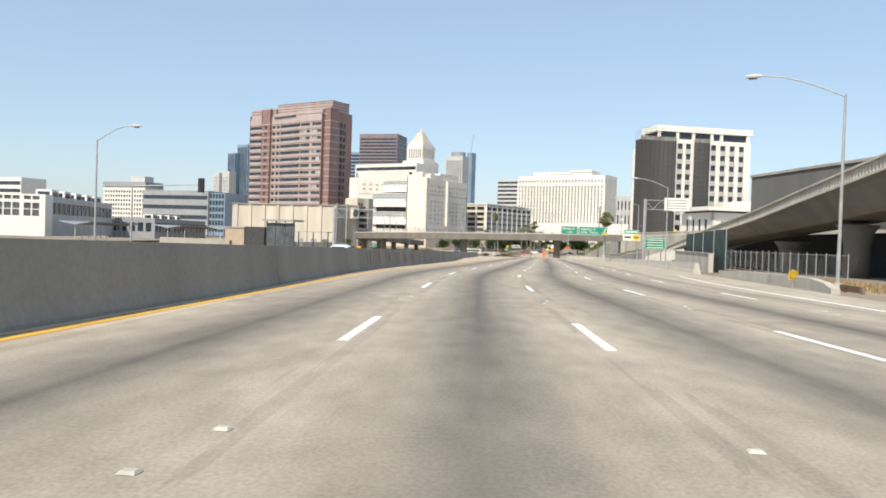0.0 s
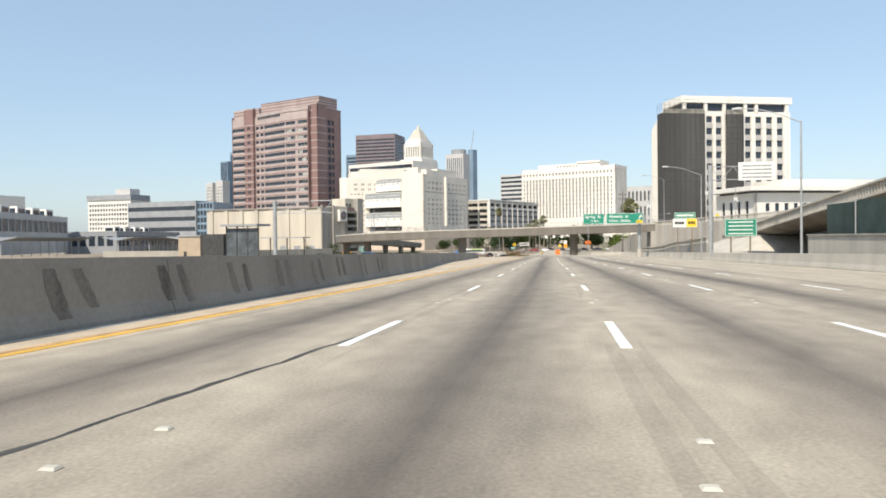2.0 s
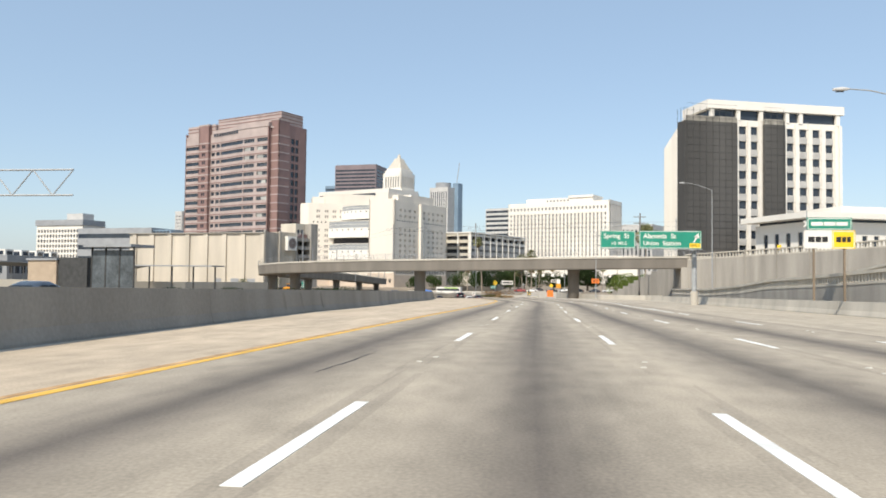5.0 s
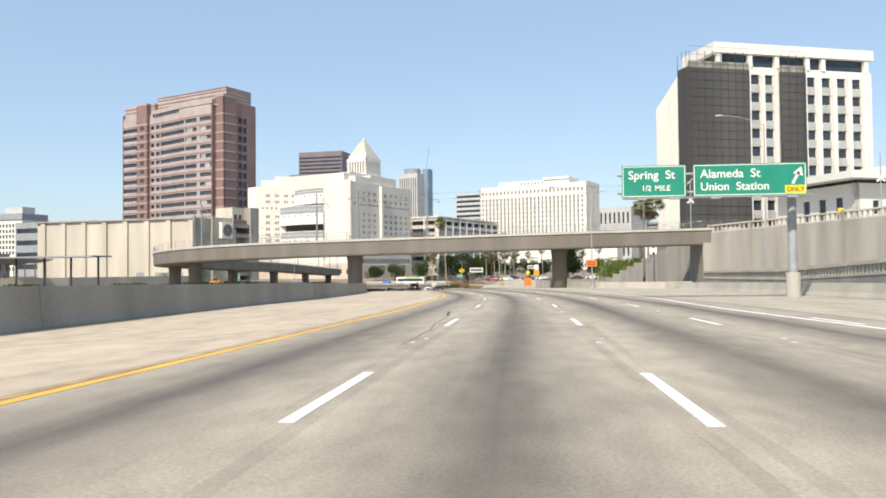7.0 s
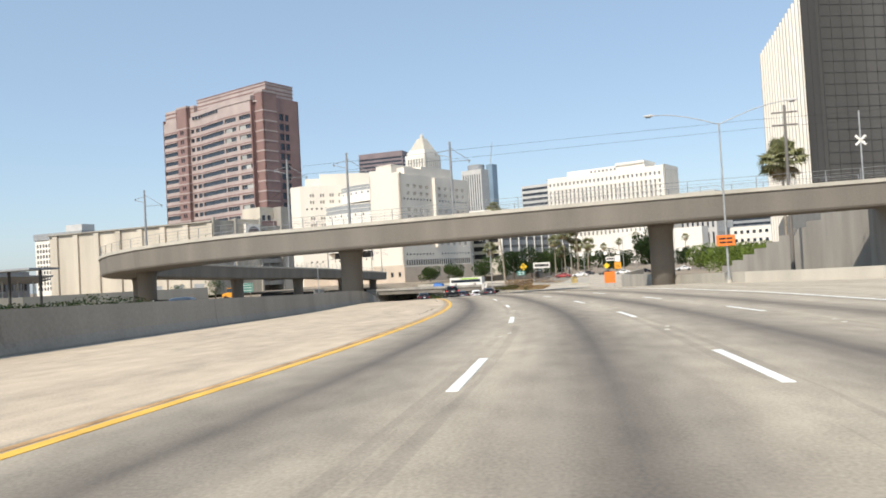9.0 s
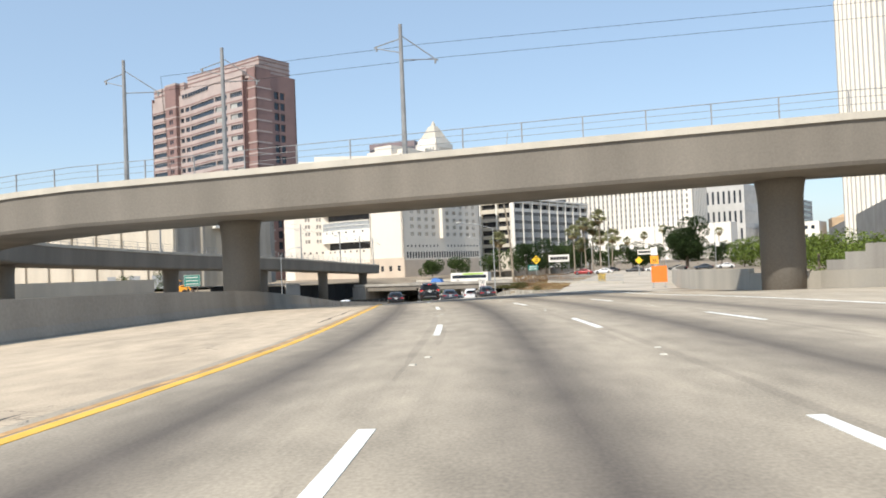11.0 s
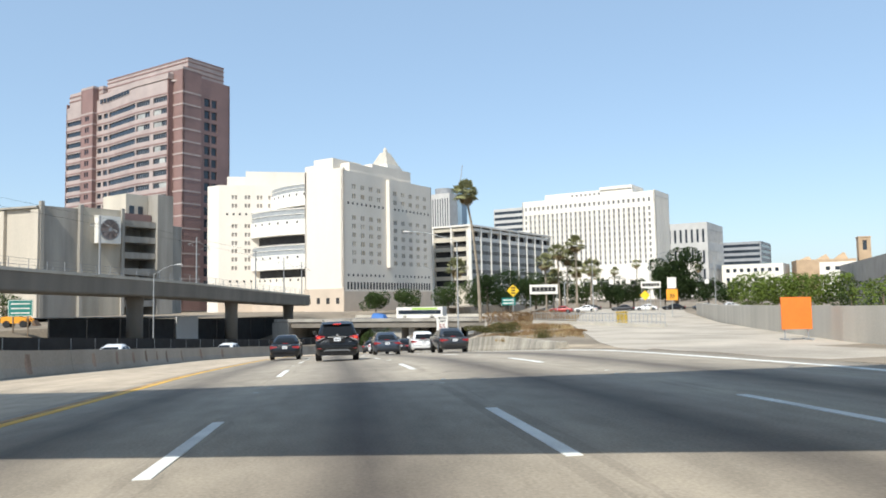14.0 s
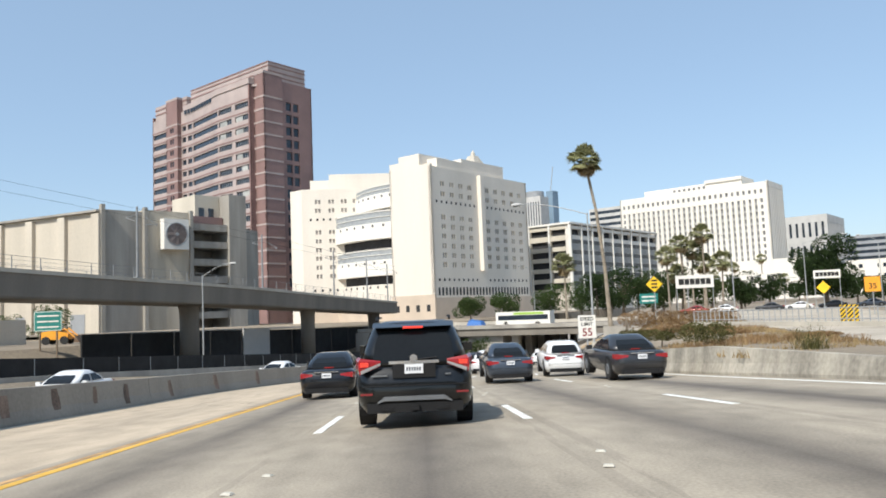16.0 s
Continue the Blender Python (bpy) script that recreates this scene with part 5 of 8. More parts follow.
def tall_wall():
    """Panelled retaining wall with pilasters and a toothed parapet, and the street terrace behind it."""
    th = thing("retaining_wall", pose(0, 0, 0), "tall pale concrete retaining wall with pilasters and a pierced parapet", "wall", kind="structure")
    pts = [Vector((26.8, 268, 4.2)), Vector((33.8, 259.5, 4.6)), Vector((41, 248, 5.0)), Vector((51, 231, 5.6)), Vector((62, 212, 6.2)), Vector((78, 184, 7.0))]
    body = []
    for k, p in enumerate(pts):
        r = side(pts, k)
        body.append([p + r * 0.3 + Vector((0, 0, -11)), p + r * 0.3 + Vector((0, 0, -1.2)), p - r * 0.3 + Vector((0, 0, -1.2)), p - r * 0.3 + Vector((0, 0, -11))][::-1])
    part("wall", MB().loft(body), M['concrete'], th)
    for h0, h1, w in ((-1.25, -1.0, 0.45), (-0.2, 0.0, 0.4)):
        s = []
        for k, p in enumerate(pts):
            r = side(pts, k)
            s.append([p + r * w + Vector((0, 0, h0)), p + r * w + Vector((0, 0, h1)), p - r * 0.3 + Vector((0, 0, h1)), p - r * 0.3 + Vector((0, 0, h0))][::-1])
        part("coping", MB().loft(s), M['concrete_pale'], th)
    tooth = MB().box(-0.11, 0.11, -0.12, 0.12, -1.02, -0.18).mesh("baluster", M['concrete_pale'])
    for p, d in along(pts, 0.75)[:150]:
        part("baluster", tooth, None, th, m=Matrix.Translation(p) @ pose(0, 0, 0, 0, 0, math.degrees(math.atan2(d.y, d.x))))
    pil = MB().box(-0.16, 0.16, -0.08, 0.08, -11, 0.1).mesh("pilaster", M['concrete'])
    for p, d in along(pts, 7.2):
        r = Vector((-d.y, d.x, 0)).normalized()
        if r.y > 0:
            r = -r
        part("pilaster", pil, None, th, m=Matrix.Translation(p + r * 0.35) @ pose(0, 0, 0, 0, 0, math.degrees(math.atan2(d.y, d.x))))
    ter = [(27.2, 268.5), (34.2, 260), (41.4, 248.5), (51.4, 231.5), (62.4, 212.5), (80, 183), (400, 120), (420, 470), (60, 470), (30, 330), (27.5, 277.5)]
    tagged(part("terrace", MB().prism(ter, -8, 3.3), M['opp']), "raised paved street level behind the wall", "terrace", kind="structure")
    # stepped wall beyond the bridge
    for k in range(11):
        a, b = Vector((26.9, 278, 0)).lerp(Vector((15.5, 304, 0)), k / 11), Vector((26.9, 278, 0)).lerp(Vector((15.5, 304, 0)), (k + 1) / 11)
        top = 3.0 - 0.72 * k
        part("step", MB().loft([[(q.x - 0.3, q.y, -7), (q.x + 0.3, q.y, -7), (q.x + 0.3, q.y, top), (q.x - 0.3, q.y, top)] for q in (a, b)]), M['concrete'], th)


tall_wall()


def ramp_parapet():
    """Pierced parapet of the side ramp that climbs behind the outer barrier."""
    th = thing("ramp_parapet", pose(0, 0, 0), "pale concrete ramp wall with a pierced parapet", "wall", kind="structure")
    pts = [Vector((20, 243, -2.6)), Vector((20, 215, -2.25)), Vector((20, 198, -1.6)), Vector((20, 187, -0.95)), Vector((20, 171, -0.5)), Vector((20, 157, 0.0))]
    for nm, a, b, w, mt in (("coping", -0.22, 0.0, 0.24, 'concrete_pale'), ("kerb", -0.95, -0.78, 0.22, 'concrete_pale'), ("wall", -5.0, -0.95, 0.18, 'concrete')):
        part(nm, MB().loft([[(p.x - w, p.y, p.z + a), (p.x + w, p.y, p.z + a), (p.x + w, p.y, p.z + b), (p.x - w, p.y, p.z + b)] for p in pts]), M[mt], th)
    bal = MB().box(-0.12, 0.12, -0.11, 0.11, -0.8, -0.2).mesh("baluster", M['concrete_pale'])
    for p, d in along(pts, 0.55)[:200]:
        part("baluster", bal, None, th, m=Matrix.Translation(p))

ramp_parapet()


def flyover():
    """Descending ramp bridge with a pierced parapet, carried on broad columns; dark beneath."""
    th = thing("flyover_ramp", pose(0, 0, 0), "descending concrete flyover ramp with a pierced parapet", "bridge")
    pts = [Vector((29.5, 20, 13.2)), Vector((29.2, 54, 10.5)), Vector((29, 70.5, 9.2)), Vector((29, 92, 7.5)), Vector((29, 110.3, 6.0)), Vector((29, 135.5, 4.35)), Vector((29, 158, 2.7)), Vector((28.6, 173.5, 1.3)), Vector((28, 186, 0.1))]
    up = Vector((0, 0, 1))
    deck, pa, pb = [], [], []
    for k, p in enumerate(pts):
        d = float(np.interp(p.y, [70, 95, 122, 186], [4.3, 3.7, 2.7, 1.75]))
        x = Vector((1, 0, 0))
        deck.append([p - up * 1.4, p + x * 9 - up * 1.4, p + x * 8.6 - up * 1.72, p + x * 7 - up * d, p + x * 2.2 - up * d, p + x * 0.4 - up * 1.72])
        for lst, o in ((pa, 0.0), (pb, 8.6)):
            lst.append([p + x * (o - 0.12) - up * 0.2, p + x * (o - 0.12), p + x * (o + 0.42), p + x * (o + 0.42) - up * 0.2])
    # Deck's shade lies in its dark colour, the parapet's sunlight in its pale one.
    part("deck", MB().loft(deck), M['concrete_shaded'], th)
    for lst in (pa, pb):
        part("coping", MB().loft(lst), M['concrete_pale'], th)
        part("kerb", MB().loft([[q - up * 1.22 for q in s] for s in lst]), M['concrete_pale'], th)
    bal = MB().box(-0.1, 0.1, -0.14, 0.14, -1.3, -0.15).mesh("baluster", M['concrete_pale'])
    for p, d in along(pts, 0.72):
        if p.y > 40:
            part("baluster", bal, None, th, m=Matrix.Translation(p + Vector((0.15, 0, 0))))
    for y in (43, 65, 87, 109):
        z = float(np.interp(y, [q.y for q in pts], [q.z for q in pts])) - 4.3
        part("column", MB().tube([(33.5, y, -3), (33.5, y, z - 2.2), (33.5, y, z - 0.8), (33.5, y, z)], [1.3, 1.3, 1.6, 2.2], 20), M['concrete_shaded'], th, "", True)
    part("abutment", MB().loft([[(20.8, 157, -3.6), (38, 159, -3.6), (38, 188, -4.2), (18.5, 186, -4.2)], [(29.3, 165, 0.2), (37.6, 165, 0.2), (37.6, 186, -0.7), (28.2, 186, -0.7)]]), M['concrete_pale'], th, "pale paved slope under the ramp's end")
    # Added near-black wall: its colour paints the deep shade beneath the deck.
    part("shade_backing", MB().box(38.6, 39.2, 15, 172, -4.5, 3.0), M['underdeck_shade'], th)
    bw = thing("upper_wall", pose(0, 0, 0), "plain dark grey wall above the flyover", "wall", kind="structure")
    line = [(31.2, 121.5), (35.5, 109), (43, 88), (52, 62)]
    for nm, o, z0, z1, mt in (("wall", 0.0, 3.5, 11.4, 'grey_wall'), ("coping", 0.25, 11.4, 11.75, 'concrete')):
        part(nm, MB().loft([[(x - o, y, z0), (x + 1 + o, y, z0), (x + 1 + o, y, z1 + 0.0185 * (121.5 - y)), (x - o, y, z1 + 0.0185 * (121.5 - y))] if nm == "wall" else [(x - o, y, z0 + 0.0185 * (121.5 - y)), (x + 1 + o, y, z0 + 0.0185 * (121.5 - y)), (x + 1 + o, y, z1 + 0.0185 * (121.5 - y)), (x - o, y, z1 + 0.0185 * (121.5 - y))] for x, y in line]), M[mt], bw)

# Near-black that stands for the shade under the flyover.
M['underdeck_shade'] = mat('shade_dark_wall', (0.028, 0.028, 0.028), 0.9, var=0.2, scale=0.5, fine=6, streak=True)
M['grey_wall'] = mat('dark_grey_wall', (0.13, 0.125, 0.12), 0.85, var=0.1, scale=0.3, fine=6, streak=True)
flyover()


M['netting'] = mat('green_netting', (0.035, 0.062, 0.053), 0.85, var=0.3, scale=0.6, fine=5)


def roadside_right():
    """Low walls, chain-link fence and guard rail under the flyover, and the gore's end."""
    w = thing("service_wall", pose(0, 0, 0), "pale concrete block wall beside the shoulder", "wall", kind="structure")
    part("wall", MB().box(18.2, 18.7, 86, 108, -2.8, 0.0), M['concrete_pale'], w)
    part("coping", MB().box(18.1, 18.8, 86, 108, 0.0, 0.12), M['concrete'], w)
    low = thing("merge_wall", pose(0, 0, 0), "low pale concrete wall at the merging lane", "wall", kind="structure")
    part("wall", MB().loft([[(x, y, z - 1.0), (x + 0.4, y, z - 1.0), (x + 0.4, y, z), (x, y, z)] for x, y, z in ((13.6, 37, -0.8), (13.9, 39, -0.62), (14.3, 42, -0.55), (14.7, 46, -0.6), (15.0, 52, -0.72), (15.1, 58, -0.82), (15.2, 67, -1.1))]), M['concrete_pale'], low)
    rail = thing("guard_rail", pose(0, 0, 0), "rusty steel guard rail on timber posts", "guard rail")
    prof = [(0, 0.42), (0.05, 0.5), (0, 0.56), (0.05, 0.63), (0, 0.72), (-0.02, 0.72), (-0.02, 0.42)]
    g = [(15.2, 38), (15.5, 44), (16.2, 56), (17.2, 74)]
    part("beam", MB().loft([[(x + a, y, -1.2 - 0.014 * y + 0.3 + b) for a, b in prof] for x, y in g]), M['rust'], rail)
    for k in range(16):
        y = 38 + 2.4 * k
        x = float(np.interp(y, [q[1] for q in g], [q[0] for q in g]))
        part("post", MB().box(x + 0.04, x + 0.2, y - 0.08, y + 0.08, -2.2 - 0.014 * y, -0.2 - 0.014 * y), M['timber'], rail)
    net = thing("netting_fence", pose(0, 0, 0), "dark green mesh netting on posts behind the shoulder wall", "fence")
    for k in range(4):
        y = 84 + 6.0 * k
        part("panel", MB().box(19.6, 19.66, y, y + 5.95, -2.9, 2.7 - 0.1 * k), M['netting'], net)
        part("post", MB().tube([(19.5, y, -3.0), (19.5, y, 2.75 - 0.1 * k)], 0.05, 6), M['steel'], net)
    fence = thing("chain_link_fence", pose(0, 0, 0), "galvanised chain-link fence under the flyover", "fence")
    y0, y1, x = 62, 106, 23.5
    for k in range(20):
        y = y0 + (y1 - y0) * k / 19
        part("post", MB().tube([(x, y, -3), (x, y, 0.9 - 0.004 * y)], 0.04, 6), M['steel'], fence)
    for z in (-1.4, 0.5):
        part("rail", MB().tube([(x, y0, z), (x, y1, z - 0.3)], 0.03, 6), M['steel'], fence)
    wires = MB()
    for k in range(90):
        y = y0 + (y1 - y0) * k / 90
        for s in (-1, 1):
            wires.tube([(x, y, -1.4), (x, y + s * 1.9, 0.45)], 0.008, 3)
    tagged(part("mesh", wires, M['steel'], fence), kind="stuff")
    # hazard marker on the gore
    hm = thing("hazard_marker", pose(14.55, 45.4, -1.1, 0, 0, 5), "yellow and black striped hazard marker on a post", "road sign")
    part("post", MB().box(-0.04, 0.04, 0.02, 0.1, -0.8, 0.9), M['steel'], hm)
    striped_panel(hm, 0.52, 0.52, 0.3)


def striped_panel(th, w, h, z):
    """A yellow panel with slanting black bars."""
    p = part("panel", MB().box(-w / 2, w / 2, -0.02, 0.02, z, z + h), M['signyel'], th)
    n = 4
    for k in range(-n, n):
        # a slanting band clipped to the panel: its lower edge follows z = z + h * k / n + x
        poly = []
        for q in np.linspace(-w / 2, w / 2, 9):
            poly.append((q, min(max(z + h * k / n + (q + w / 2), z), z + h)))
        for q in np.linspace(w / 2, -w / 2, 9):
            poly.append((q, min(max(z + h * (k + 0.5) / n + (q + w / 2), z), z + h)))
        if max(c[1] for c in poly) - min(c[1] for c in poly) > 0.01 and any(abs(poly[i][1] - poly[17 - i][1]) > 0.01 for i in range(9)):
            mb = MB()
            for i in range(8):
                a, b, c, d = poly[i], poly[i + 1], poly[16 - i], poly[17 - i]
                if abs(a[1] - d[1]) + abs(b[1] - c[1]) > 0.005:
                    mb.quad((a[0], -0.026, a[1]), (b[0], -0.026, b[1]), (c[0], -0.026, c[1]), (d[0], -0.026, d[1]))
            if mb.v:
                part("stripe", mb, M['black'], p)

M['rust'] = mat('rusty_steel', (0.20, 0.13, 0.085), 0.8, 0.3, var=0.25, scale=1.5, fine=14)
M['timber'] = mat('weathered_timber', (0.22, 0.17, 0.12), 0.9, var=0.2, scale=2, fine=15, streak=True)
roadside_right()


def letters(text, size, parent, m, material, name="lettering", align='LEFT', spacing=1.0):
    c = bpy.data.curves.new(name, 'FONT')
    c.body, c.size, c.align_x, c.extrude, c.space_character = text, size, align, 0.004, spacing
    c.offset = 0.012 * size
    c.materials.append(material)
    ob = new(name, c)
    ob.parent = parent
    ob.matrix_basis = m
    return ob


def face(x, z, y=-0.012):
    """A pose on a sign's front, for flat lettering that looks along -y."""
    return pose(x, y, z, 90, 0, 0)


def sign_panel(th, x0, x1, z0, z1, material, y=0.0, border=True, name="panel"):
    p = part(name, MB().box(x0, x1, y, y + 0.06, z0, z1), material, th)
    if border:
        b = 0.05
        for a in ((x0 + b, x1 - b, z0 + b, z0 + 2 * b), (x0 + b, x1 - b, z1 - 2 * b, z1 - b), (x0 + b, x0 + 2 * b, z0 + b, z1 - b), (x1 - 2 * b, x1 - b, z0 + b, z1 - b)):
            part("border", MB().box(a[0], a[1], y - 0.006, y - 0.001, a[2], a[3]), M['white'], p)
    return p


def bars(parent, x0, x1, zs, h, material, y=-0.008, parts=1):
    """Plain bars where writing cannot be read."""
    for z in zs:
        for k in range(parts):
            w = (x1 - x0) / parts
            part("bar", MB().box(x0 + k * w + (0.06 if k else 0), x0 + (k + 1) * w, y, y + 0.006, z, z + h), material, parent)


def sign_gantry():
    zr = road_z(199)
    th = thing("overhead_sign", pose(0, 199, zr), "overhead green exit signs on a cantilever gantry", "road sign")
    z = 2.62 - zr
    part("post", MB().tube([(15.2, 0.9, -0.3), (15.2, 0.9, z + 1.6)], 0.28, 16), M['steel'], th)
    part("post_base", MB().tube([(15.2, 0.9, -0.3), (15.2, 0.9, 1.6)], 0.45, 16), M['concrete_pale'], th)
    for dz in (0.35, 1.55):
        part("chord", MB().tube([(4.0, 0.7, z + dz), (15.6, 0.7, z + dz)], 0.09, 8), M['steel'], th)
    for k in range(9):
        part("brace", MB().tube([(4.2 + 1.25 * k, 0.7, z + (0.35 if k % 2 else 1.55)), (5.45 + 1.25 * k, 0.7, z + (1.55 if k % 2 else 0.35))], 0.05, 6), M['steel'], th)
    a = sign_panel(th, 4.2, 8.3, z, z + 2.08, M['green'])
    letters("Spring  St", 0.78, a, face(4.6, z + 1.2), M['white'])
    letters("1/2", 0.5, a, face(5.45, z + 0.42), M['white'])
    letters("MILE", 0.5, a, face(6.3, z + 0.42), M['white'])
    b = sign_panel(th, 8.75, 15.85, z, z + 2.08, M['green'])
    letters("Alameda  St", 0.78, b, face(9.2, z + 1.2), M['white'])
    letters("Union  Station", 0.74, b, face(9.2, z + 0.38), M['white'])
    only = part("only_panel", MB().box(14.5, 15.75, -0.03, -0.008, z + 0.1, z + 0.62), M['signyel'], b)
    letters("ONLY", 0.4, only, face(14.6, z + 0.22, -0.036), M['black'])
    part("arrow", MB().loft([[(14.9, -0.02, z + 0.75), (15.05, -0.02, z + 0.68), (15.05, -0.004, z + 0.68), (14.9, -0.004, z + 0.75)], [(15.3, -0.02, z + 1.5), (15.45, -0.02, z + 1.43), (15.45, -0.004, z + 1.43), (15.3, -0.004, z + 1.5)]]), M['white'], b)
    part("arrow_head", MB().loft([[(15.0, -0.02, z + 1.38), (15.62, -0.02, z + 1.2), (15.62, -0.004, z + 1.2), (15.0, -0.004, z + 1.38)], [(15.5, -0.02, z + 1.8), (15.52, -0.02, z + 1.8), (15.52, -0.004, z + 1.8), (15.5, -0.004, z + 1.8)]]), M['white'], b)
    for x in (5.3, 7.4, 9.9, 12.4, 14.6):
        lamp = part("sign_lamp", MB().box(x - 0.3, x + 0.3, -1.05, -0.85, z - 0.25, z - 0.1), M['steel'], th)
        part("lamp_arm", MB().tube([(x, 0.0, z - 0.05), (x, -0.9, z - 0.2)], 0.03, 6), M['steel'], lamp)
    part("walkway", MB().box(4.2, 15.8, -0.95, -0.1, z - 0.14, z - 0.09), M['steel'], th)

sign_gantry()


M['teal'] = mat('teal_sign', (0.02, 0.2, 0.17), 0.45, var=0.05)


def post_sign(name, x, y, zb, w, h, ztop, rz, material, label, lines, col='white', parts=2, split=None):
    """A panel on two posts; its writing is shown as bars."""
    th = thing(name, pose(x, y, zb, 0, 0, rz), label, "road sign")
    for sx in (-w * 0.3, w * 0.3):
        part("post", MB().box(sx - 0.07, sx + 0.07, 0.06, 0.2, -0.4, ztop - zb - 0.1), M['timber'], th)
    t = ztop - zb
    if split:
        for (f0, f1, g0, g1, mt) in split:
            p = sign_panel(th, -w / 2 + f0 * w, -w / 2 + f1 * w, t - h + g0 * h, t - h + g1 * h, M[mt])
            bars(p, -w / 2 + f0 * w + 0.3, -w / 2 + f1 * w - 0.3, [t - h + (g0 + (g1 - g0) * 0.35) * h], (g1 - g0) * h * 0.3, M['white' if mt == 'green' else 'black'], parts=parts)
    else:
        p = sign_panel(th, -w / 2, w / 2, t - h, t, material)
        bars(p, -w * 0.38, w * 0.38, [t - h + h * (k + 0.6) / (lines + 0.6) for k in range(lines)], h * 0.3 / (lines + 1), M[col], parts=parts)
    return th

post_sign("guide_sign", 18.8, 132.3, -2.6, 3.4, 1.95, 1.9, 0, M['green'], "green guide sign with white lettering on two posts", 4, parts=2)
post_sign("exit_sign", 18.5, 166.6, -3.2, 3.6, 2.3, 3.7, 0, M['green'], "green exit sign above yellow and white panels", 1, parts=3, split=((0.06, 0.94, 0.6, 1, 'green'), (0, 0.55, 0, 0.59, 'white'), (0.55, 1, 0, 0.59, 'signyel')))
post_sign("guide_sign", -80.0, 350.4, -9.0, 3.0, 2.1, -3.0, 14, M['teal'], "green guide sign with white lettering under the viaduct", 3, parts=2)


def truss_sign(name, x, y, zb, ztop, arm, w, h, label, panel=True, rz=0):
    """A pole with a sideways truss arm."""
    th = thing(name, pose(x, y, zb, 0, 0, rz), label, "road sign")
    t = ztop - zb
    part("pole", MB().tube([(0, 0, -0.3), (0, 0, t + 0.2)], 0.3, 14), M['steel'], th)
    for dz in (-1.75, 0):
        part("chord", MB().tube([(0, 0, t + dz), (arm, 0, t + dz)], 0.07, 6), M['steel'], th)
    n = max(3, int(abs(arm) / 1.4))
    for k in range(n):
        part("brace", MB().tube([(arm * k / n, 0, t - (1.75 if k % 2 else 0)), (arm * (k + 1) / n, 0, t - (0 if k % 2 else 1.75))], 0.045, 6), M['steel'], th)
    if panel:
        p = part("panel", MB().box(arm - w * 0.8, arm + w * 0.2, -0.2, -0.1, t - 1.9, t - 1.9 + h), M['white'], th)
        bars(p, arm - w * 0.7, arm + w * 0.1, [t - 1.6 + 0.5 * k for k in range(4)], 0.2, M['grey'], y=-0.21, parts=3)
    return th

truss_sign("truss_sign", 19.1, 150, -2.9, 9.2, 7.2, 4.6, 2.4, "white message sign on a grey steel truss arm")
truss_sign("truss_sign", -43.4, 155, -3.2, 6.0, 9.0, 0, 0, "bare grey steel truss sign arm seen from behind", panel=False)


def street_lamp(x, y, zb, h, arms, label="tall grey steel street lamp with a curved arm", reach=3.6):
    th = thing("street_lamp", pose(x, y, zb), label, "street lamp", "street lamps")
    part("pole", MB().tube([(0, 0, -0.3), (0, 0, h * 0.5), (0, 0, h)], [0.095, 0.08, 0.055], 10), M['steel'], th)
    part("base", MB().tube([(0, 0, -0.2), (0, 0, 0.5)], 0.2, 10), M['concrete_pale'], th)
    for a in arms:
        d = Vector((math.cos(radians(a)), math.sin(radians(a)), 0))
        pts = [Vector((0, 0, h - 0.1))] + [d * (reach * q) + Vector((0, 0, h - 0.1 + 1.3 * math.sin(q * 1.5))) for q in (0.25, 0.5, 0.75, 1.0)]
        part("arm", MB().tube(pts, 0.036, 8), M['steel'], th)
        e = pts[-1]
        head = MB().tube([e - d * 0.05, e + d * 0.25, e + d * 0.75], [0.06, 0.13, 0.08], 8)
        lamp = part("lamp_head", head, M['grey_pale'], th)
        part("lens", MB().tube([e + d * 0.2 - Vector((0, 0, 0.1)), e + d * 0.6 - Vector((0, 0, 0.1))], 0.07, 6), M['glass'], lamp)
    return th

street_lamp(15.3, 41, -1.2, 9.8, (160,), reach=3.9)
street_lamp(17.9, 150, -3.0, 11.2, (175,), reach=4.2)
street_lamp(25.0, 236, -4.7, 18.5, (175,), reach=4.4)
street_lamp(16.2, 103, -1.9, 10.2, (165,), reach=3.9)
street_lamp(7.5, 253.3, -5.1, 13.0, (172, -8), "tall street lamp with two curved arms and an orange sign", reach=5.0)
street_lamp(-34, 56, -1.6, 9.2, (10,), reach=2.6)
street_lamp(-64.5, 355.1, -9.9, 10.0, (8,), reach=3.0)
street_lamp(6.6, 422, -6.3, 10.6, (0,), reach=6.0)
street_lamp(-23.0, 343, -8.0, 10.4, (170,), reach=5.4)
street_lamp(34.0, 330, -6.0, 13.0, (170, -10), "tall street lamp with two curved arms", reach=5.4)


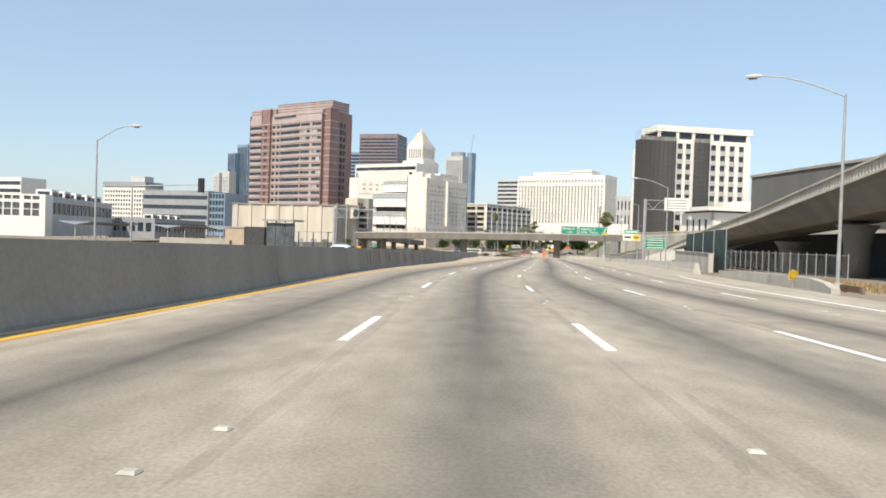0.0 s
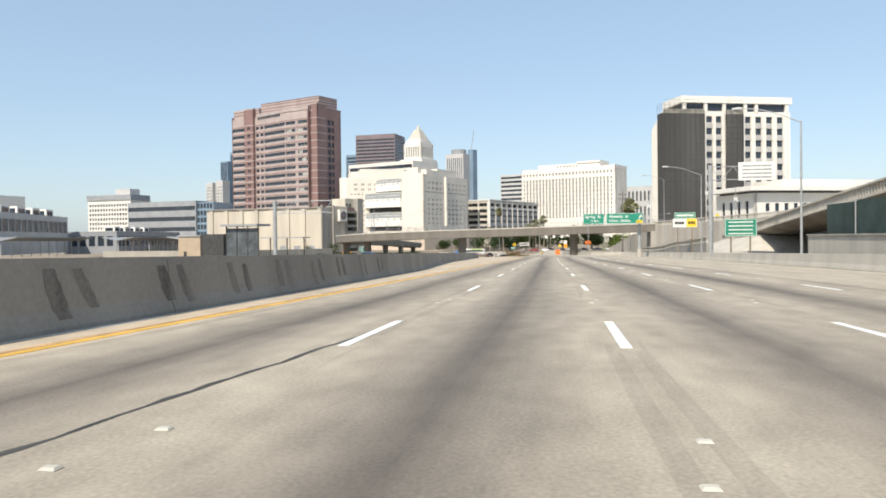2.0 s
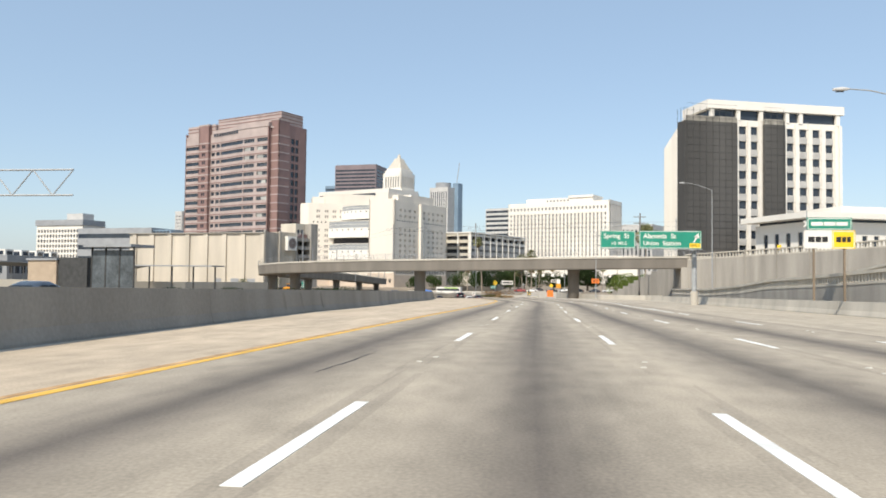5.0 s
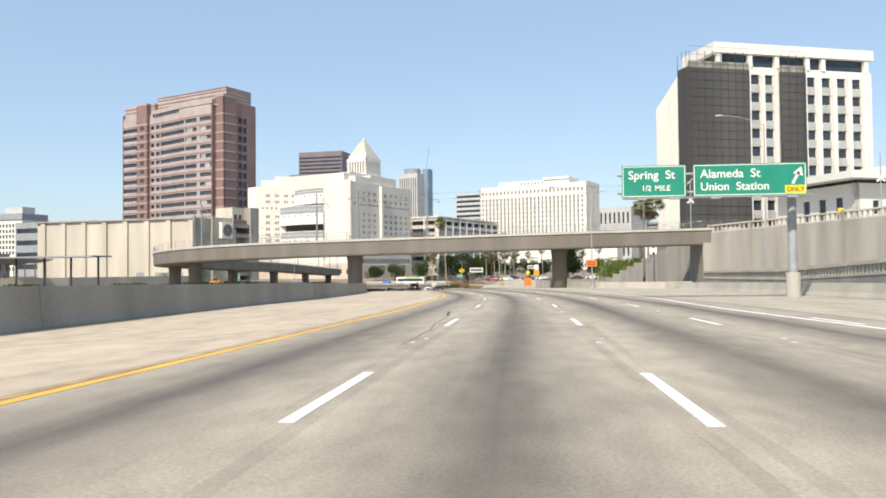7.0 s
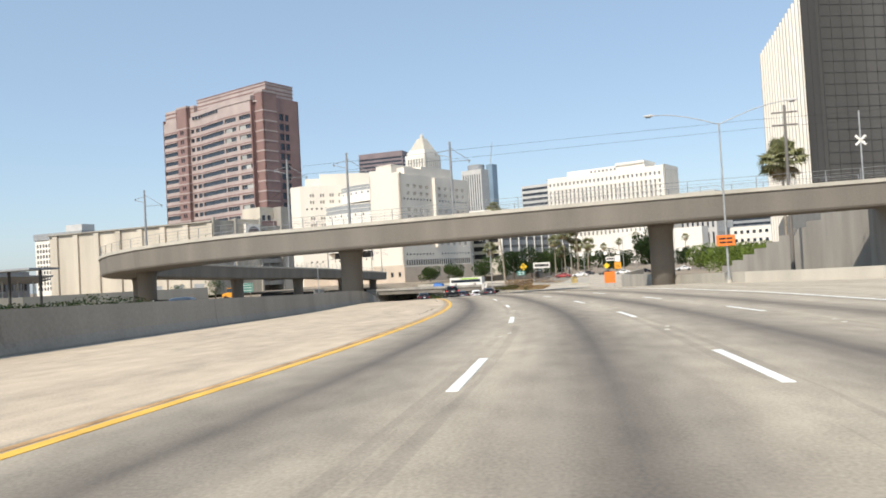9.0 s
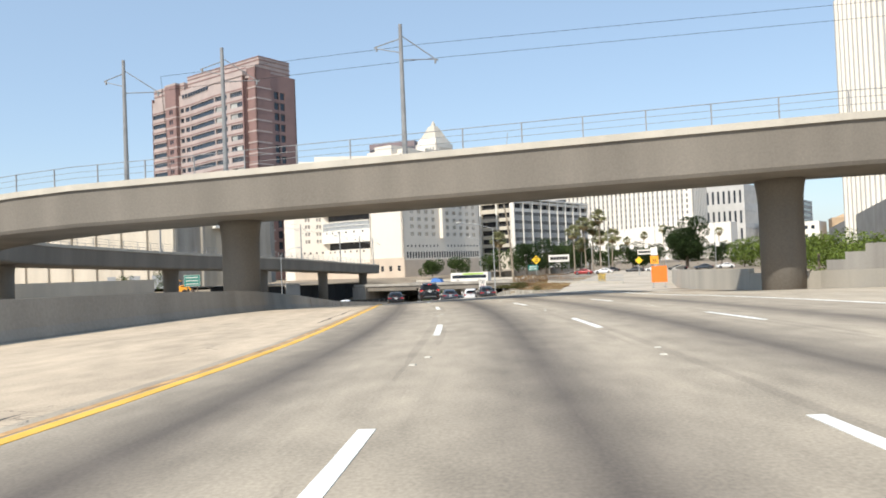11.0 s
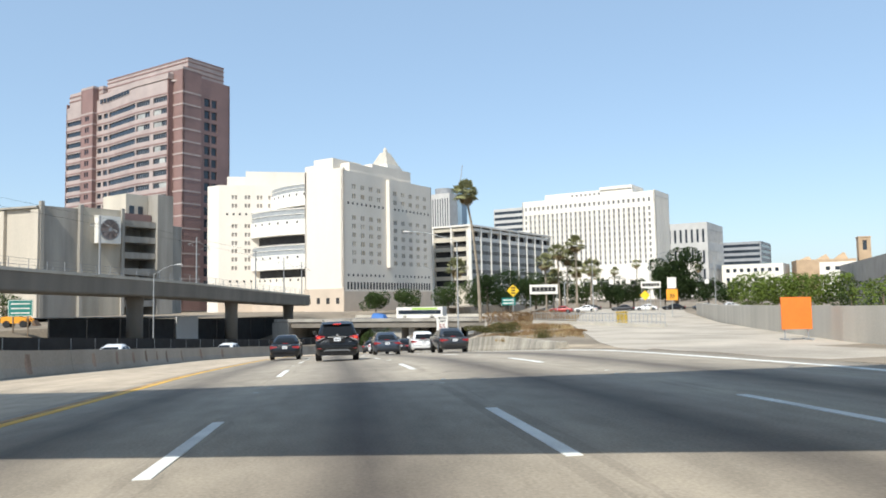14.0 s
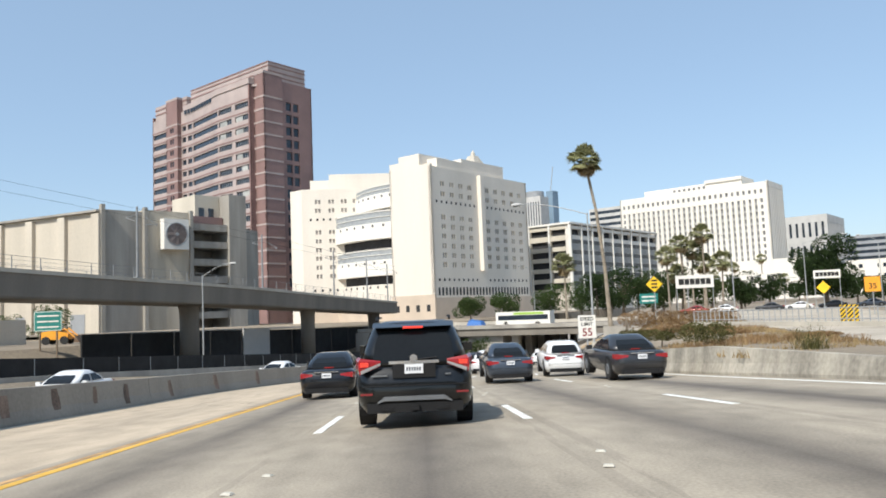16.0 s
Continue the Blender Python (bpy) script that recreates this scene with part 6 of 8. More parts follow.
def small_signs():
    o = thing("orange_work_sign", pose(7.4, 253.05, -1.9, 0, 0, 5), "orange roadwork sign strapped to a lamp pole", "road sign")
    part("panel", MB().box(-0.72, 0.72, -0.02, 0.02, 0, 0.85), M['orange'], o)
    bars(o, -0.5, 0.5, [0.2, 0.5], 0.14, M['black'], y=-0.028, parts=2)
    part("strap", MB().box(-0.2, 0.2, 0.02, 0.12, 0.38, 0.46), M['steel'], o)
    b = thing("orange_barrier_board", pose(-0.5, 304, land_z(304) + 0.02, 0, 0, 8), "big orange warning board on a low frame", "road sign")
    part("panel", MB().box(-0.78, 0.78, -0.04, 0.04, 0.55, 2.2), M['orange'], b)
    for sx in (-0.6, 0.6):
        part("leg", MB().tube([(sx, 0.08, 0.02), (sx, 0.08, 2.1)], 0.04, 6), M['steel'], b)
        part("foot", MB().box(sx - 0.06, sx + 0.06, -0.5, 0.6, 0, 0.08), M['steel'], b)
    # yellow diamond with a green panel below
    z = -6.35
    d = thing("diamond_sign", pose(-18.2, 363.4, z, 0, 0, 12), "yellow diamond warning sign over a small green panel", "road sign")
    part("post", MB().tube([(0, 0.08, -1.0), (0, 0.08, 4.3)], 0.05, 8), M['steel'], d)
    p = part("panel", MB().loft([[(0, -0.02, 2.7), (0.82, -0.02, 3.52), (0, -0.02, 4.34), (-0.82, -0.02, 3.52)], [(0, 0.02, 2.7), (0.82, 0.02, 3.52), (0, 0.02, 4.34), (-0.82, 0.02, 3.52)]]), M['signyel'], d)
    bars(p, -0.3, 0.3, [3.1, 3.45, 3.8], 0.18, M['black'], y=-0.03)
    q = part("panel", MB().box(-1.5, 0.3, 0.12, 0.16, 1.6, 2.6), M['teal'], d)
    bars(q, -1.3, 0.1, [1.8, 2.2], 0.16, M['white'], y=0.112, parts=2)
    bn = thing("banner", pose(-14.2, 365.5, z, 0, 0, 10), "white banner with black bars of writing on posts", "banner")
    part("cloth", MB().box(-1.9, 1.9, -0.02, 0.02, 3.0, 4.3), M['white'], bn)
    bars(bn, -1.6, 1.6, [3.35], 0.6, M['black'], y=-0.03, parts=6)
    for sx in (-1.8, 1.8):
        part("post", MB().tube([(sx, 0.06, -1.0), (sx, 0.06, 4.4)], 0.04, 6), M['steel'], bn)
    bn2 = thing("banner", pose(2.2, 385, z + 0.6, 0, 0, 0), "white banner with black bars of writing on posts", "banner")
    part("cloth", MB().box(-1.5, 1.5, -0.02, 0.02, 3.2, 4.2), M['white'], bn2)
    bars(bn2, -1.3, 1.3, [3.45], 0.5, M['black'], y=-0.03, parts=6)
    for sx in (-1.4, 1.4):
        part("post", MB().tube([(sx, 0.06, -1.0), (sx, 0.06, 4.3)], 0.04, 6), M['steel'], bn2)
    y2 = thing("diamond_sign", pose(0.7, 380, z, 0, 0, 0), "small yellow diamond warning sign on a post", "road sign")
    part("post", MB().tube([(0, 0.08, -1.0), (0, 0.08, 3.4)], 0.05, 8), M['steel'], y2)
    part("panel", MB().loft([[(0, -0.02, 1.9), (0.75, -0.02, 2.65), (0, -0.02, 3.4), (-0.75, -0.02, 2.65)], [(0, 0.02, 1.9), (0.75, 0.02, 2.65), (0, 0.02, 3.4), (-0.75, 0.02, 2.65)]]), M['signyel'], y2)
    s = thing("speed_limit_sign", pose(-22.0, 324.5, -8.4, 0, 0, 14), "white speed limit sign on a post", "road sign")
    part("post", MB().tube([(0, 0.06, -1), (0, 0.06, 3.15)], 0.04, 8), M['steel'], s)
    p = part("panel", MB().box(-0.46, 0.46, -0.02, 0.02, 1.95, 3.15), M['white'], s)
    letters("SPEED", 0.26, p, pose(0, -0.026, 2.87, 90), M['black'], align='CENTER')
    letters("LIMIT", 0.26, p, pose(0, -0.026, 2.60, 90), M['black'], align='CENTER')
    letters("55", 0.56, p, pose(0, -0.026, 2.08, 90), M['red'], align='CENTER')
    w = thing("exit_speed_sign", pose(3.0, 369, z, 0, 0, 5), "white and orange exit speed signs on one post", "road sign")
    part("post", MB().tube([(0, 0.06, -1.0), (0, 0.06, 5.0)], 0.05, 8), M['steel'], w)
    part("panel", MB().box(-0.6, 0.6, -0.02, 0.02, 3.5, 5.0), M['white'], w)
    q = part("panel", MB().box(-0.75, 0.75, -0.02, 0.02, 1.9, 3.4), M['orange2'], w)
    letters("35", 0.8, q, pose(0, -0.026, 2.2, 90), M['black'], align='CENTER')
    h = thing("hazard_marker", pose(-6.4, 338, -6.45, 0, 0, 5), "yellow and black striped hazard marker on a post", "road sign")
    part("post", MB().tube([(0, 0.06, -1.0), (0, 0.06, 1.2)], 0.04, 6), M['steel'], h)
    striped_panel(h, 1.1, 1.1, 0.0)

M['red'] = mat('dark_red_paint', (0.22, 0.02, 0.02), 0.5, var=0.05)
M['orange2'] = mat('amber_sign', (0.85, 0.36, 0.03), 0.5, var=0.05)
small_signs()

# ---- plants ----
M['leaf'] = mat('leaf', (0.075, 0.11, 0.035), 0.6, var=0.35, scale=0.6, fine=5)
M['leaf_dark'] = mat('dark_leaf', (0.04, 0.065, 0.022), 0.6, var=0.35, scale=0.6, fine=5)
M['hedge'] = mat('bright_hedge', (0.13, 0.18, 0.035), 0.6, var=0.35, scale=0.6, fine=5)
M['frond'] = mat('palm_frond', (0.33, 0.33, 0.17), 0.55, var=0.3, scale=0.6, fine=5)
M['frond_dry'] = mat('dry_palm_frond', (0.40, 0.31, 0.18), 0.8, var=0.25, scale=0.8, fine=6)
M['palm_bark'] = mat('palm_bark', (0.30, 0.25, 0.19), 0.9, var=0.25, scale=2, fine=10, bump=0.4)
M['bark'] = mat('bark', (0.17, 0.135, 0.10), 0.9, var=0.3, scale=2, fine=14, bump=0.5)
M['olive'] = mat('olive_leaf', (0.10, 0.095, 0.035), 0.8, var=0.35, scale=0.6, fine=5)
M['weed'] = mat('dry_weed', (0.26, 0.165, 0.085), 0.9, var=0.3, scale=0.5, fine=5)
M['grass'] = mat('dry_grass', (0.34, 0.25, 0.13), 0.9, var=0.3, scale=0.3, fine=3)
for k in ('leaf', 'leaf_dark', 'hedge', 'frond', 'frond_dry', 'grass', 'olive', 'weed'):
    M[k].node_tree.nodes['Principled BSDF'].inputs['Specular IOR Level'].default_value = 0.12
for k in ('leaf', 'leaf_dark', 'frond', 'frond_dry'):        # light comes through thin leaves
    nt = M[k].node_tree
    pb, tr, mx = nt.nodes['Principled BSDF'], nt.nodes.new('ShaderNodeBsdfTranslucent'), nt.nodes.new('ShaderNodeMixShader')
    nt.links.new(pb.inputs['Base Color'].links[0].from_socket, tr.inputs['Color'])
    mx.inputs[0].default_value = 0.35
    nt.links.new(pb.outputs[0], mx.inputs[1])
    nt.links.new(tr.outputs[0], mx.inputs[2])
    nt.links.new(mx.outputs[0], nt.nodes['Material Output'].inputs['Surface'])
RNG = random.Random(7)


def leaf_cloud(mb, c, r, n, size, flat=0.8):
    """Small leaf quads scattered in a squashed ball."""
    for _ in range(n):
        while True:
            d = Vector((RNG.uniform(-1, 1), RNG.uniform(-1, 1), RNG.uniform(-1, 1)))
            if 0.15 < d.length < 1:
                break
        d = d.normalized() * (d.length ** 0.5)
        p = Vector(c) + Vector((d.x * r, d.y * r, d.z * r * flat))
        a = Vector((RNG.gauss(0, 1), RNG.gauss(0, 1), RNG.gauss(0, 0.7))).normalized()
        b = a.cross(Vector((RNG.gauss(0, 1), RNG.gauss(0, 1), RNG.gauss(0, 1)))).normalized()
        s = size * RNG.uniform(0.6, 1.3)
        mb.quad(p - a * s, p - b * s * 0.55, p + a * s, p + b * s * 0.55)


def tree(x, y, z, h, r, material, label="leafy green street tree with an uneven crown", n=1500, size=0.28, clumps=9):
    th = thing("tree", pose(x, y, z - 0.4), label, "tree")
    tw = MB().tube([(0, 0, -0.3), (0.1, 0.05, h * 0.3), (0.05, -0.05, h * 0.55)], [0.035 * h, 0.026 * h, 0.018 * h], 9)
    crown = MB()
    limbs = []
    for k in range(clumps):
        a = 2 * math.pi * k / clumps + RNG.uniform(-0.4, 0.4)
        q = RNG.uniform(0.25, 0.75)
        c = Vector((math.cos(a) * r * q, math.sin(a) * r * q, h * RNG.uniform(0.26, 0.84)))
        limbs.append(c)
        leaf_cloud(crown, c, r * RNG.uniform(0.38, 0.55), n // clumps, size, 0.75)
    part("trunk", tw, M['bark'], th)
    for c in limbs[:6]:
        part("limb", MB().tube([(0.08, 0, h * 0.32), tuple(c * 0.5 + Vector((0, 0, h * 0.22))), tuple(c)], [0.016 * h, 0.011 * h, 0.004 * h], 6), M['bark'], th)
    tagged(part("crown", crown, material, th), kind="stuff")
    return th


def palm(x, y, z, h, r=2.3, lean=0.0, label="tall fan palm with a shaggy crown", fronds=46):
    th = thing("palm_tree", pose(x, y, z - 0.4), label, "palm tree", "palm trees")
    top = Vector((lean, lean * 0.3, h))
    pts = [Vector((0, 0, -0.3)), Vector((lean * 0.15, 0, h * 0.35)), Vector((lean * 0.5, lean * 0.1, h * 0.7)), top]
    part("trunk", MB().tube(pts, [0.26, 0.19, 0.16, 0.15], 9), M['palm_bark'], th)
    for dry in (False, True):
        mb = MB()
        for k in range(int(fronds * 0.75) if not dry else fronds // 3):
            a = RNG.uniform(0, 2 * math.pi)
            e = RNG.uniform(-0.45, 1.45) if not dry else RNG.uniform(-1.35, -0.45)
            d = Vector((math.cos(a) * math.cos(e), math.sin(a) * math.cos(e), math.sin(e)))
            s = d.cross(Vector((0, 0, 1))).normalized()
            rr = r * RNG.uniform(0.85, 1.15) * (0.75 if dry else 1)
            base = top + d * rr * 0.5
            mb.quad(top + s * 0.03, top - s * 0.03, base - s * 0.02, base + s * 0.02)
            for j in range(-5, 6):          # fan leaflets, narrow and drooping at the tips
                w = j / 5
                q = base + (d * math.cos(w * 1.25) + s * math.sin(w * 1.25)) * rr * 0.5
                mid = base.lerp(q, 0.6)
                tip = q - Vector((0, 0, 0.2 * rr * (0.3 + abs(w))))
                t = (q - base).normalized().cross(d.cross(s)).normalized() * 0.045 * rr
                mb.quad(base, mid - t, tip, mid + t)
        tagged(part("dead_fronds" if dry else "crown", mb, M['frond_dry' if dry else 'frond'], th), kind="stuff")
    return th

# the lone palm and its neighbours by the exit road
palm(-22.9, 366.8, -6.3, 17.5, 2.1, -1.7, "tall slender leaning fan palm with a full crown", 90)
for x, y, h in ((-11.5, 452, 13.4), (-9.6, 456, 12.2), (-7.2, 452, 15.4), (-14.7, 450, 11.0), (-7.4, 455, 9.1), (-3.9, 452, 9.4), (-34.1, 430, 9.2), (-13.0, 458, 7.4)):
    palm(x, y, -6.4, h + 0.8, 2.7, RNG.uniform(-0.5, 0.5), "shaggy fan palm with a skirt of dead fronds", 70)
palm(22.4, 297.0, -5.9, 15.6, 3.4, 0.2, "broad fan palm beyond the bridge's end", 90)
for k in range(7):
    palm(-4 + 7.5 * k, 560 + 6 * (k % 3), -6.4, 9 + 2.2 * ((k * 5) % 4), 2.2, 0.2, fronds=40)

tree(18.4, 465, -6.4, 16.2, 6.9, M['leaf_dark'], "large dark round-headed street tree", 14000, 0.3, 26)
for x, y, h, r in ((-46, 500, 8.5, 5.2), (-38, 508, 9.2, 5.6), (-29, 500, 7.5, 5.0), (-22, 512, 9.5, 5.4), (-15, 505, 7.2, 4.6), (-58, 492, 6.5, 4.6), (-66, 486, 5.6, 4.2), (-31, 470, 10.5, 5.2), (-25, 476, 11.5, 5.6), (-18, 480, 10.5, 5.4), (-11, 478, 10.2, 5.4), (-4, 480, 9.4, 5.2), (3, 484, 8.8, 5.0), (9, 480, 8.0, 4.6)):
    tree(x, y, -6.4, h, r, M['leaf_dark'] if int(x) % 2 else M['leaf'], n=4200, size=0.24, clumps=13)
for x, y, h, r in ((34, 505, 8, 5), (44, 520, 9, 5.5), (56, 530, 8, 5), (26, 540, 8, 5), (70, 540, 9, 6), (8, 520, 7, 4.5)):
    tree(x, y, -6.4, h, r, M['leaf_dark'], n=3000, size=0.3)
for x, y, h, r in ((-99, 372, 5.2, 2.6), (-112, 378, 4.8, 2.4)):
    tree(x, y, -6.3, h, r, M['leaf'], "small roadside tree by the long hall", 1800, 0.13, 9)


def hedge(name, x0, y0, x1, y1, z, h, w, material, label, n=1600, size=0.25):
    th = thing(name, pose(0, 0, 0), label, "hedge")
    mb, n, size = MB(), n * 3, size * 0.55
    steps = max(3, int(math.hypot(x1 - x0, y1 - y0) / (w * 0.7)))
    for k in range(steps + 1):
        t = k / steps
        leaf_cloud(mb, (x0 + (x1 - x0) * t, y0 + (y1 - y0) * t, z + h * RNG.uniform(0.4, 0.6)), w * RNG.uniform(0.8, 1.2), n // steps, size, h / (2 * w))
    tagged(part("leaves", mb, material, th), kind="stuff")
    part("stems", MB().box(min(x0, x1), min(x0, x1) + 0.2, min(y0, y1), min(y0, y1) + 0.2, z - 0.3, z + h * 0.5), M['bark'], th)

hedge("hedge", 18, 318, 42, 332, -5.9, 4.6, 3.0, M['hedge'], "bright green hedge beyond the bridge's wall", 3200, 0.3)
hedge("hedge", 26, 360, 60, 372, -6.3, 4.4, 3.6, M['hedge'], "bright green hedge along the exit road", 3200, 0.34)
hedge("hedge", 32, 449, 70, 452, -6.9, 7.6, 4.6, M['hedge'], "bright green tree belt along the exit road", 5000, 0.5)
hedge("hedge", 34, 392, 78, 398, -6.9, 5.0, 4.2, M['leaf_dark'], "dark green hedge along the exit road", 2600, 0.4)
hedge("ivy_bank", -51.0, 413.6, -46.2, 412.4, -13.9, 4.4, 1.2, M['leaf'], "green ivy in front of the street bridge's pier", 1500, 0.22)
hedge("shrub_row", -48, 216, -60, 176, -4.9, 1.9, 1.6, M['leaf_dark'], "row of dark shrubs behind the opposite carriageway", 7000, 0.2)
hedge("shrub_row", -36, 240, -44, 224, -5.2, 2.0, 1.5, M['leaf_dark'], "row of dark shrubs behind the opposite carriageway", 3000, 0.18)


def blade(mb, x, y, z, h, w):
    a = RNG.uniform(0, math.pi)
    d = Vector((math.cos(a), math.sin(a), 0)) * w
    t = Vector((RNG.gauss(0, 0.35 * h), RNG.gauss(0, 0.35 * h), h))
    b = Vector((x, y, z - 0.03))
    mb.quad(b - d, b + d, b + d * 0.3 + t, b - d * 0.3 + t)


def gore_plants():
    """Sparse dry grass, brown weeds and shrubs on the bank between freeway and exit road."""
    mb, weeds = MB(), MB()
    for _ in range(60000):
        y = RNG.uniform(278, 392)
        p = rp(y, right_edge(y) + 0.9)
        xr = float(np.interp(y, [275, 300, 340, 400], [-6.3, -10.8, -11.3, -8.3]))
        if xr <= p.x + 0.6:
            continue
        x = RNG.uniform(p.x, xr)
        q = noise.noise(Vector((x * 0.13, y * 0.13, 0))) + 0.5 * noise.noise(Vector((x * 0.6, y * 0.6, 3)))
        if q < 0.02 + 0.3 * (y < 300):
            continue
        z = soil_z(y, x - p.x + 0.9)
        if q > 0.42 and y > 308:
            blade(weeds, x, y, z, RNG.uniform(0.12, 0.42), 0.018)
        else:
            blade(mb, x, y, z, RNG.uniform(0.05, 0.26), 0.022)
    tagged(part("dry_grass", mb, M['grass']), "short tufts of dry yellow grass on the bank", "grass", kind="stuff")
    tagged(part("dry_weeds", weeds, M['weed']), "brown dry weeds on the bank", "weeds", kind="stuff")
    spots = ((-16.5, 318.4, 1.3, 1.15, 'olive'), (-18.3, 322.6, 0.7, 0.9, 'olive'), (-19.6, 327.0, 0.6, 0.9, 'olive'), (-14.5, 331.0, 0.45, 1.3, 'weed'), (-17.5, 334.0, 0.7, 1.7, 'weed'), (-11.6, 322.0, 0.4, 1.2, 'weed'))
    for x, y, h, r, mt in spots:
        th = thing("shrub", pose(x, y, land_z(y) - 0.15), "scruffy olive-green shrub on the dry bank" if mt != 'weed' else "dry brown scrub on the bank", "shrub", "bank shrubs")
        c = MB()
        for k in range(5):
            a = 1.26 * k
            leaf_cloud(c, (math.cos(a) * r * 0.55, math.sin(a) * r * 0.55, h * RNG.uniform(0.35, 0.6)), r * RNG.uniform(0.45, 0.7), int(430 * r * r) + 60, 0.045, h / (1.6 * r))
        tagged(part("leaves", c, M[mt], th), kind="stuff")
        part("stem", MB().tube([(0, 0, -0.2), (0.05, 0, h * 0.5)], [0.05, 0.02], 6), M['bark'], th)
    tall = MB()
    for _ in range(230):
        blade(tall, -13.6 + RNG.gauss(0, 0.24), 311.8 + RNG.gauss(0, 0.3), land_z(311) - 0.12, RNG.uniform(0.2, 0.95), 0.010)
    tagged(part("tall_weed", tall, M['olive']), "thin green weeds growing up from the bank", "weeds", kind="stuff")
    # grassy strip at the merging lane
    mb = MB()
    for _ in range(2600):
        y = RNG.uniform(20, 60)
        x = RNG.uniform(16.0, 20.5) + (y - 20) * 0.03
        b = Vector((x, y, land_z(y) - 0.15))
        a = RNG.uniform(0, math.pi)
        d = Vector((math.cos(a), math.sin(a), 0)) * 0.04
        t = Vector((RNG.gauss(0, 0.1), RNG.gauss(0, 0.1), RNG.uniform(0.15, 0.45)))
        mb.quad(b - d, b + d, b + d * 0.3 + t, b - d * 0.3 + t)
    tagged(part("dry_grass", mb, M['grass']), "strip of dry yellow grass beside the lane", "grass", kind="stuff")

hedge("dry_scrub", -21, 357, -12, 355.5, -6.95, 1.5, 0.9, M['weed'], "band of dry brown scrub on the bank", 2600, 0.13)
gore_plants()

# ---- the left-hand side and the far street ----
def bus_plaza():
    """Flat white station halls with roof vents and long canopies."""
    th = block("bus_station", (-189, 265.5), 107, 94, 27, -4, 11.6, M['grey_pale'], M['glass_dim'], "pale grey bus station hall with glazed side", (spans(8, 93, 15, 0.9), [(8.6, 13.2)]), ([], []), 0.4)
    facade(th, pose(-0.6, 30, 0, 0, 0, -90), 30.6, 0, 15.9, [(2, 4.5), (5, 7.5), (8, 10.5), (13, 15.5), (16, 18.5), (19, 21.5), (23, 25.5), (26, 28.5)], [(7.6, 10.0), (10.3, 12.6), (13.8, 15.2)], 0.4, M['white'], M['glass_dim'], thick=0.5)
    part("end_wall", MB().box(0.31, 7.5, -0.6, -0.1, 0, 15.9), M['white'], th)
    part("end_roof", MB().box(0.31, 7.5, 0, 29, 15.3, 15.6), M['grey_pale'], th)
    for k in range(5):
        v = part("roof_vent", MB().box(14 + 15 * k, 22 + 15 * k, 2, 8, 14.7, 18.4), M['white'], th)
        part("louvre", MB().box(15 + 15 * k, 21 + 15 * k, 1.9, 2.0, 15.6, 17.6), M['glass'], v)
        part("louvre", MB().box(13.9 + 15 * k, 14.0 + 15 * k, 2.8, 7.2, 15.6, 17.6), M['glass'], v)
    can = thing("bus_canopy", pose(-166, 250, -4.2, 0, 0, 107), "long grey bus canopy on thin posts", "canopy", "bus canopies")
    part("roof", MB().loft([[(0, -5, 6.4), (0, 0, 5.4), (0, 5, 6.4), (0, 5, 6.1), (0, 0, 5.1), (0, -5, 6.1)], [(74, -5, 6.4), (74, 0, 5.4), (74, 5, 6.4), (74, 5, 6.1), (74, 0, 5.1), (74, -5, 6.1)]]), M['grey'], can)
    for k in range(10):
        part("post", MB().tube([(1 + 8 * k, 0, 0), (1 + 8 * k, 0, 5.3)], 0.16, 8), M['grey_pale'], can)
    for x, y in ((-150, 286), (-134, 300), (-176, 352)):
        copy_thing(can, pose(x, y, -4.4, 0, 0, 104))
    low = block("low_station", (-197, 362), 95, 70, 24, -5, 5.2, M['grey'], M['glass'], "low grey station building with a long glazed front", (spans(1, 69, 18, 0.8), [(3.5, 8.0)]), ([], []), 0.4, left=(spans(1, 22, 5, 0.7), [(3.5, 8.0)]))
    for k in range(4):
        v = part("roof_vent", MB().box(2 + 10 * k, 7 + 10 * k, 2, 7, 9.7, 12.4), M['white'], low)
        part("louvre", MB().box(2.8 + 10 * k, 6.2 + 10 * k, 1.9, 2.0, 10.4, 11.8), M['glass'], v)
        part("louvre", MB().box(1.9 + 10 * k, 2.0 + 10 * k, 2.8, 6.2, 10.4, 11.8), M['glass'], v)
    kiosk = thing("guard_hut", pose(-113.8, 259.5, -5, 0, 0, -12), "plain tan block house with a dark flat roof", "hut")
    part("wall", MB().box(0, 8.0, 0, 6, 0, 6.6), M['tan_pale'], kiosk)
    part("roof", MB().box(-0.3, 8.3, -0.3, 6.3, 6.6, 7.0), M['grey'], kiosk)
    part("annexe", MB().box(8.05, 16, 0.4, 6, 0, 7.2), M['grey_dark'], kiosk)
    part("door", MB().box(2, 3, -0.05, 0.02, 0, 2.1), M['dark'], kiosk)
    shel = thing("bus_shelter", pose(-97.5, 257, -5, 0, 0, -12), "dark steel shelter with glass sides and a flat roof", "shelter")
    part("roof", MB().box(-0.8, 11.8, -1.5, 5.5, 9.4, 10.0), M['grey'], shel)
    for x in (0, 3.7, 7.4, 11):
        part("post", MB().box(x, x + 0.3, 0, 0.3, 0, 9.4), M['grey_dark'], shel)
    for x in (0.3, 4.0, 7.7):
        part("pane", MB().box(x, x + 3.3, 0.08, 0.14, 0.4, 8.8), M['glass_dim'], shel)
    sh2 = thing("yard_shelter", pose(-112, 296, -5.2, 0, 0, -10), "open yard shelter with a dark flat roof", "shelter")
    part("roof", MB().box(0, 28, -2.5, 3, 6.1, 6.4), M['grey'], sh2)
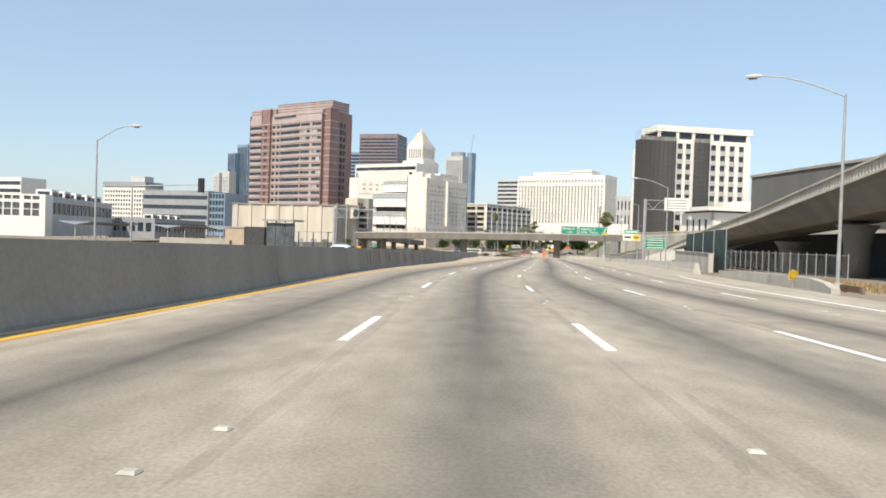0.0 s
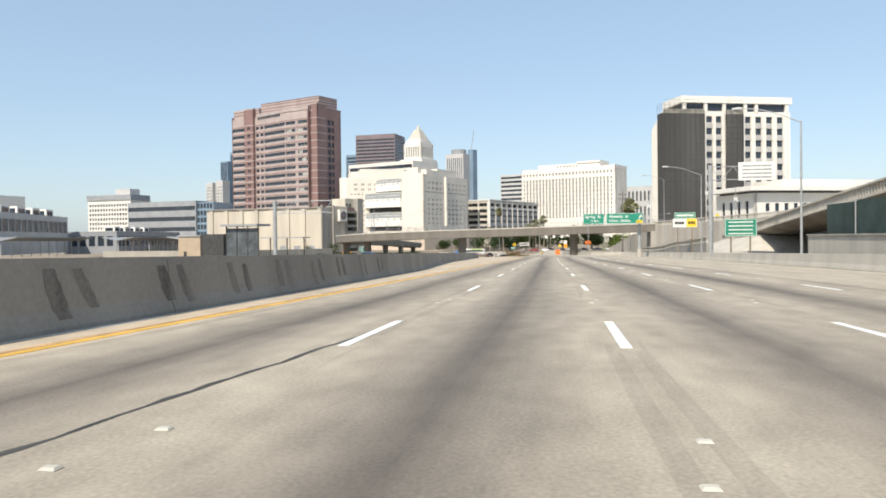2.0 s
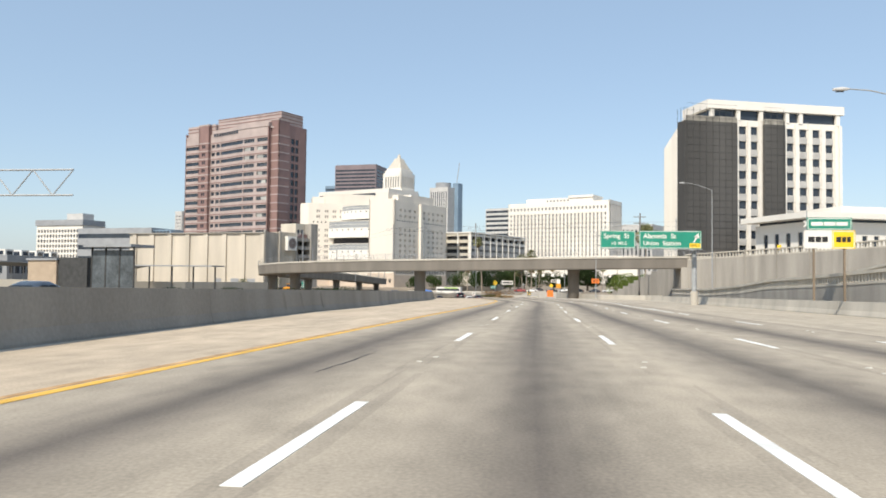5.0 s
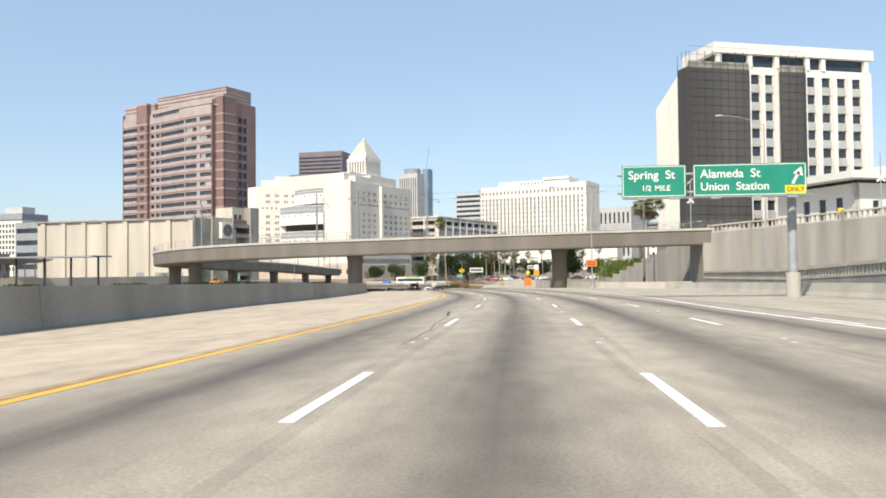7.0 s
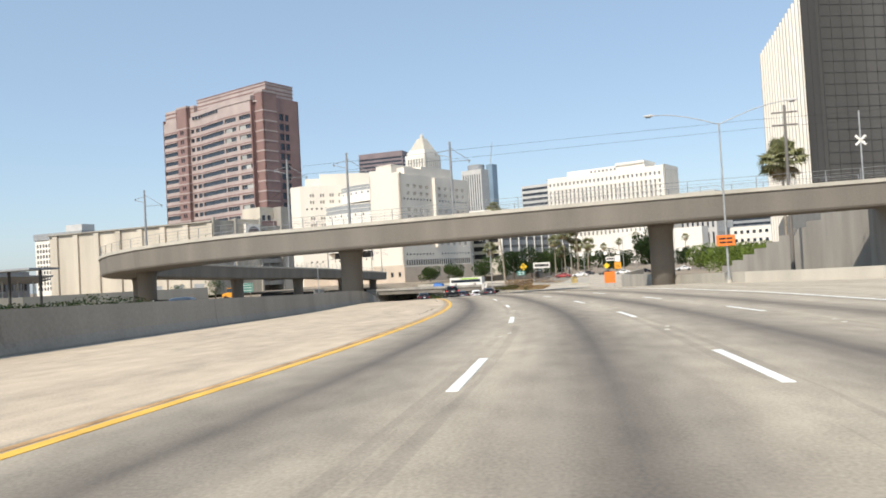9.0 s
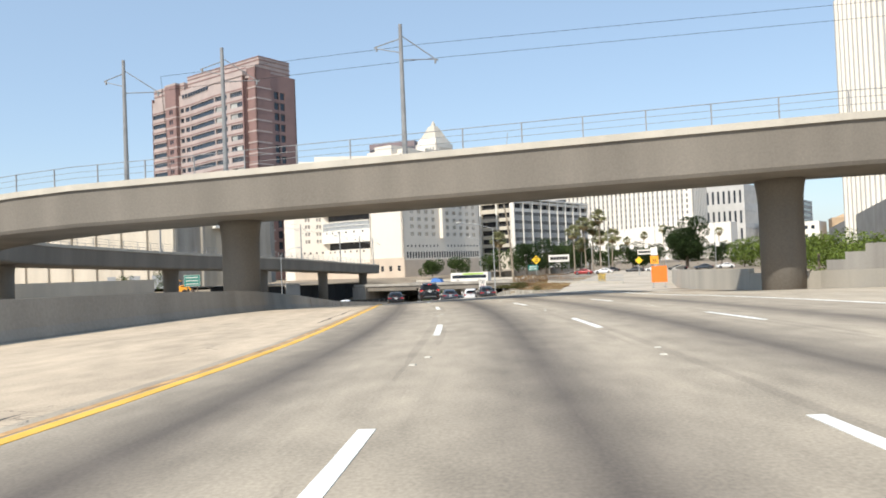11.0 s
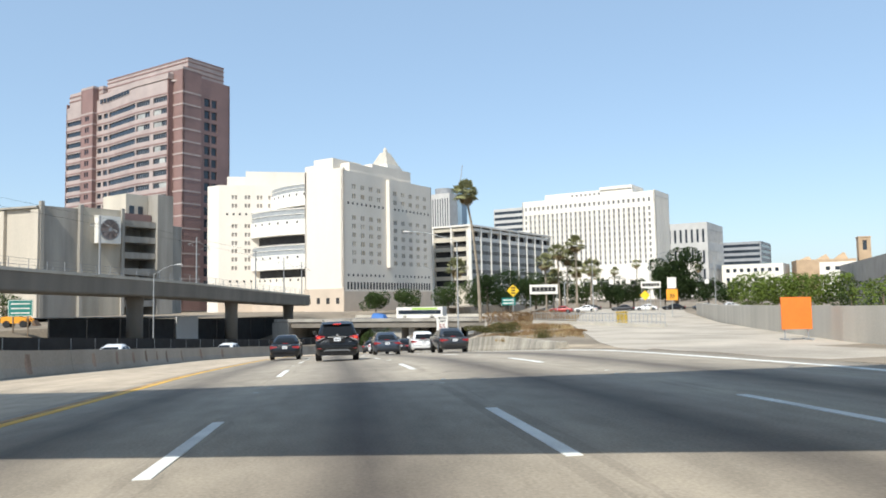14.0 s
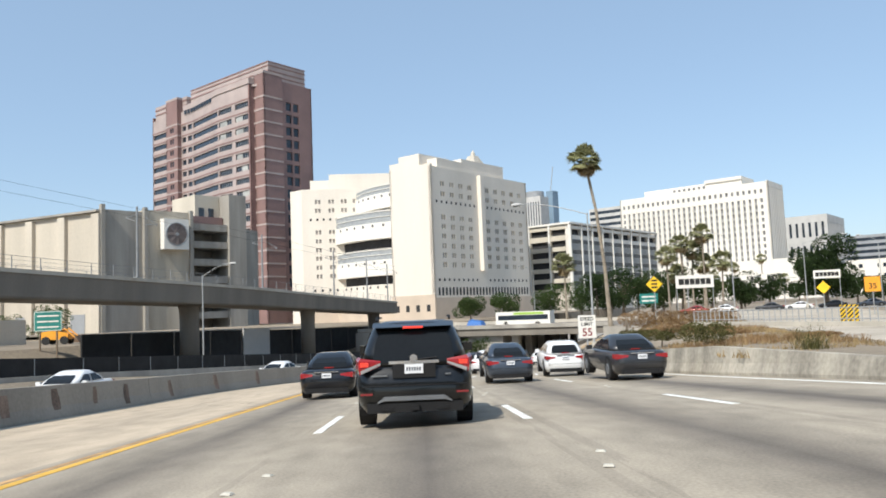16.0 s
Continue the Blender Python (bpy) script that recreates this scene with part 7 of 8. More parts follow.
    for x in (0.5, 7, 14, 20.5, 27):
        part("post", MB().box(x, x + 0.3, 0, 0.3, 0, 6.1), M['grey_dark'], sh2)
    # yard wall
    poly_barrier("yard_wall", [(-140, 262, -4.8), (-112, 285, -5.2), (-100, 305, -5.4), (-99, 340, -5.6), (-98, 366, -5.8)], 2.2, "low beige yard wall by the viaduct", M['beige'], 0.4, "wall")

M['glass_dim'] = mat('dim_station_glass', (0.10, 0.115, 0.125), 0.2, var=0.3, scale=0.3, fine=2)
M['tan_pale'] = mat('tan_render', (0.42, 0.33, 0.24), 0.85, var=0.1, scale=0.5, fine=6)
bus_plaza()


def traffic_signal():
    th = thing("traffic_signal", pose(-52, 92, -2.0), "traffic signal with dark heads on a long mast arm", "traffic signal")
    part("pole", MB().tube([(0, 0, 0), (0, 0, 8.3)], [0.14, 0.1], 8), M['steel'], th)
    part("arm", MB().tube([(0, 0, 8.1), (9.2, 0, 8.5)], [0.09, 0.05], 8), M['steel'], th)
    h = part("signal_head", MB().box(9.0, 9.7, -0.25, 0.15, 7.5, 9.3), M['black'], th)
    for k in range(3):
        part("lens", MB().tube([(9.35, -0.26, 7.85 + 0.55 * k), (9.35, -0.32, 7.85 + 0.55 * k)], 0.17, 12), M['dark'], h)

traffic_signal()


def fence_left():
    """Posts and dark screening beside the far carriageway."""
    th = thing("screen_fence", pose(0, 0, 0), "dark mesh fence on pale posts along the opposite carriageway", "fence")
    pts = [rp(y, left_base(y) - 21.5) for y in np.arange(268, 430, 4)]
    for k, p in enumerate(pts):
        z = land_left(p.y) - 0.1
        part("post", MB().tube([(p.x, p.y, z - 0.5), (p.x, p.y, z + 1.35)], 0.05, 6), M['steel'], th)
    secs = [[(p.x - 0.02, p.y, land_left(p.y) - 0.3), (p.x + 0.02, p.y, land_left(p.y) - 0.3), (p.x + 0.02, p.y, land_left(p.y) + 1.3), (p.x - 0.02, p.y, land_left(p.y) + 1.3)] for p in pts]
    part("screen", MB().loft(secs), M['screen'], th, "black mesh screen")
    dk = thing("hoarding", pose(0, 0, 0), "black hoarding under the viaduct", "fence")
    for k in range(11):
        y = 352 + 8.2 * k
        ta, tb = (float(np.interp(q, [352, 400, 440], [-5.6, -6.6, -7.2])) for q in (y, y + 7.9))
        part("panel", MB().loft([[(-77.3, q, -13.5), (-77.1, q, -13.5), (-77.1, q, t), (-77.3, q, t)] for q, t in ((y, ta), (y + 7.9, tb))]), M['screen'], dk)
        if k == 4:
            part("pale_panel", MB().loft([[(-77.0, q, t - 4.2), (-76.8, q, t - 4.2), (-76.8, q, t + 0.3), (-77.0, q, t + 0.3)] for q, t in ((y, ta), (y + 7.9, tb))]), M['grey_pale'], dk)



M['screen'] = mat('black_mesh', (0.02, 0.02, 0.021), 0.85, var=0.3, scale=0.8, fine=8)
fence_left()


def street_bridge():
    """The street that crosses over the freeway's cut, with a bus on it."""
    th = thing("street_bridge", pose(-47, 414, 0, 0, 0, -12), "grey concrete street bridge over the freeway's cut", "bridge")
    # The deck's shade is put into its darker concrete.
    part("deck", MB().box(-26, 52, 0, 38, -9.2, -8.0), M['concrete_shaded'], th)
    part("parapet", MB().box(-26, 23, -0.3, -0.004, -8.0, -7.35), M['concrete'], th)
    part("parapet", MB().box(-26, 23, 38.004, 38.3, -8.6, -7.3), M['concrete_pale'], th)
    part("pier", MB().box(-3.5, 3.2, 1, 37, -16, -9.2), M['concrete'], th)
    for y in (1.5, 8, 14.5, 21, 27.5, 34):
        part("column", MB().box(4.6, 5.9, y, y + 1.3, -16, -9.2), M['concrete'], th)
    part("abutment", MB().box(-26, -22, -1, 39, -16, -8.1), M['concrete'], th)
    part("abutment", MB().box(21.5, 52, -1, 39, -16, -8.1), M['concrete'], th)
    bus = thing("bus", pose(-46.6, 423.5, -8.0, 0, 0, -12), "white and green city bus on the street bridge", "bus")
    part("body", MB().box(0, 10.6, 0, 2.55, 0.4, 2.75), M['white'], bus)
    part("window_band", MB().box(0.5, 10.2, -0.03, 2.58, 1.25, 2.1), M['glass'], bus)
    part("stripe", MB().box(3.6, 9.4, -0.04, -0.01, 2.2, 2.6), M['buslime'], bus)
    for x in (2.0, 8.2):
        for y in (0.0, 2.3):
            part("wheel", MB().tube([(x, y, 0.5), (x, y + 0.26, 0.5)], 0.5, 16), M['black'], bus)
    tent = thing("blue_tarp", pose(-51.3, 418.5, -8.0, 0, 0, -12), "blue tarpaulin shelter on the street bridge", "tarpaulin")
    part("tarp", MB().loft([[(0, 0, 0), (3.4, 0, 0), (3.4, 2.5, 0), (0, 2.5, 0)], [(0.4, 0.6, 1.5), (2.8, 0.5, 1.2), (2.9, 1.9, 1.3), (0.5, 2, 1.7)]]), M['bluetarp'], tent)
    # far end of the cut
    cut = thing("cut_wall", pose(0, 0, 0), "grey concrete wall of the freeway cut", "wall", kind="structure")
    part("wall", MB().loft([[tuple(rp(y, 12.6, -0.5)), tuple(rp(y, 13.2, -0.5)), tuple(Vector((rp(y, 14.0).x, rp(y, 14.0).y, land_z(y)))), tuple(Vector((rp(y, 13.4).x, rp(y, 13.4).y, land_z(y))))] for y in range(398, 640, 20)]), M['concrete'], cut)

M['buslime'] = mat('lime_paint', (0.35, 0.55, 0.08), 0.4, var=0.05)
M['bluetarp'] = mat('blue_tarp', (0.03, 0.14, 0.42), 0.6, var=0.15, scale=2, fine=10)
street_bridge()


def far_signals():
    for x, y in ((-10, 470), (14, 490)):
        th = thing("signal_gantry", pose(x, y, -6.4), "thin signal mast with white signs", "traffic signal")
        part("pole", MB().tube([(0, 0, 0), (0, 0, 7)], 0.14, 8), M['steel'], th)
        part("arm", MB().tube([(0, 0, 6.7), (18, 0, 6.9)], [0.1, 0.06], 6), M['steel'], th)
        for k in range(4):
            part("sign", MB().box(3 + 4.4 * k, 4.2 + 4.4 * k, -0.1, -0.05, 6.1, 7.4), M['white'], th)
            part("signal_head", MB().box(5.2 + 4.4 * k, 5.6 + 4.4 * k, -0.3, 0, 5.7, 6.9), M['black'], th)
    fence = thing("street_railing", pose(0, 0, 0), "steel railing on a pale kerb beside the exit road", "railing")
    a, b = Vector((-15.2, 351.5, -6.9)), Vector((-3.6, 329.0, -6.75))
    n = 40
    for k in range(n + 1):
        p = a.lerp(b, k / n)
        part("post", MB().box(p.x - 0.03, p.x + 0.03, p.y - 0.03, p.y + 0.03, p.z - 0.4, p.z + 1.35), M['steel'], fence)
    for z in (0.62, 1.3):
        part("rail", MB().tube([a + Vector((0, 0, z)), b + Vector((0, 0, z))], 0.035, 6), M['steel'], fence)
    o = Vector((0.18, 0.1, 0))
    part("kerb", MB().loft([[q - o - Vector((0, 0, 0.4)), q + o - Vector((0, 0, 0.4)), q + o + Vector((0, 0, 0.45)), q - o + Vector((0, 0, 0.45))] for q in (a, b)]), M['concrete_pale'], fence)
    for x, y, h in ((-46, 470, 11), (24, 445, 12), (-5, 420, 12)):
        street_lamp(x, y, -6.4, h, (180,), "thin far street lamp with one arm", 3.0)

far_signals()


M['pole_grey'] = mat('weathered_pole', (0.19, 0.175, 0.16), 0.9, var=0.2, scale=2, fine=12, streak=True)


def rail_crossing():
    """Crossing sign, utility pole and clutter on the street terrace."""
    c = thing("crossing_sign", pose(26.9, 280.8, 2.9), "white railway crossing crossbuck on a post", "road sign")
    part("post", MB().tube([(0, 0, 0), (0, 0, 9.6)], 0.09, 8), M['steel'], c)
    for a in (45, -45):
        part("blade", MB().box(-0.75, 0.75, -0.09, -0.06, -0.13, 0.13, pose(0, 0, 6.3) @ pose(0, 0, 0, 0, a)), M['white'], c)
    copy_thing(c, pose(46, 255, 3.3))
    u = thing("utility_pole", pose(18.7, 279.4, -5.6), "wooden utility pole with cross-arms", "pole")
    part("pole", MB().tube([(0, 0, -0.3), (0.2, 0, 19.2)], [0.24, 0.15], 8), M['pole_grey'], u)
    for z in (18.3, 16.9):
        part("cross_arm", MB().box(-1.2, 1.5, -0.08, 0.08, z, z + 0.16), M['pole_grey'], u)
    b = thing("beacon_sign", pose(42, 258, 3.3), "yellow warning beacon on a pole", "road sign")
    part("post", MB().tube([(0, 0, 0), (0, 0, 2.6)], 0.05, 8), M['steel'], b)
    part("panel", MB().box(-0.4, 0.4, -0.05, 0.0, 1.6, 2.5), M['signyel'], b)

rail_crossing()

# ---- vehicles ----
M['car_black'] = mat('black_car_paint', (0.004, 0.0045, 0.005), 0.4, 0.0, var=0.1, scale=2, fine=20, coat=0.9)
M['car_navy'] = mat('dark_car_paint', (0.006, 0.007, 0.010), 0.4, 0.0, var=0.1, scale=2, fine=20, coat=0.9)
M['car_blue'] = mat('blue_grey_car_paint', (0.055, 0.07, 0.095), 0.4, 0.5, var=0.08, scale=2, fine=20, coat=0.8)
M['car_grey'] = mat('dark_grey_car_paint', (0.042, 0.043, 0.047), 0.4, 0.5, var=0.08, scale=2, fine=20, coat=0.8)
M['car_white'] = mat('white_car_paint', (0.72, 0.72, 0.72), 0.35, 0.0, var=0.03, scale=2, fine=20, coat=0.7)
M['car_red'] = mat('red_car_paint', (0.30, 0.02, 0.02), 0.3, 0.1, var=0.05, scale=2, fine=20, coat=0.8)
M['car_glass'] = mat('tinted_glass', (0.012, 0.014, 0.016), 0.05, var=0.1)
M['tail'] = mat('red_lens', (0.28, 0.012, 0.014), 0.2, var=0.1, coat=0.6)
M['tail_on'] = mat('lit_red_lens', (0.85, 0.05, 0.03), 0.3, var=0.02, emit=0.4)
M['clear_lens'] = mat('clear_lens', (0.3, 0.29, 0.29), 0.15, var=0.05, coat=0.5)
M['chrome'] = mat('chrome', (0.75, 0.76, 0.78), 0.15, 0.95, var=0.05)
M['plastic'] = mat('black_plastic', (0.02, 0.02, 0.021), 0.6, var=0.15, fine=30)
M['silver'] = mat('silver_trim', (0.24, 0.25, 0.26), 0.4, 0.6, var=0.08)
for key in ('car_black', 'car_navy', 'car_glass', 'plastic'):
    M[key].node_tree.nodes["Principled BSDF"].inputs["Specular IOR Level"].default_value = 0.18
M['plate'] = mat('licence_plate', (0.75, 0.76, 0.78), 0.4, var=0.04)


def ring(z, y0, y1, hw, rad, n=5, front=1.0):
    """A rounded rectangle: y0 is the rear, y1 the nose."""
    pts = []
    rad = min(rad, hw * 0.95, (y1 - y0) * 0.45)
    for cx, cy, a0 in ((hw - rad, y0 + rad, -90), (hw - rad, y1 - rad, 0), (-hw + rad, y1 - rad, 90), (-hw + rad, y0 + rad, 180)):
        for k in range(n + 1):
            a = radians(a0 + 90 * k / n)
            pts.append((cx + rad * math.cos(a), cy + rad * math.sin(a), z))
    return pts


def car(name, x, y, z, rz, paint, label, L=4.85, W=1.84, H=1.46, suv=False, lit=True, hatch=False, category="car"):
    """A parked-still car; its tail points along -y, its origin lies under the tail's middle."""
    th = thing(name, pose(x, y, z, 0, 0, rz), label, category)
    hw = W / 2
    belt = H * (0.58 if suv else 0.64)
    wr = 0.37 if suv else 0.33
    g = 0.24 if suv else 0.19
    # lower body
    if suv:
        prof = [(g, 0.16, L - 0.25, hw - 0.10), (g + 0.16, 0.03, L - 0.06, hw - 0.02), (0.62, 0.0, L, hw), (0.86, 0.07, L - 0.06, hw), (belt - 0.04, 0.12, L - 0.5, hw - 0.02), (belt, 0.16, L - 0.75, hw - 0.05)]
    else:
        prof = [(g, 0.16, L - 0.25, hw - 0.10), (g + 0.14, 0.03, L - 0.05, hw - 0.03), (0.55, 0.0, L, hw), (0.74, 0.04, L - 0.1, hw), (belt - 0.07, 0.08, L - 0.5, hw - 0.03), (belt, 0.16, L - 1.1, hw - 0.08)]
    body = part("body", MB().loft([ring(zz, a, b, w, 0.34) for zz, a, b, w in prof]), M[paint], th, "", True)
    bevel(body, 0.02)
    # cabin
    if suv:
        cp = [(belt - 0.02, 0.14, L - 1.35, hw - 0.06), (belt + 0.28, 0.26, L - 1.75, hw - 0.13), (H - 0.16, 0.42, L - 2.25, hw - 0.24), (H - 0.04, 0.52, L - 2.55, hw - 0.32), (H, 0.75, L - 2.8, hw - 0.45)]
    else:
        cp = [(belt - 0.02, 0.72, L - 1.2, hw - 0.09), (belt + 0.2, 1.0, L - 1.6, hw - 0.17), (H - 0.13, 1.42, L - 2.1, hw - 0.28), (H - 0.03, 1.62, L - 2.35, hw - 0.36), (H, 1.85, L - 2.6, hw - 0.48)]
    if hatch:
        cp = [(belt - 0.02, 0.1, L - 1.1, hw - 0.08), (belt + 0.2, 0.24, L - 1.5, hw - 0.15), (H - 0.13, 0.52, L - 2.0, hw - 0.26), (H - 0.03, 0.66, L - 2.3, hw - 0.34), (H, 0.9, L - 2.6, hw - 0.46)]
    part("cabin", MB().loft([ring(zz, a, b, w, 0.3) for zz, a, b, w in cp]), M[paint], th, "", True)

    def at(zz):
        return [float(np.interp(zz, [c[0] for c in cp], [c[k] for c in cp])) for k in (1, 2, 3)]
    z0, z1 = belt + 0.05, H - 0.17
    ya = at(z0)[0]
    e = 0.022
    inn = 0.14
    # rear window and windscreen
    levels = [z0 + (z1 - z0) * k / 4 for k in range(5)]

    def glass_sheet(rows, flip=False):
        mb = MB()
        for (a0, b0), (a1, b1) in zip(rows[:-1], rows[1:]):
            mb.quad(*((b0, a0, a1, b1) if flip else (a0, b0, b1, a1)))
        return mb
    rear, wind = [], []
    for zz in levels:
        yy, ff, ww = at(zz)
        q = (zz - z0) / (z1 - z0)
        half = ww - inn - 0.07 * (1 - q) - (0.05 if zz == levels[-1] else 0)
        rear.append(((-half, yy - e, zz), (half, yy - e, zz)))
        wind.append(((half, ff + e, zz), (-half, ff + e, zz)))
    part("rear_window", glass_sheet(rear), M['car_glass'], th)
    part("windscreen", glass_sheet(wind), M['car_glass'], th)
    nwin = 3 if suv else 2
    for sg in (1, -1):
        for k in range(nwin):
            q0, q1 = k / nwin + 0.03, (k + 1) / nwin - 0.03
            rows = []
            for zz in levels:
                yy, ff, ww = at(zz)
                lo, span = yy + 0.3, ff - yy - 0.55
                rows.append(((sg * (ww + e), lo + span * q0, zz), (sg * (ww + e), lo + span * q1, zz)))
            part("side_window", glass_sheet(rows, sg < 0), M['car_glass'], th)
    # wheels
    for wx in (hw - 0.1, -hw + 0.1):
        for wy in (0.95 if suv else 1.0, L - 0.92):
            s = 1 if wx > 0 else -1
            wh = part("wheel", MB().tube([(wx - 0.11 * s, wy, wr), (wx - 0.08 * s, wy, wr), (wx + 0.09 * s, wy, wr), (wx + 0.115 * s, wy, wr)], [wr - 0.03, wr, wr, wr - 0.03], 22), M['black'], th, "black rubber tyre")
            part("rim", MB().tube([(wx + 0.10 * s, wy, wr), (wx + 0.13 * s, wy, wr)], [wr * 0.62, wr * 0.52], 16), M['silver'], wh)
            part("wheel_arch", MB().tube([(wx - 0.16 * s, wy, wr + 0.03), (wx + 0.105 * s, wy, wr + 0.03)], wr + 0.075, 22), M['plastic'], th)
    # tail
    tl = M['tail_on'] if lit else M['tail']
    if suv:
        for s in (1, -1):
            lamp = part("tail_light", MB().loft([[(s * (hw - 0.02), 0.32, 0.93), (s * (hw + 0.012), 0.3, 1.0), (s * (hw + 0.012), 0.3, 1.14), (s * (hw - 0.03), 0.34, 1.19)], [(s * (hw - 0.07), 0.03, 0.9), (s * (hw - 0.05), 0.03, 1.0), (s * (hw - 0.05), 0.045, 1.12), (s * (hw - 0.09), 0.08, 1.17)], [(s * (hw - 0.42), 0.085, 1.03), (s * (hw - 0.42), 0.08, 1.06), (s * (hw - 0.42), 0.08, 1.1), (s * (hw - 0.42), 0.09, 1.12)]]), M['tail'], th)
            part("lens", MB().box(min(s * (hw - 0.22), s * (hw - 0.08)), max(s * (hw - 0.22), s * (hw - 0.08)), 0.02, 0.05, 1.03, 1.1), tl, lamp)
            part("clear_lens", MB().loft([[(s * (hw - 0.02), 0.24, 0.91), (s * (hw - 0.02), 0.24, 0.95), (s * (hw - 0.06), 0.26, 0.95), (s * (hw - 0.06), 0.26, 0.91)], [(s * (hw - 0.10), 0.005, 0.91), (s * (hw - 0.09), 0.005, 0.97), (s * (hw - 0.1), 0.06, 0.97), (s * (hw - 0.11), 0.06, 0.91)], [(s * (hw - 0.42), 0.06, 1.05), (s * (hw - 0.42), 0.06, 1.085), (s * (hw - 0.42), 0.09, 1.085), (s * (hw - 0.42), 0.09, 1.05)]]), M['clear_lens'], lamp)
            part("reflector", MB().box(min(s * (hw - 0.28), s * (hw - 0.08)), max(s * (hw - 0.28), s * (hw - 0.08)), -0.012, 0.02, 0.56, 0.59), M['red'], th)
            part("roof_rail", MB().tube([(s * (hw - 0.34), 0.75, H + 0.015), (s * (hw - 0.33), 0.9, H + 0.06), (s * (hw - 0.33), L - 2.9, H + 0.06)], 0.022, 6), M['plastic'], th)
            part("mirror", MB().box(min(s * (hw + 0.0), s * (hw + 0.2)), max(s * (hw + 0.0), s * (hw + 0.2)), L - 1.75, L - 1.6, 1.08, 1.26), M[paint], th)
            part("exhaust_trim", MB().box(min(s * (hw - 0.62), s * (hw - 0.42)), max(s * (hw - 0.62), s * (hw - 0.42)), -0.005, 0.1, 0.3, 0.36), M['plastic'], th)
        sp = part("spoiler", MB().loft([[(-hw + 0.28, 0.28, H - 0.1), (-hw + 0.28, 0.62, H - 0.02), (-hw + 0.28, 0.62, H - 0.1)], [(hw - 0.28, 0.28, H - 0.1), (hw - 0.28, 0.62, H - 0.02), (hw - 0.28, 0.62, H - 0.1)]]), M[paint], th)
        part("brake_light", MB().box(-0.17, 0.17, 0.27, 0.3, H - 0.125, H - 0.09), M['tail_on'], sp)
        part("chrome_bar", MB().box(-0.42, 0.42, 0.035, 0.075, 1.06, 1.11), M['chrome'], th)
        part("badge", MB().tube([(0, 0.06, 1.15), (0, 0.035, 1.15)], 0.065, 16), M['chrome'], th)
        part("badge", MB().box(-0.72, -0.45, 0.022, 0.04, 0.86, 0.885), M['silver'], th)
        part("badge", MB().box(0.52, 0.62, 0.022, 0.04, 0.86, 0.885), M['silver'], th)
        plate_z = 0.90
        part("plate_recess", MB().box(-0.36, 0.36, 0.012, 0.05, 0.83, 1.05), M['plastic'], th)
        part("bumper_trim", MB().loft([[(-0.62, -0.012, 0.42), (-0.62, -0.012, 0.44), (-0.62, 0.05, 0.44), (-0.62, 0.05, 0.42)], [(-0.5, -0.022, 0.46), (-0.5, -0.022, 0.53), (-0.5, 0.05, 0.53), (-0.5, 0.05, 0.46)], [(0.5, -0.022, 0.46), (0.5, -0.022, 0.53), (0.5, 0.05, 0.53), (0.5, 0.05, 0.46)], [(0.62, -0.012, 0.42), (0.62, -0.012, 0.44), (0.62, 0.05, 0.44), (0.62, 0.05, 0.42)]]), M['silver'], th, "silver strip across the rear bumper")
        part("lower_bumper", MB().box(-0.8, 0.8, 0.01, 0.3, 0.26, 0.42), M['plastic'], th)
        part("wiper", MB().tube([(0.02, ya - 0.03, z0 + 0.04), (0.4, ya - 0.01, z0 + 0.07)], 0.014, 6), M['plastic'], th)
        part("seam", MB().box(-hw + 0.1, hw - 0.1, 0.0, 0.03, 0.695, 0.71), M['plastic'], th)
        part("tow_hitch", MB().box(-0.07, 0.07, -0.05, 0.1, 0.3, 0.38), M['plastic'], th)
    else:
        zl = belt - 0.22
        for s in (1, -1):
            lamp = part("tail_light", MB().loft([[(s * (hw + 0.008), 0.34, zl), (s * (hw + 0.008), 0.34, zl + 0.14), (s * (hw - 0.05), 0.34, zl + 0.14), (s * (hw - 0.05), 0.34, zl)], [(s * (hw - 0.05), 0.05, zl - 0.02), (s * (hw - 0.06), 0.06, zl + 0.15), (s * (hw - 0.15), 0.2, zl + 0.15), (s * (hw - 0.15), 0.2, zl - 0.02)], [(s * (hw - 0.46), 0.03, zl + 0.05), (s * (hw - 0.46), 0.05, zl + 0.11), (s * (hw - 0.46), 0.2, zl + 0.11), (s * (hw - 0.46), 0.2, zl + 0.05)]]), M['tail'], th)
            if lit:
                part("lens", MB().box(min(s * (hw - 0.3), s * (hw - 0.1)), max(s * (hw - 0.3), s * (hw - 0.1)), 0.025, 0.06, zl + 0.03, zl + 0.1), M['tail_on'], lamp)
            part("mirror", MB().box(min(s * (hw - 0.02), s * (hw + 0.18)), max(s * (hw - 0.02), s * (hw + 0.18)), L - 1.8, L - 1.66, belt - 0.02, belt + 0.13), M[paint], th)
            part("exhaust", MB().tube([(s * (hw - 0.35), -0.02, 0.25), (s * (hw - 0.35), 0.2, 0.25)], 0.045, 10), M['plastic'], th)
        part("chrome_bar", MB().box(-0.4, 0.4, 0.015, 0.06, zl + 0.16, zl + 0.185), M['chrome'], th)
        part("lower_bumper", MB().box(-0.72, 0.72, 0.012, 0.3, 0.2, 0.36), M['plastic'], th)
        part("brake_light", MB().box(-0.16, 0.16, ya - 0.06, ya - 0.02, z0 - 0.02, z0 + 0.02), M['tail_on'] if lit else M['tail'], th)
        part("seam", MB().box(-hw + 0.12, hw - 0.12, 0.0, 0.03, 0.56, 0.572), M['plastic'], th)
        plate_z = zl - 0.02
    pl = part("licence_plate", MB().box(-0.155, 0.155, -0.004, 0.02, plate_z, plate_z + 0.155), M['plate'], th)
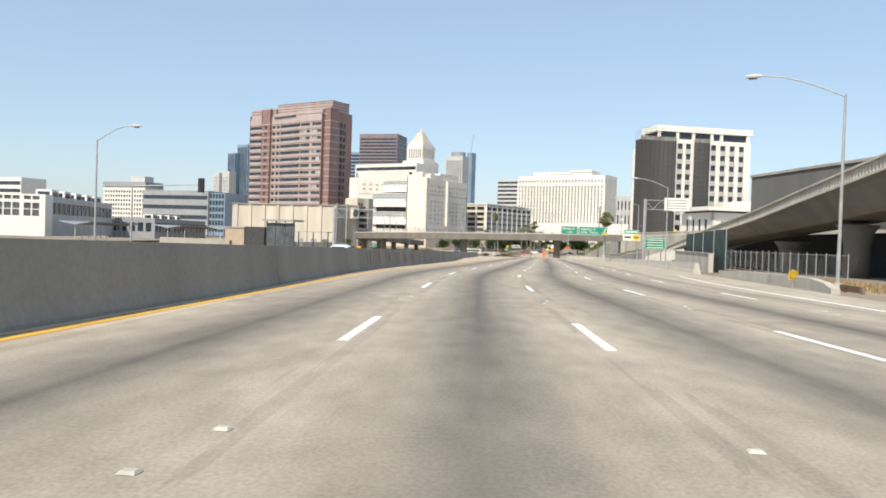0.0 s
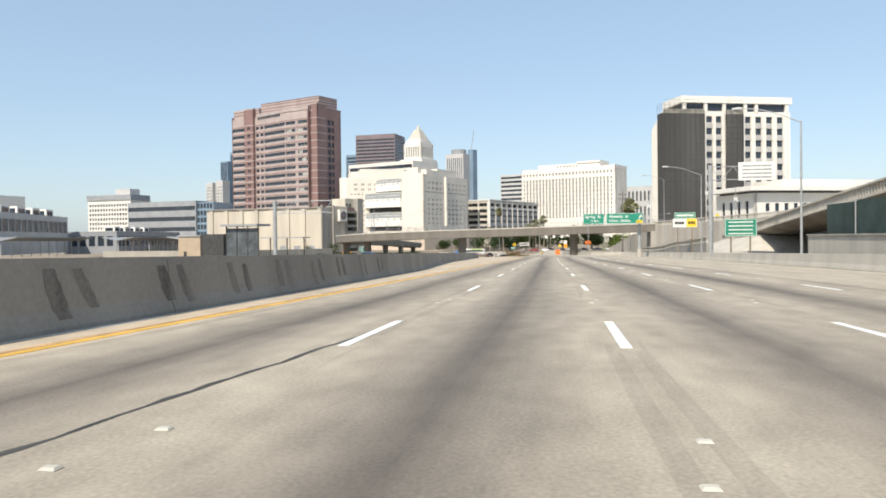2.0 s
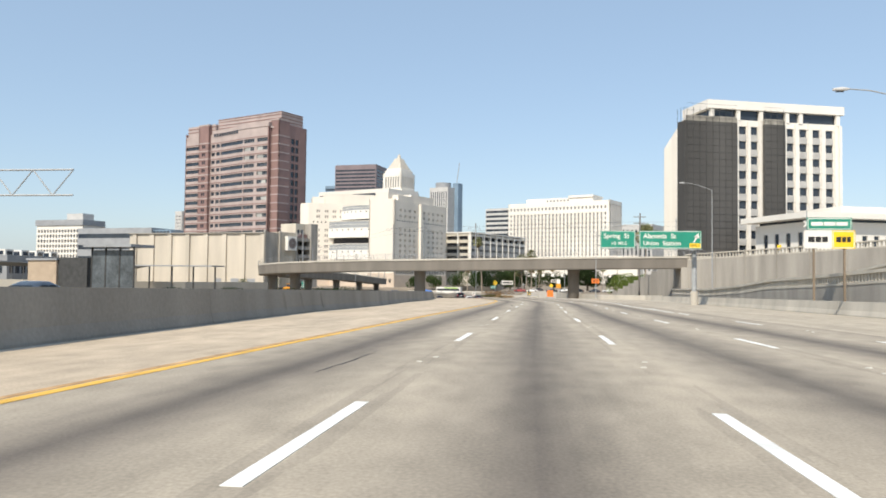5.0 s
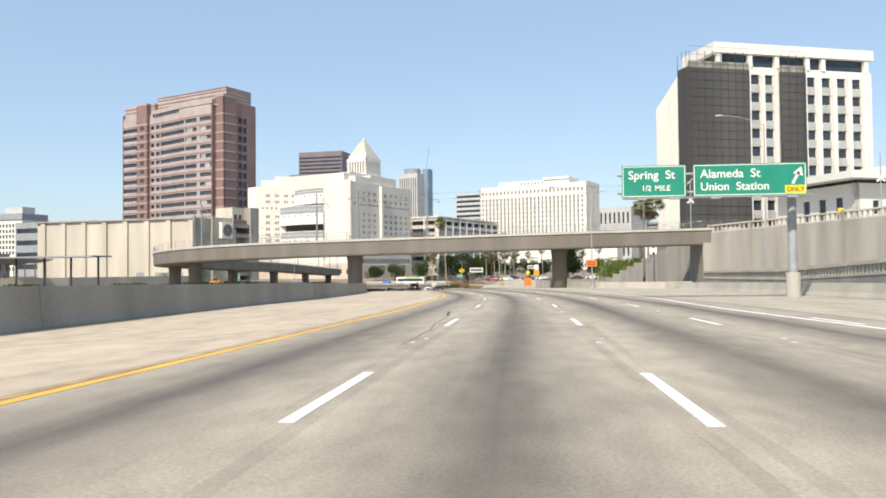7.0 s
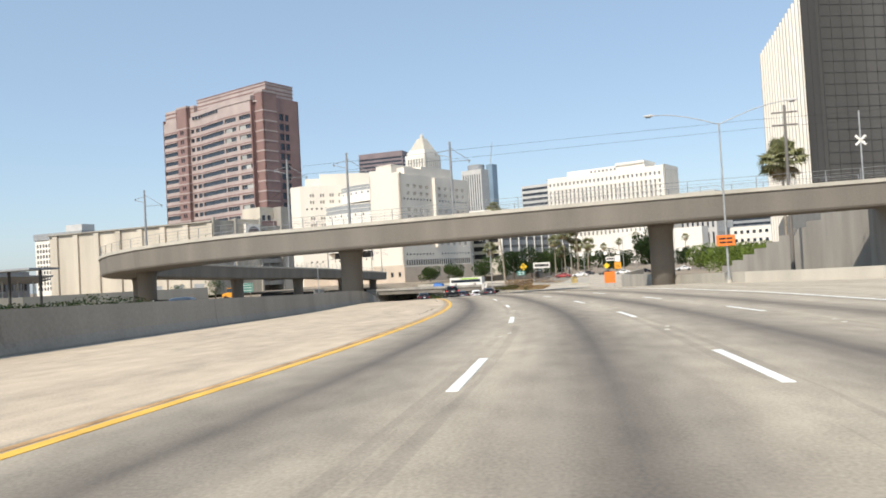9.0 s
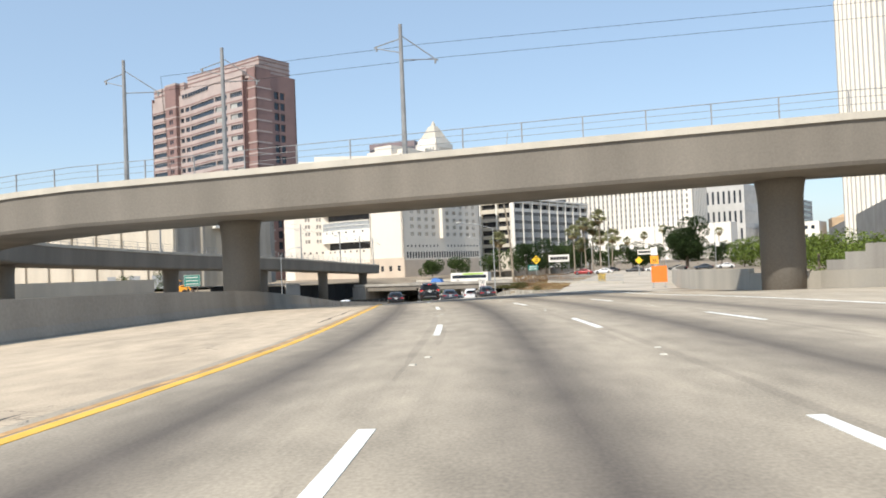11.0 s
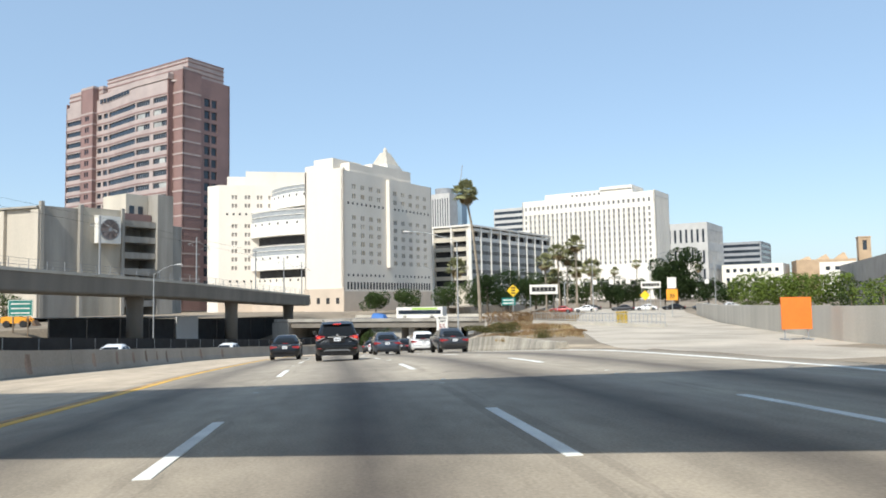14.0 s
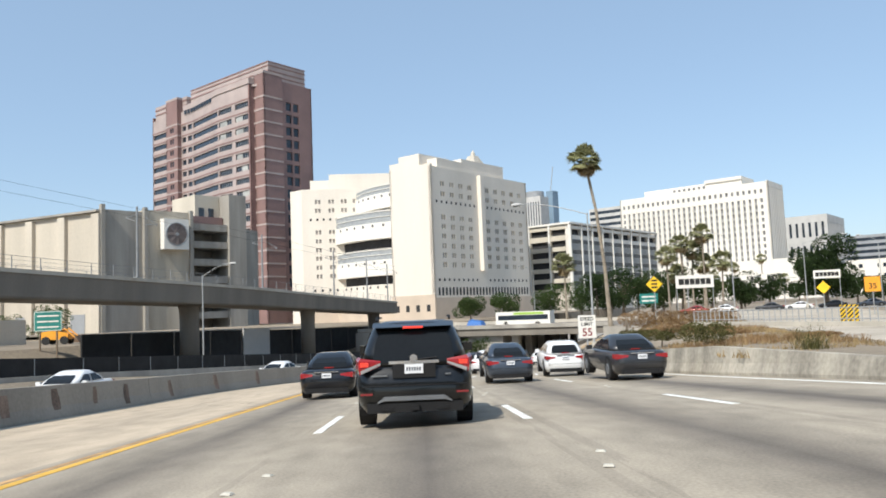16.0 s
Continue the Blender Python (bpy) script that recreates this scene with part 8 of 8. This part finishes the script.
    for k in range(6):
        part("bar", MB().box(-0.125 + 0.043 * k, -0.1 + 0.043 * k, -0.008, -0.005, plate_z + 0.045, plate_z + 0.105), M['car_blue'], pl)
    part("axle", MB().box(-hw + 0.2, hw - 0.2, 0.6, L - 0.5, wr - 0.1, g + 0.06), M['black'], th)
    return th


def on_road(y, u, turn=0.0):
    p = rp(y, u)
    s = float(np.interp(y, YS, _s))
    return p.x, p.y, p.z + 0.005, -math.degrees(math.atan(s)) + turn

x, y, z, a = on_road(295.75, 1.34)
car("suv", x, y, z, a, 'car_black', "black seven-seat SUV with lit tail lights", 5.0, 1.96, 1.77, True)
x, y, z, a = on_road(308.0, -1.76)
car("sedan", x, y, z, a, 'car_navy', "black sedan with red tail lights", 4.88, 1.85, 1.46, lit=False)
x, y, z, a = on_road(311.8, 4.86)
car("sedan", x, y, z, a, 'car_blue', "blue-grey sedan with red tail lights", 4.86, 1.83, 1.47, lit=False)
x, y, z, a = on_road(317.0, 7.8)
car("hatchback", x, y, z, a, 'car_white', "white crossover hatchback with a dark rear window", 4.5, 1.84, 1.56, hatch=True, lit=False)
x, y, z, a = on_road(307.9, 8.85, 2)
car("sedan", x, y, z, a, 'car_grey', "dark grey sedan with red tail lights", 4.86, 1.86, 1.47, lit=False)
for yy, uu, pt, lb in ((333, 3.1, 'car_white', "silver-white sedan farther down the freeway"), (345, 3.4, 'car_navy', "dark sedan farther down the freeway"), (352, -1.7, 'car_grey', "grey sedan farther down the freeway"), (368, 2.6, 'car_white', "white sedan in the freeway cut")):
    x, y, z, a = on_road(yy, uu)
    car("sedan", x, y, z, a, pt, lb, lit=False)
for yy, uu, pt, lb in ((317.5, -14.0, 'car_white', "white car on the opposite carriageway"), (337, -12.2, 'car_white', "white sedan on the opposite carriageway"), (276, -15.4, 'car_white', "white car on the opposite carriageway"), (236, -19, 'car_navy', "dark car on the opposite carriageway"), (60, -9, 'car_white', "white car on the opposite carriageway"), (140, -14, 'car_blue', "blue car on the opposite carriageway")):
    x, y, z, a = on_road(yy, left_base(yy) + 3.7 + uu if yy < 200 else uu)
    car("sedan", x, y, z, a + 180, pt, lb, lit=False)
for k, (xx, yy, pt) in enumerate(((-9, 420, 'car_red'), (-4, 424, 'car_white'), (4, 428, 'car_grey'), (9, 430, 'car_white'), (15, 432, 'car_navy'), (22, 436, 'car_blue'), (28, 440, 'car_white'), (-2, 446, 'car_grey'))):
    car("sedan", xx, yy, land_z(yy) - 0.1, 80 + 3 * k, pt, "parked car on the far street", lit=False)

# traffic cones and work vehicle by the exit
dg = thing("wheel_loader", pose(-92, 362, land_z(362) - 0.1, 0, 0, 20), "orange wheel loader parked beside the hall", "loader")
part("body", MB().loft([[(0, 0.1, 0.7), (0, 1.9, 0.7), (0, 1.9, 1.5), (0, 0.1, 1.5)], [(1.6, 0, 0.6), (1.6, 2, 0.6), (1.6, 2, 1.8), (1.6, 0, 1.8)], [(3.4, 0.1, 0.6), (3.4, 1.9, 0.6), (3.4, 1.9, 1.3), (3.4, 0.1, 1.3)]]), M['orange2'], dg)
cab = part("cab", MB().loft([[(1.1, 0.3, 1.7), (2.4, 0.3, 1.7), (2.4, 1.7, 1.7), (1.1, 1.7, 1.7)], [(1.2, 0.4, 2.7), (2.2, 0.4, 2.7), (2.2, 1.6, 2.7), (1.2, 1.6, 2.7)]]), M['glass'], dg)
part("roof", MB().box(1.05, 2.35, 0.3, 1.7, 2.7, 2.82), M['orange2'], cab)
for yy in (0.25, 1.6):
    part("lift_arm", MB().tube([(1.6, yy, 1.5), (3.0, yy, 1.9), (4.3, yy, 0.7)], 0.1, 6), M['orange2'], dg)
part("bucket", MB().loft([[(4.2, -0.1, 0.2), (4.9, -0.1, 0.15), (4.3, -0.1, 1.0)], [(4.2, 2.1, 0.2), (4.9, 2.1, 0.15), (4.3, 2.1, 1.0)]]), M['rust'], dg)
for xx in (0.8, 3.0):
    for yy in (-0.1, 1.8):
        part("wheel", MB().tube([(xx, yy, 0.5), (xx, yy + 0.3, 0.5)], 0.5, 16), M['black'], dg)
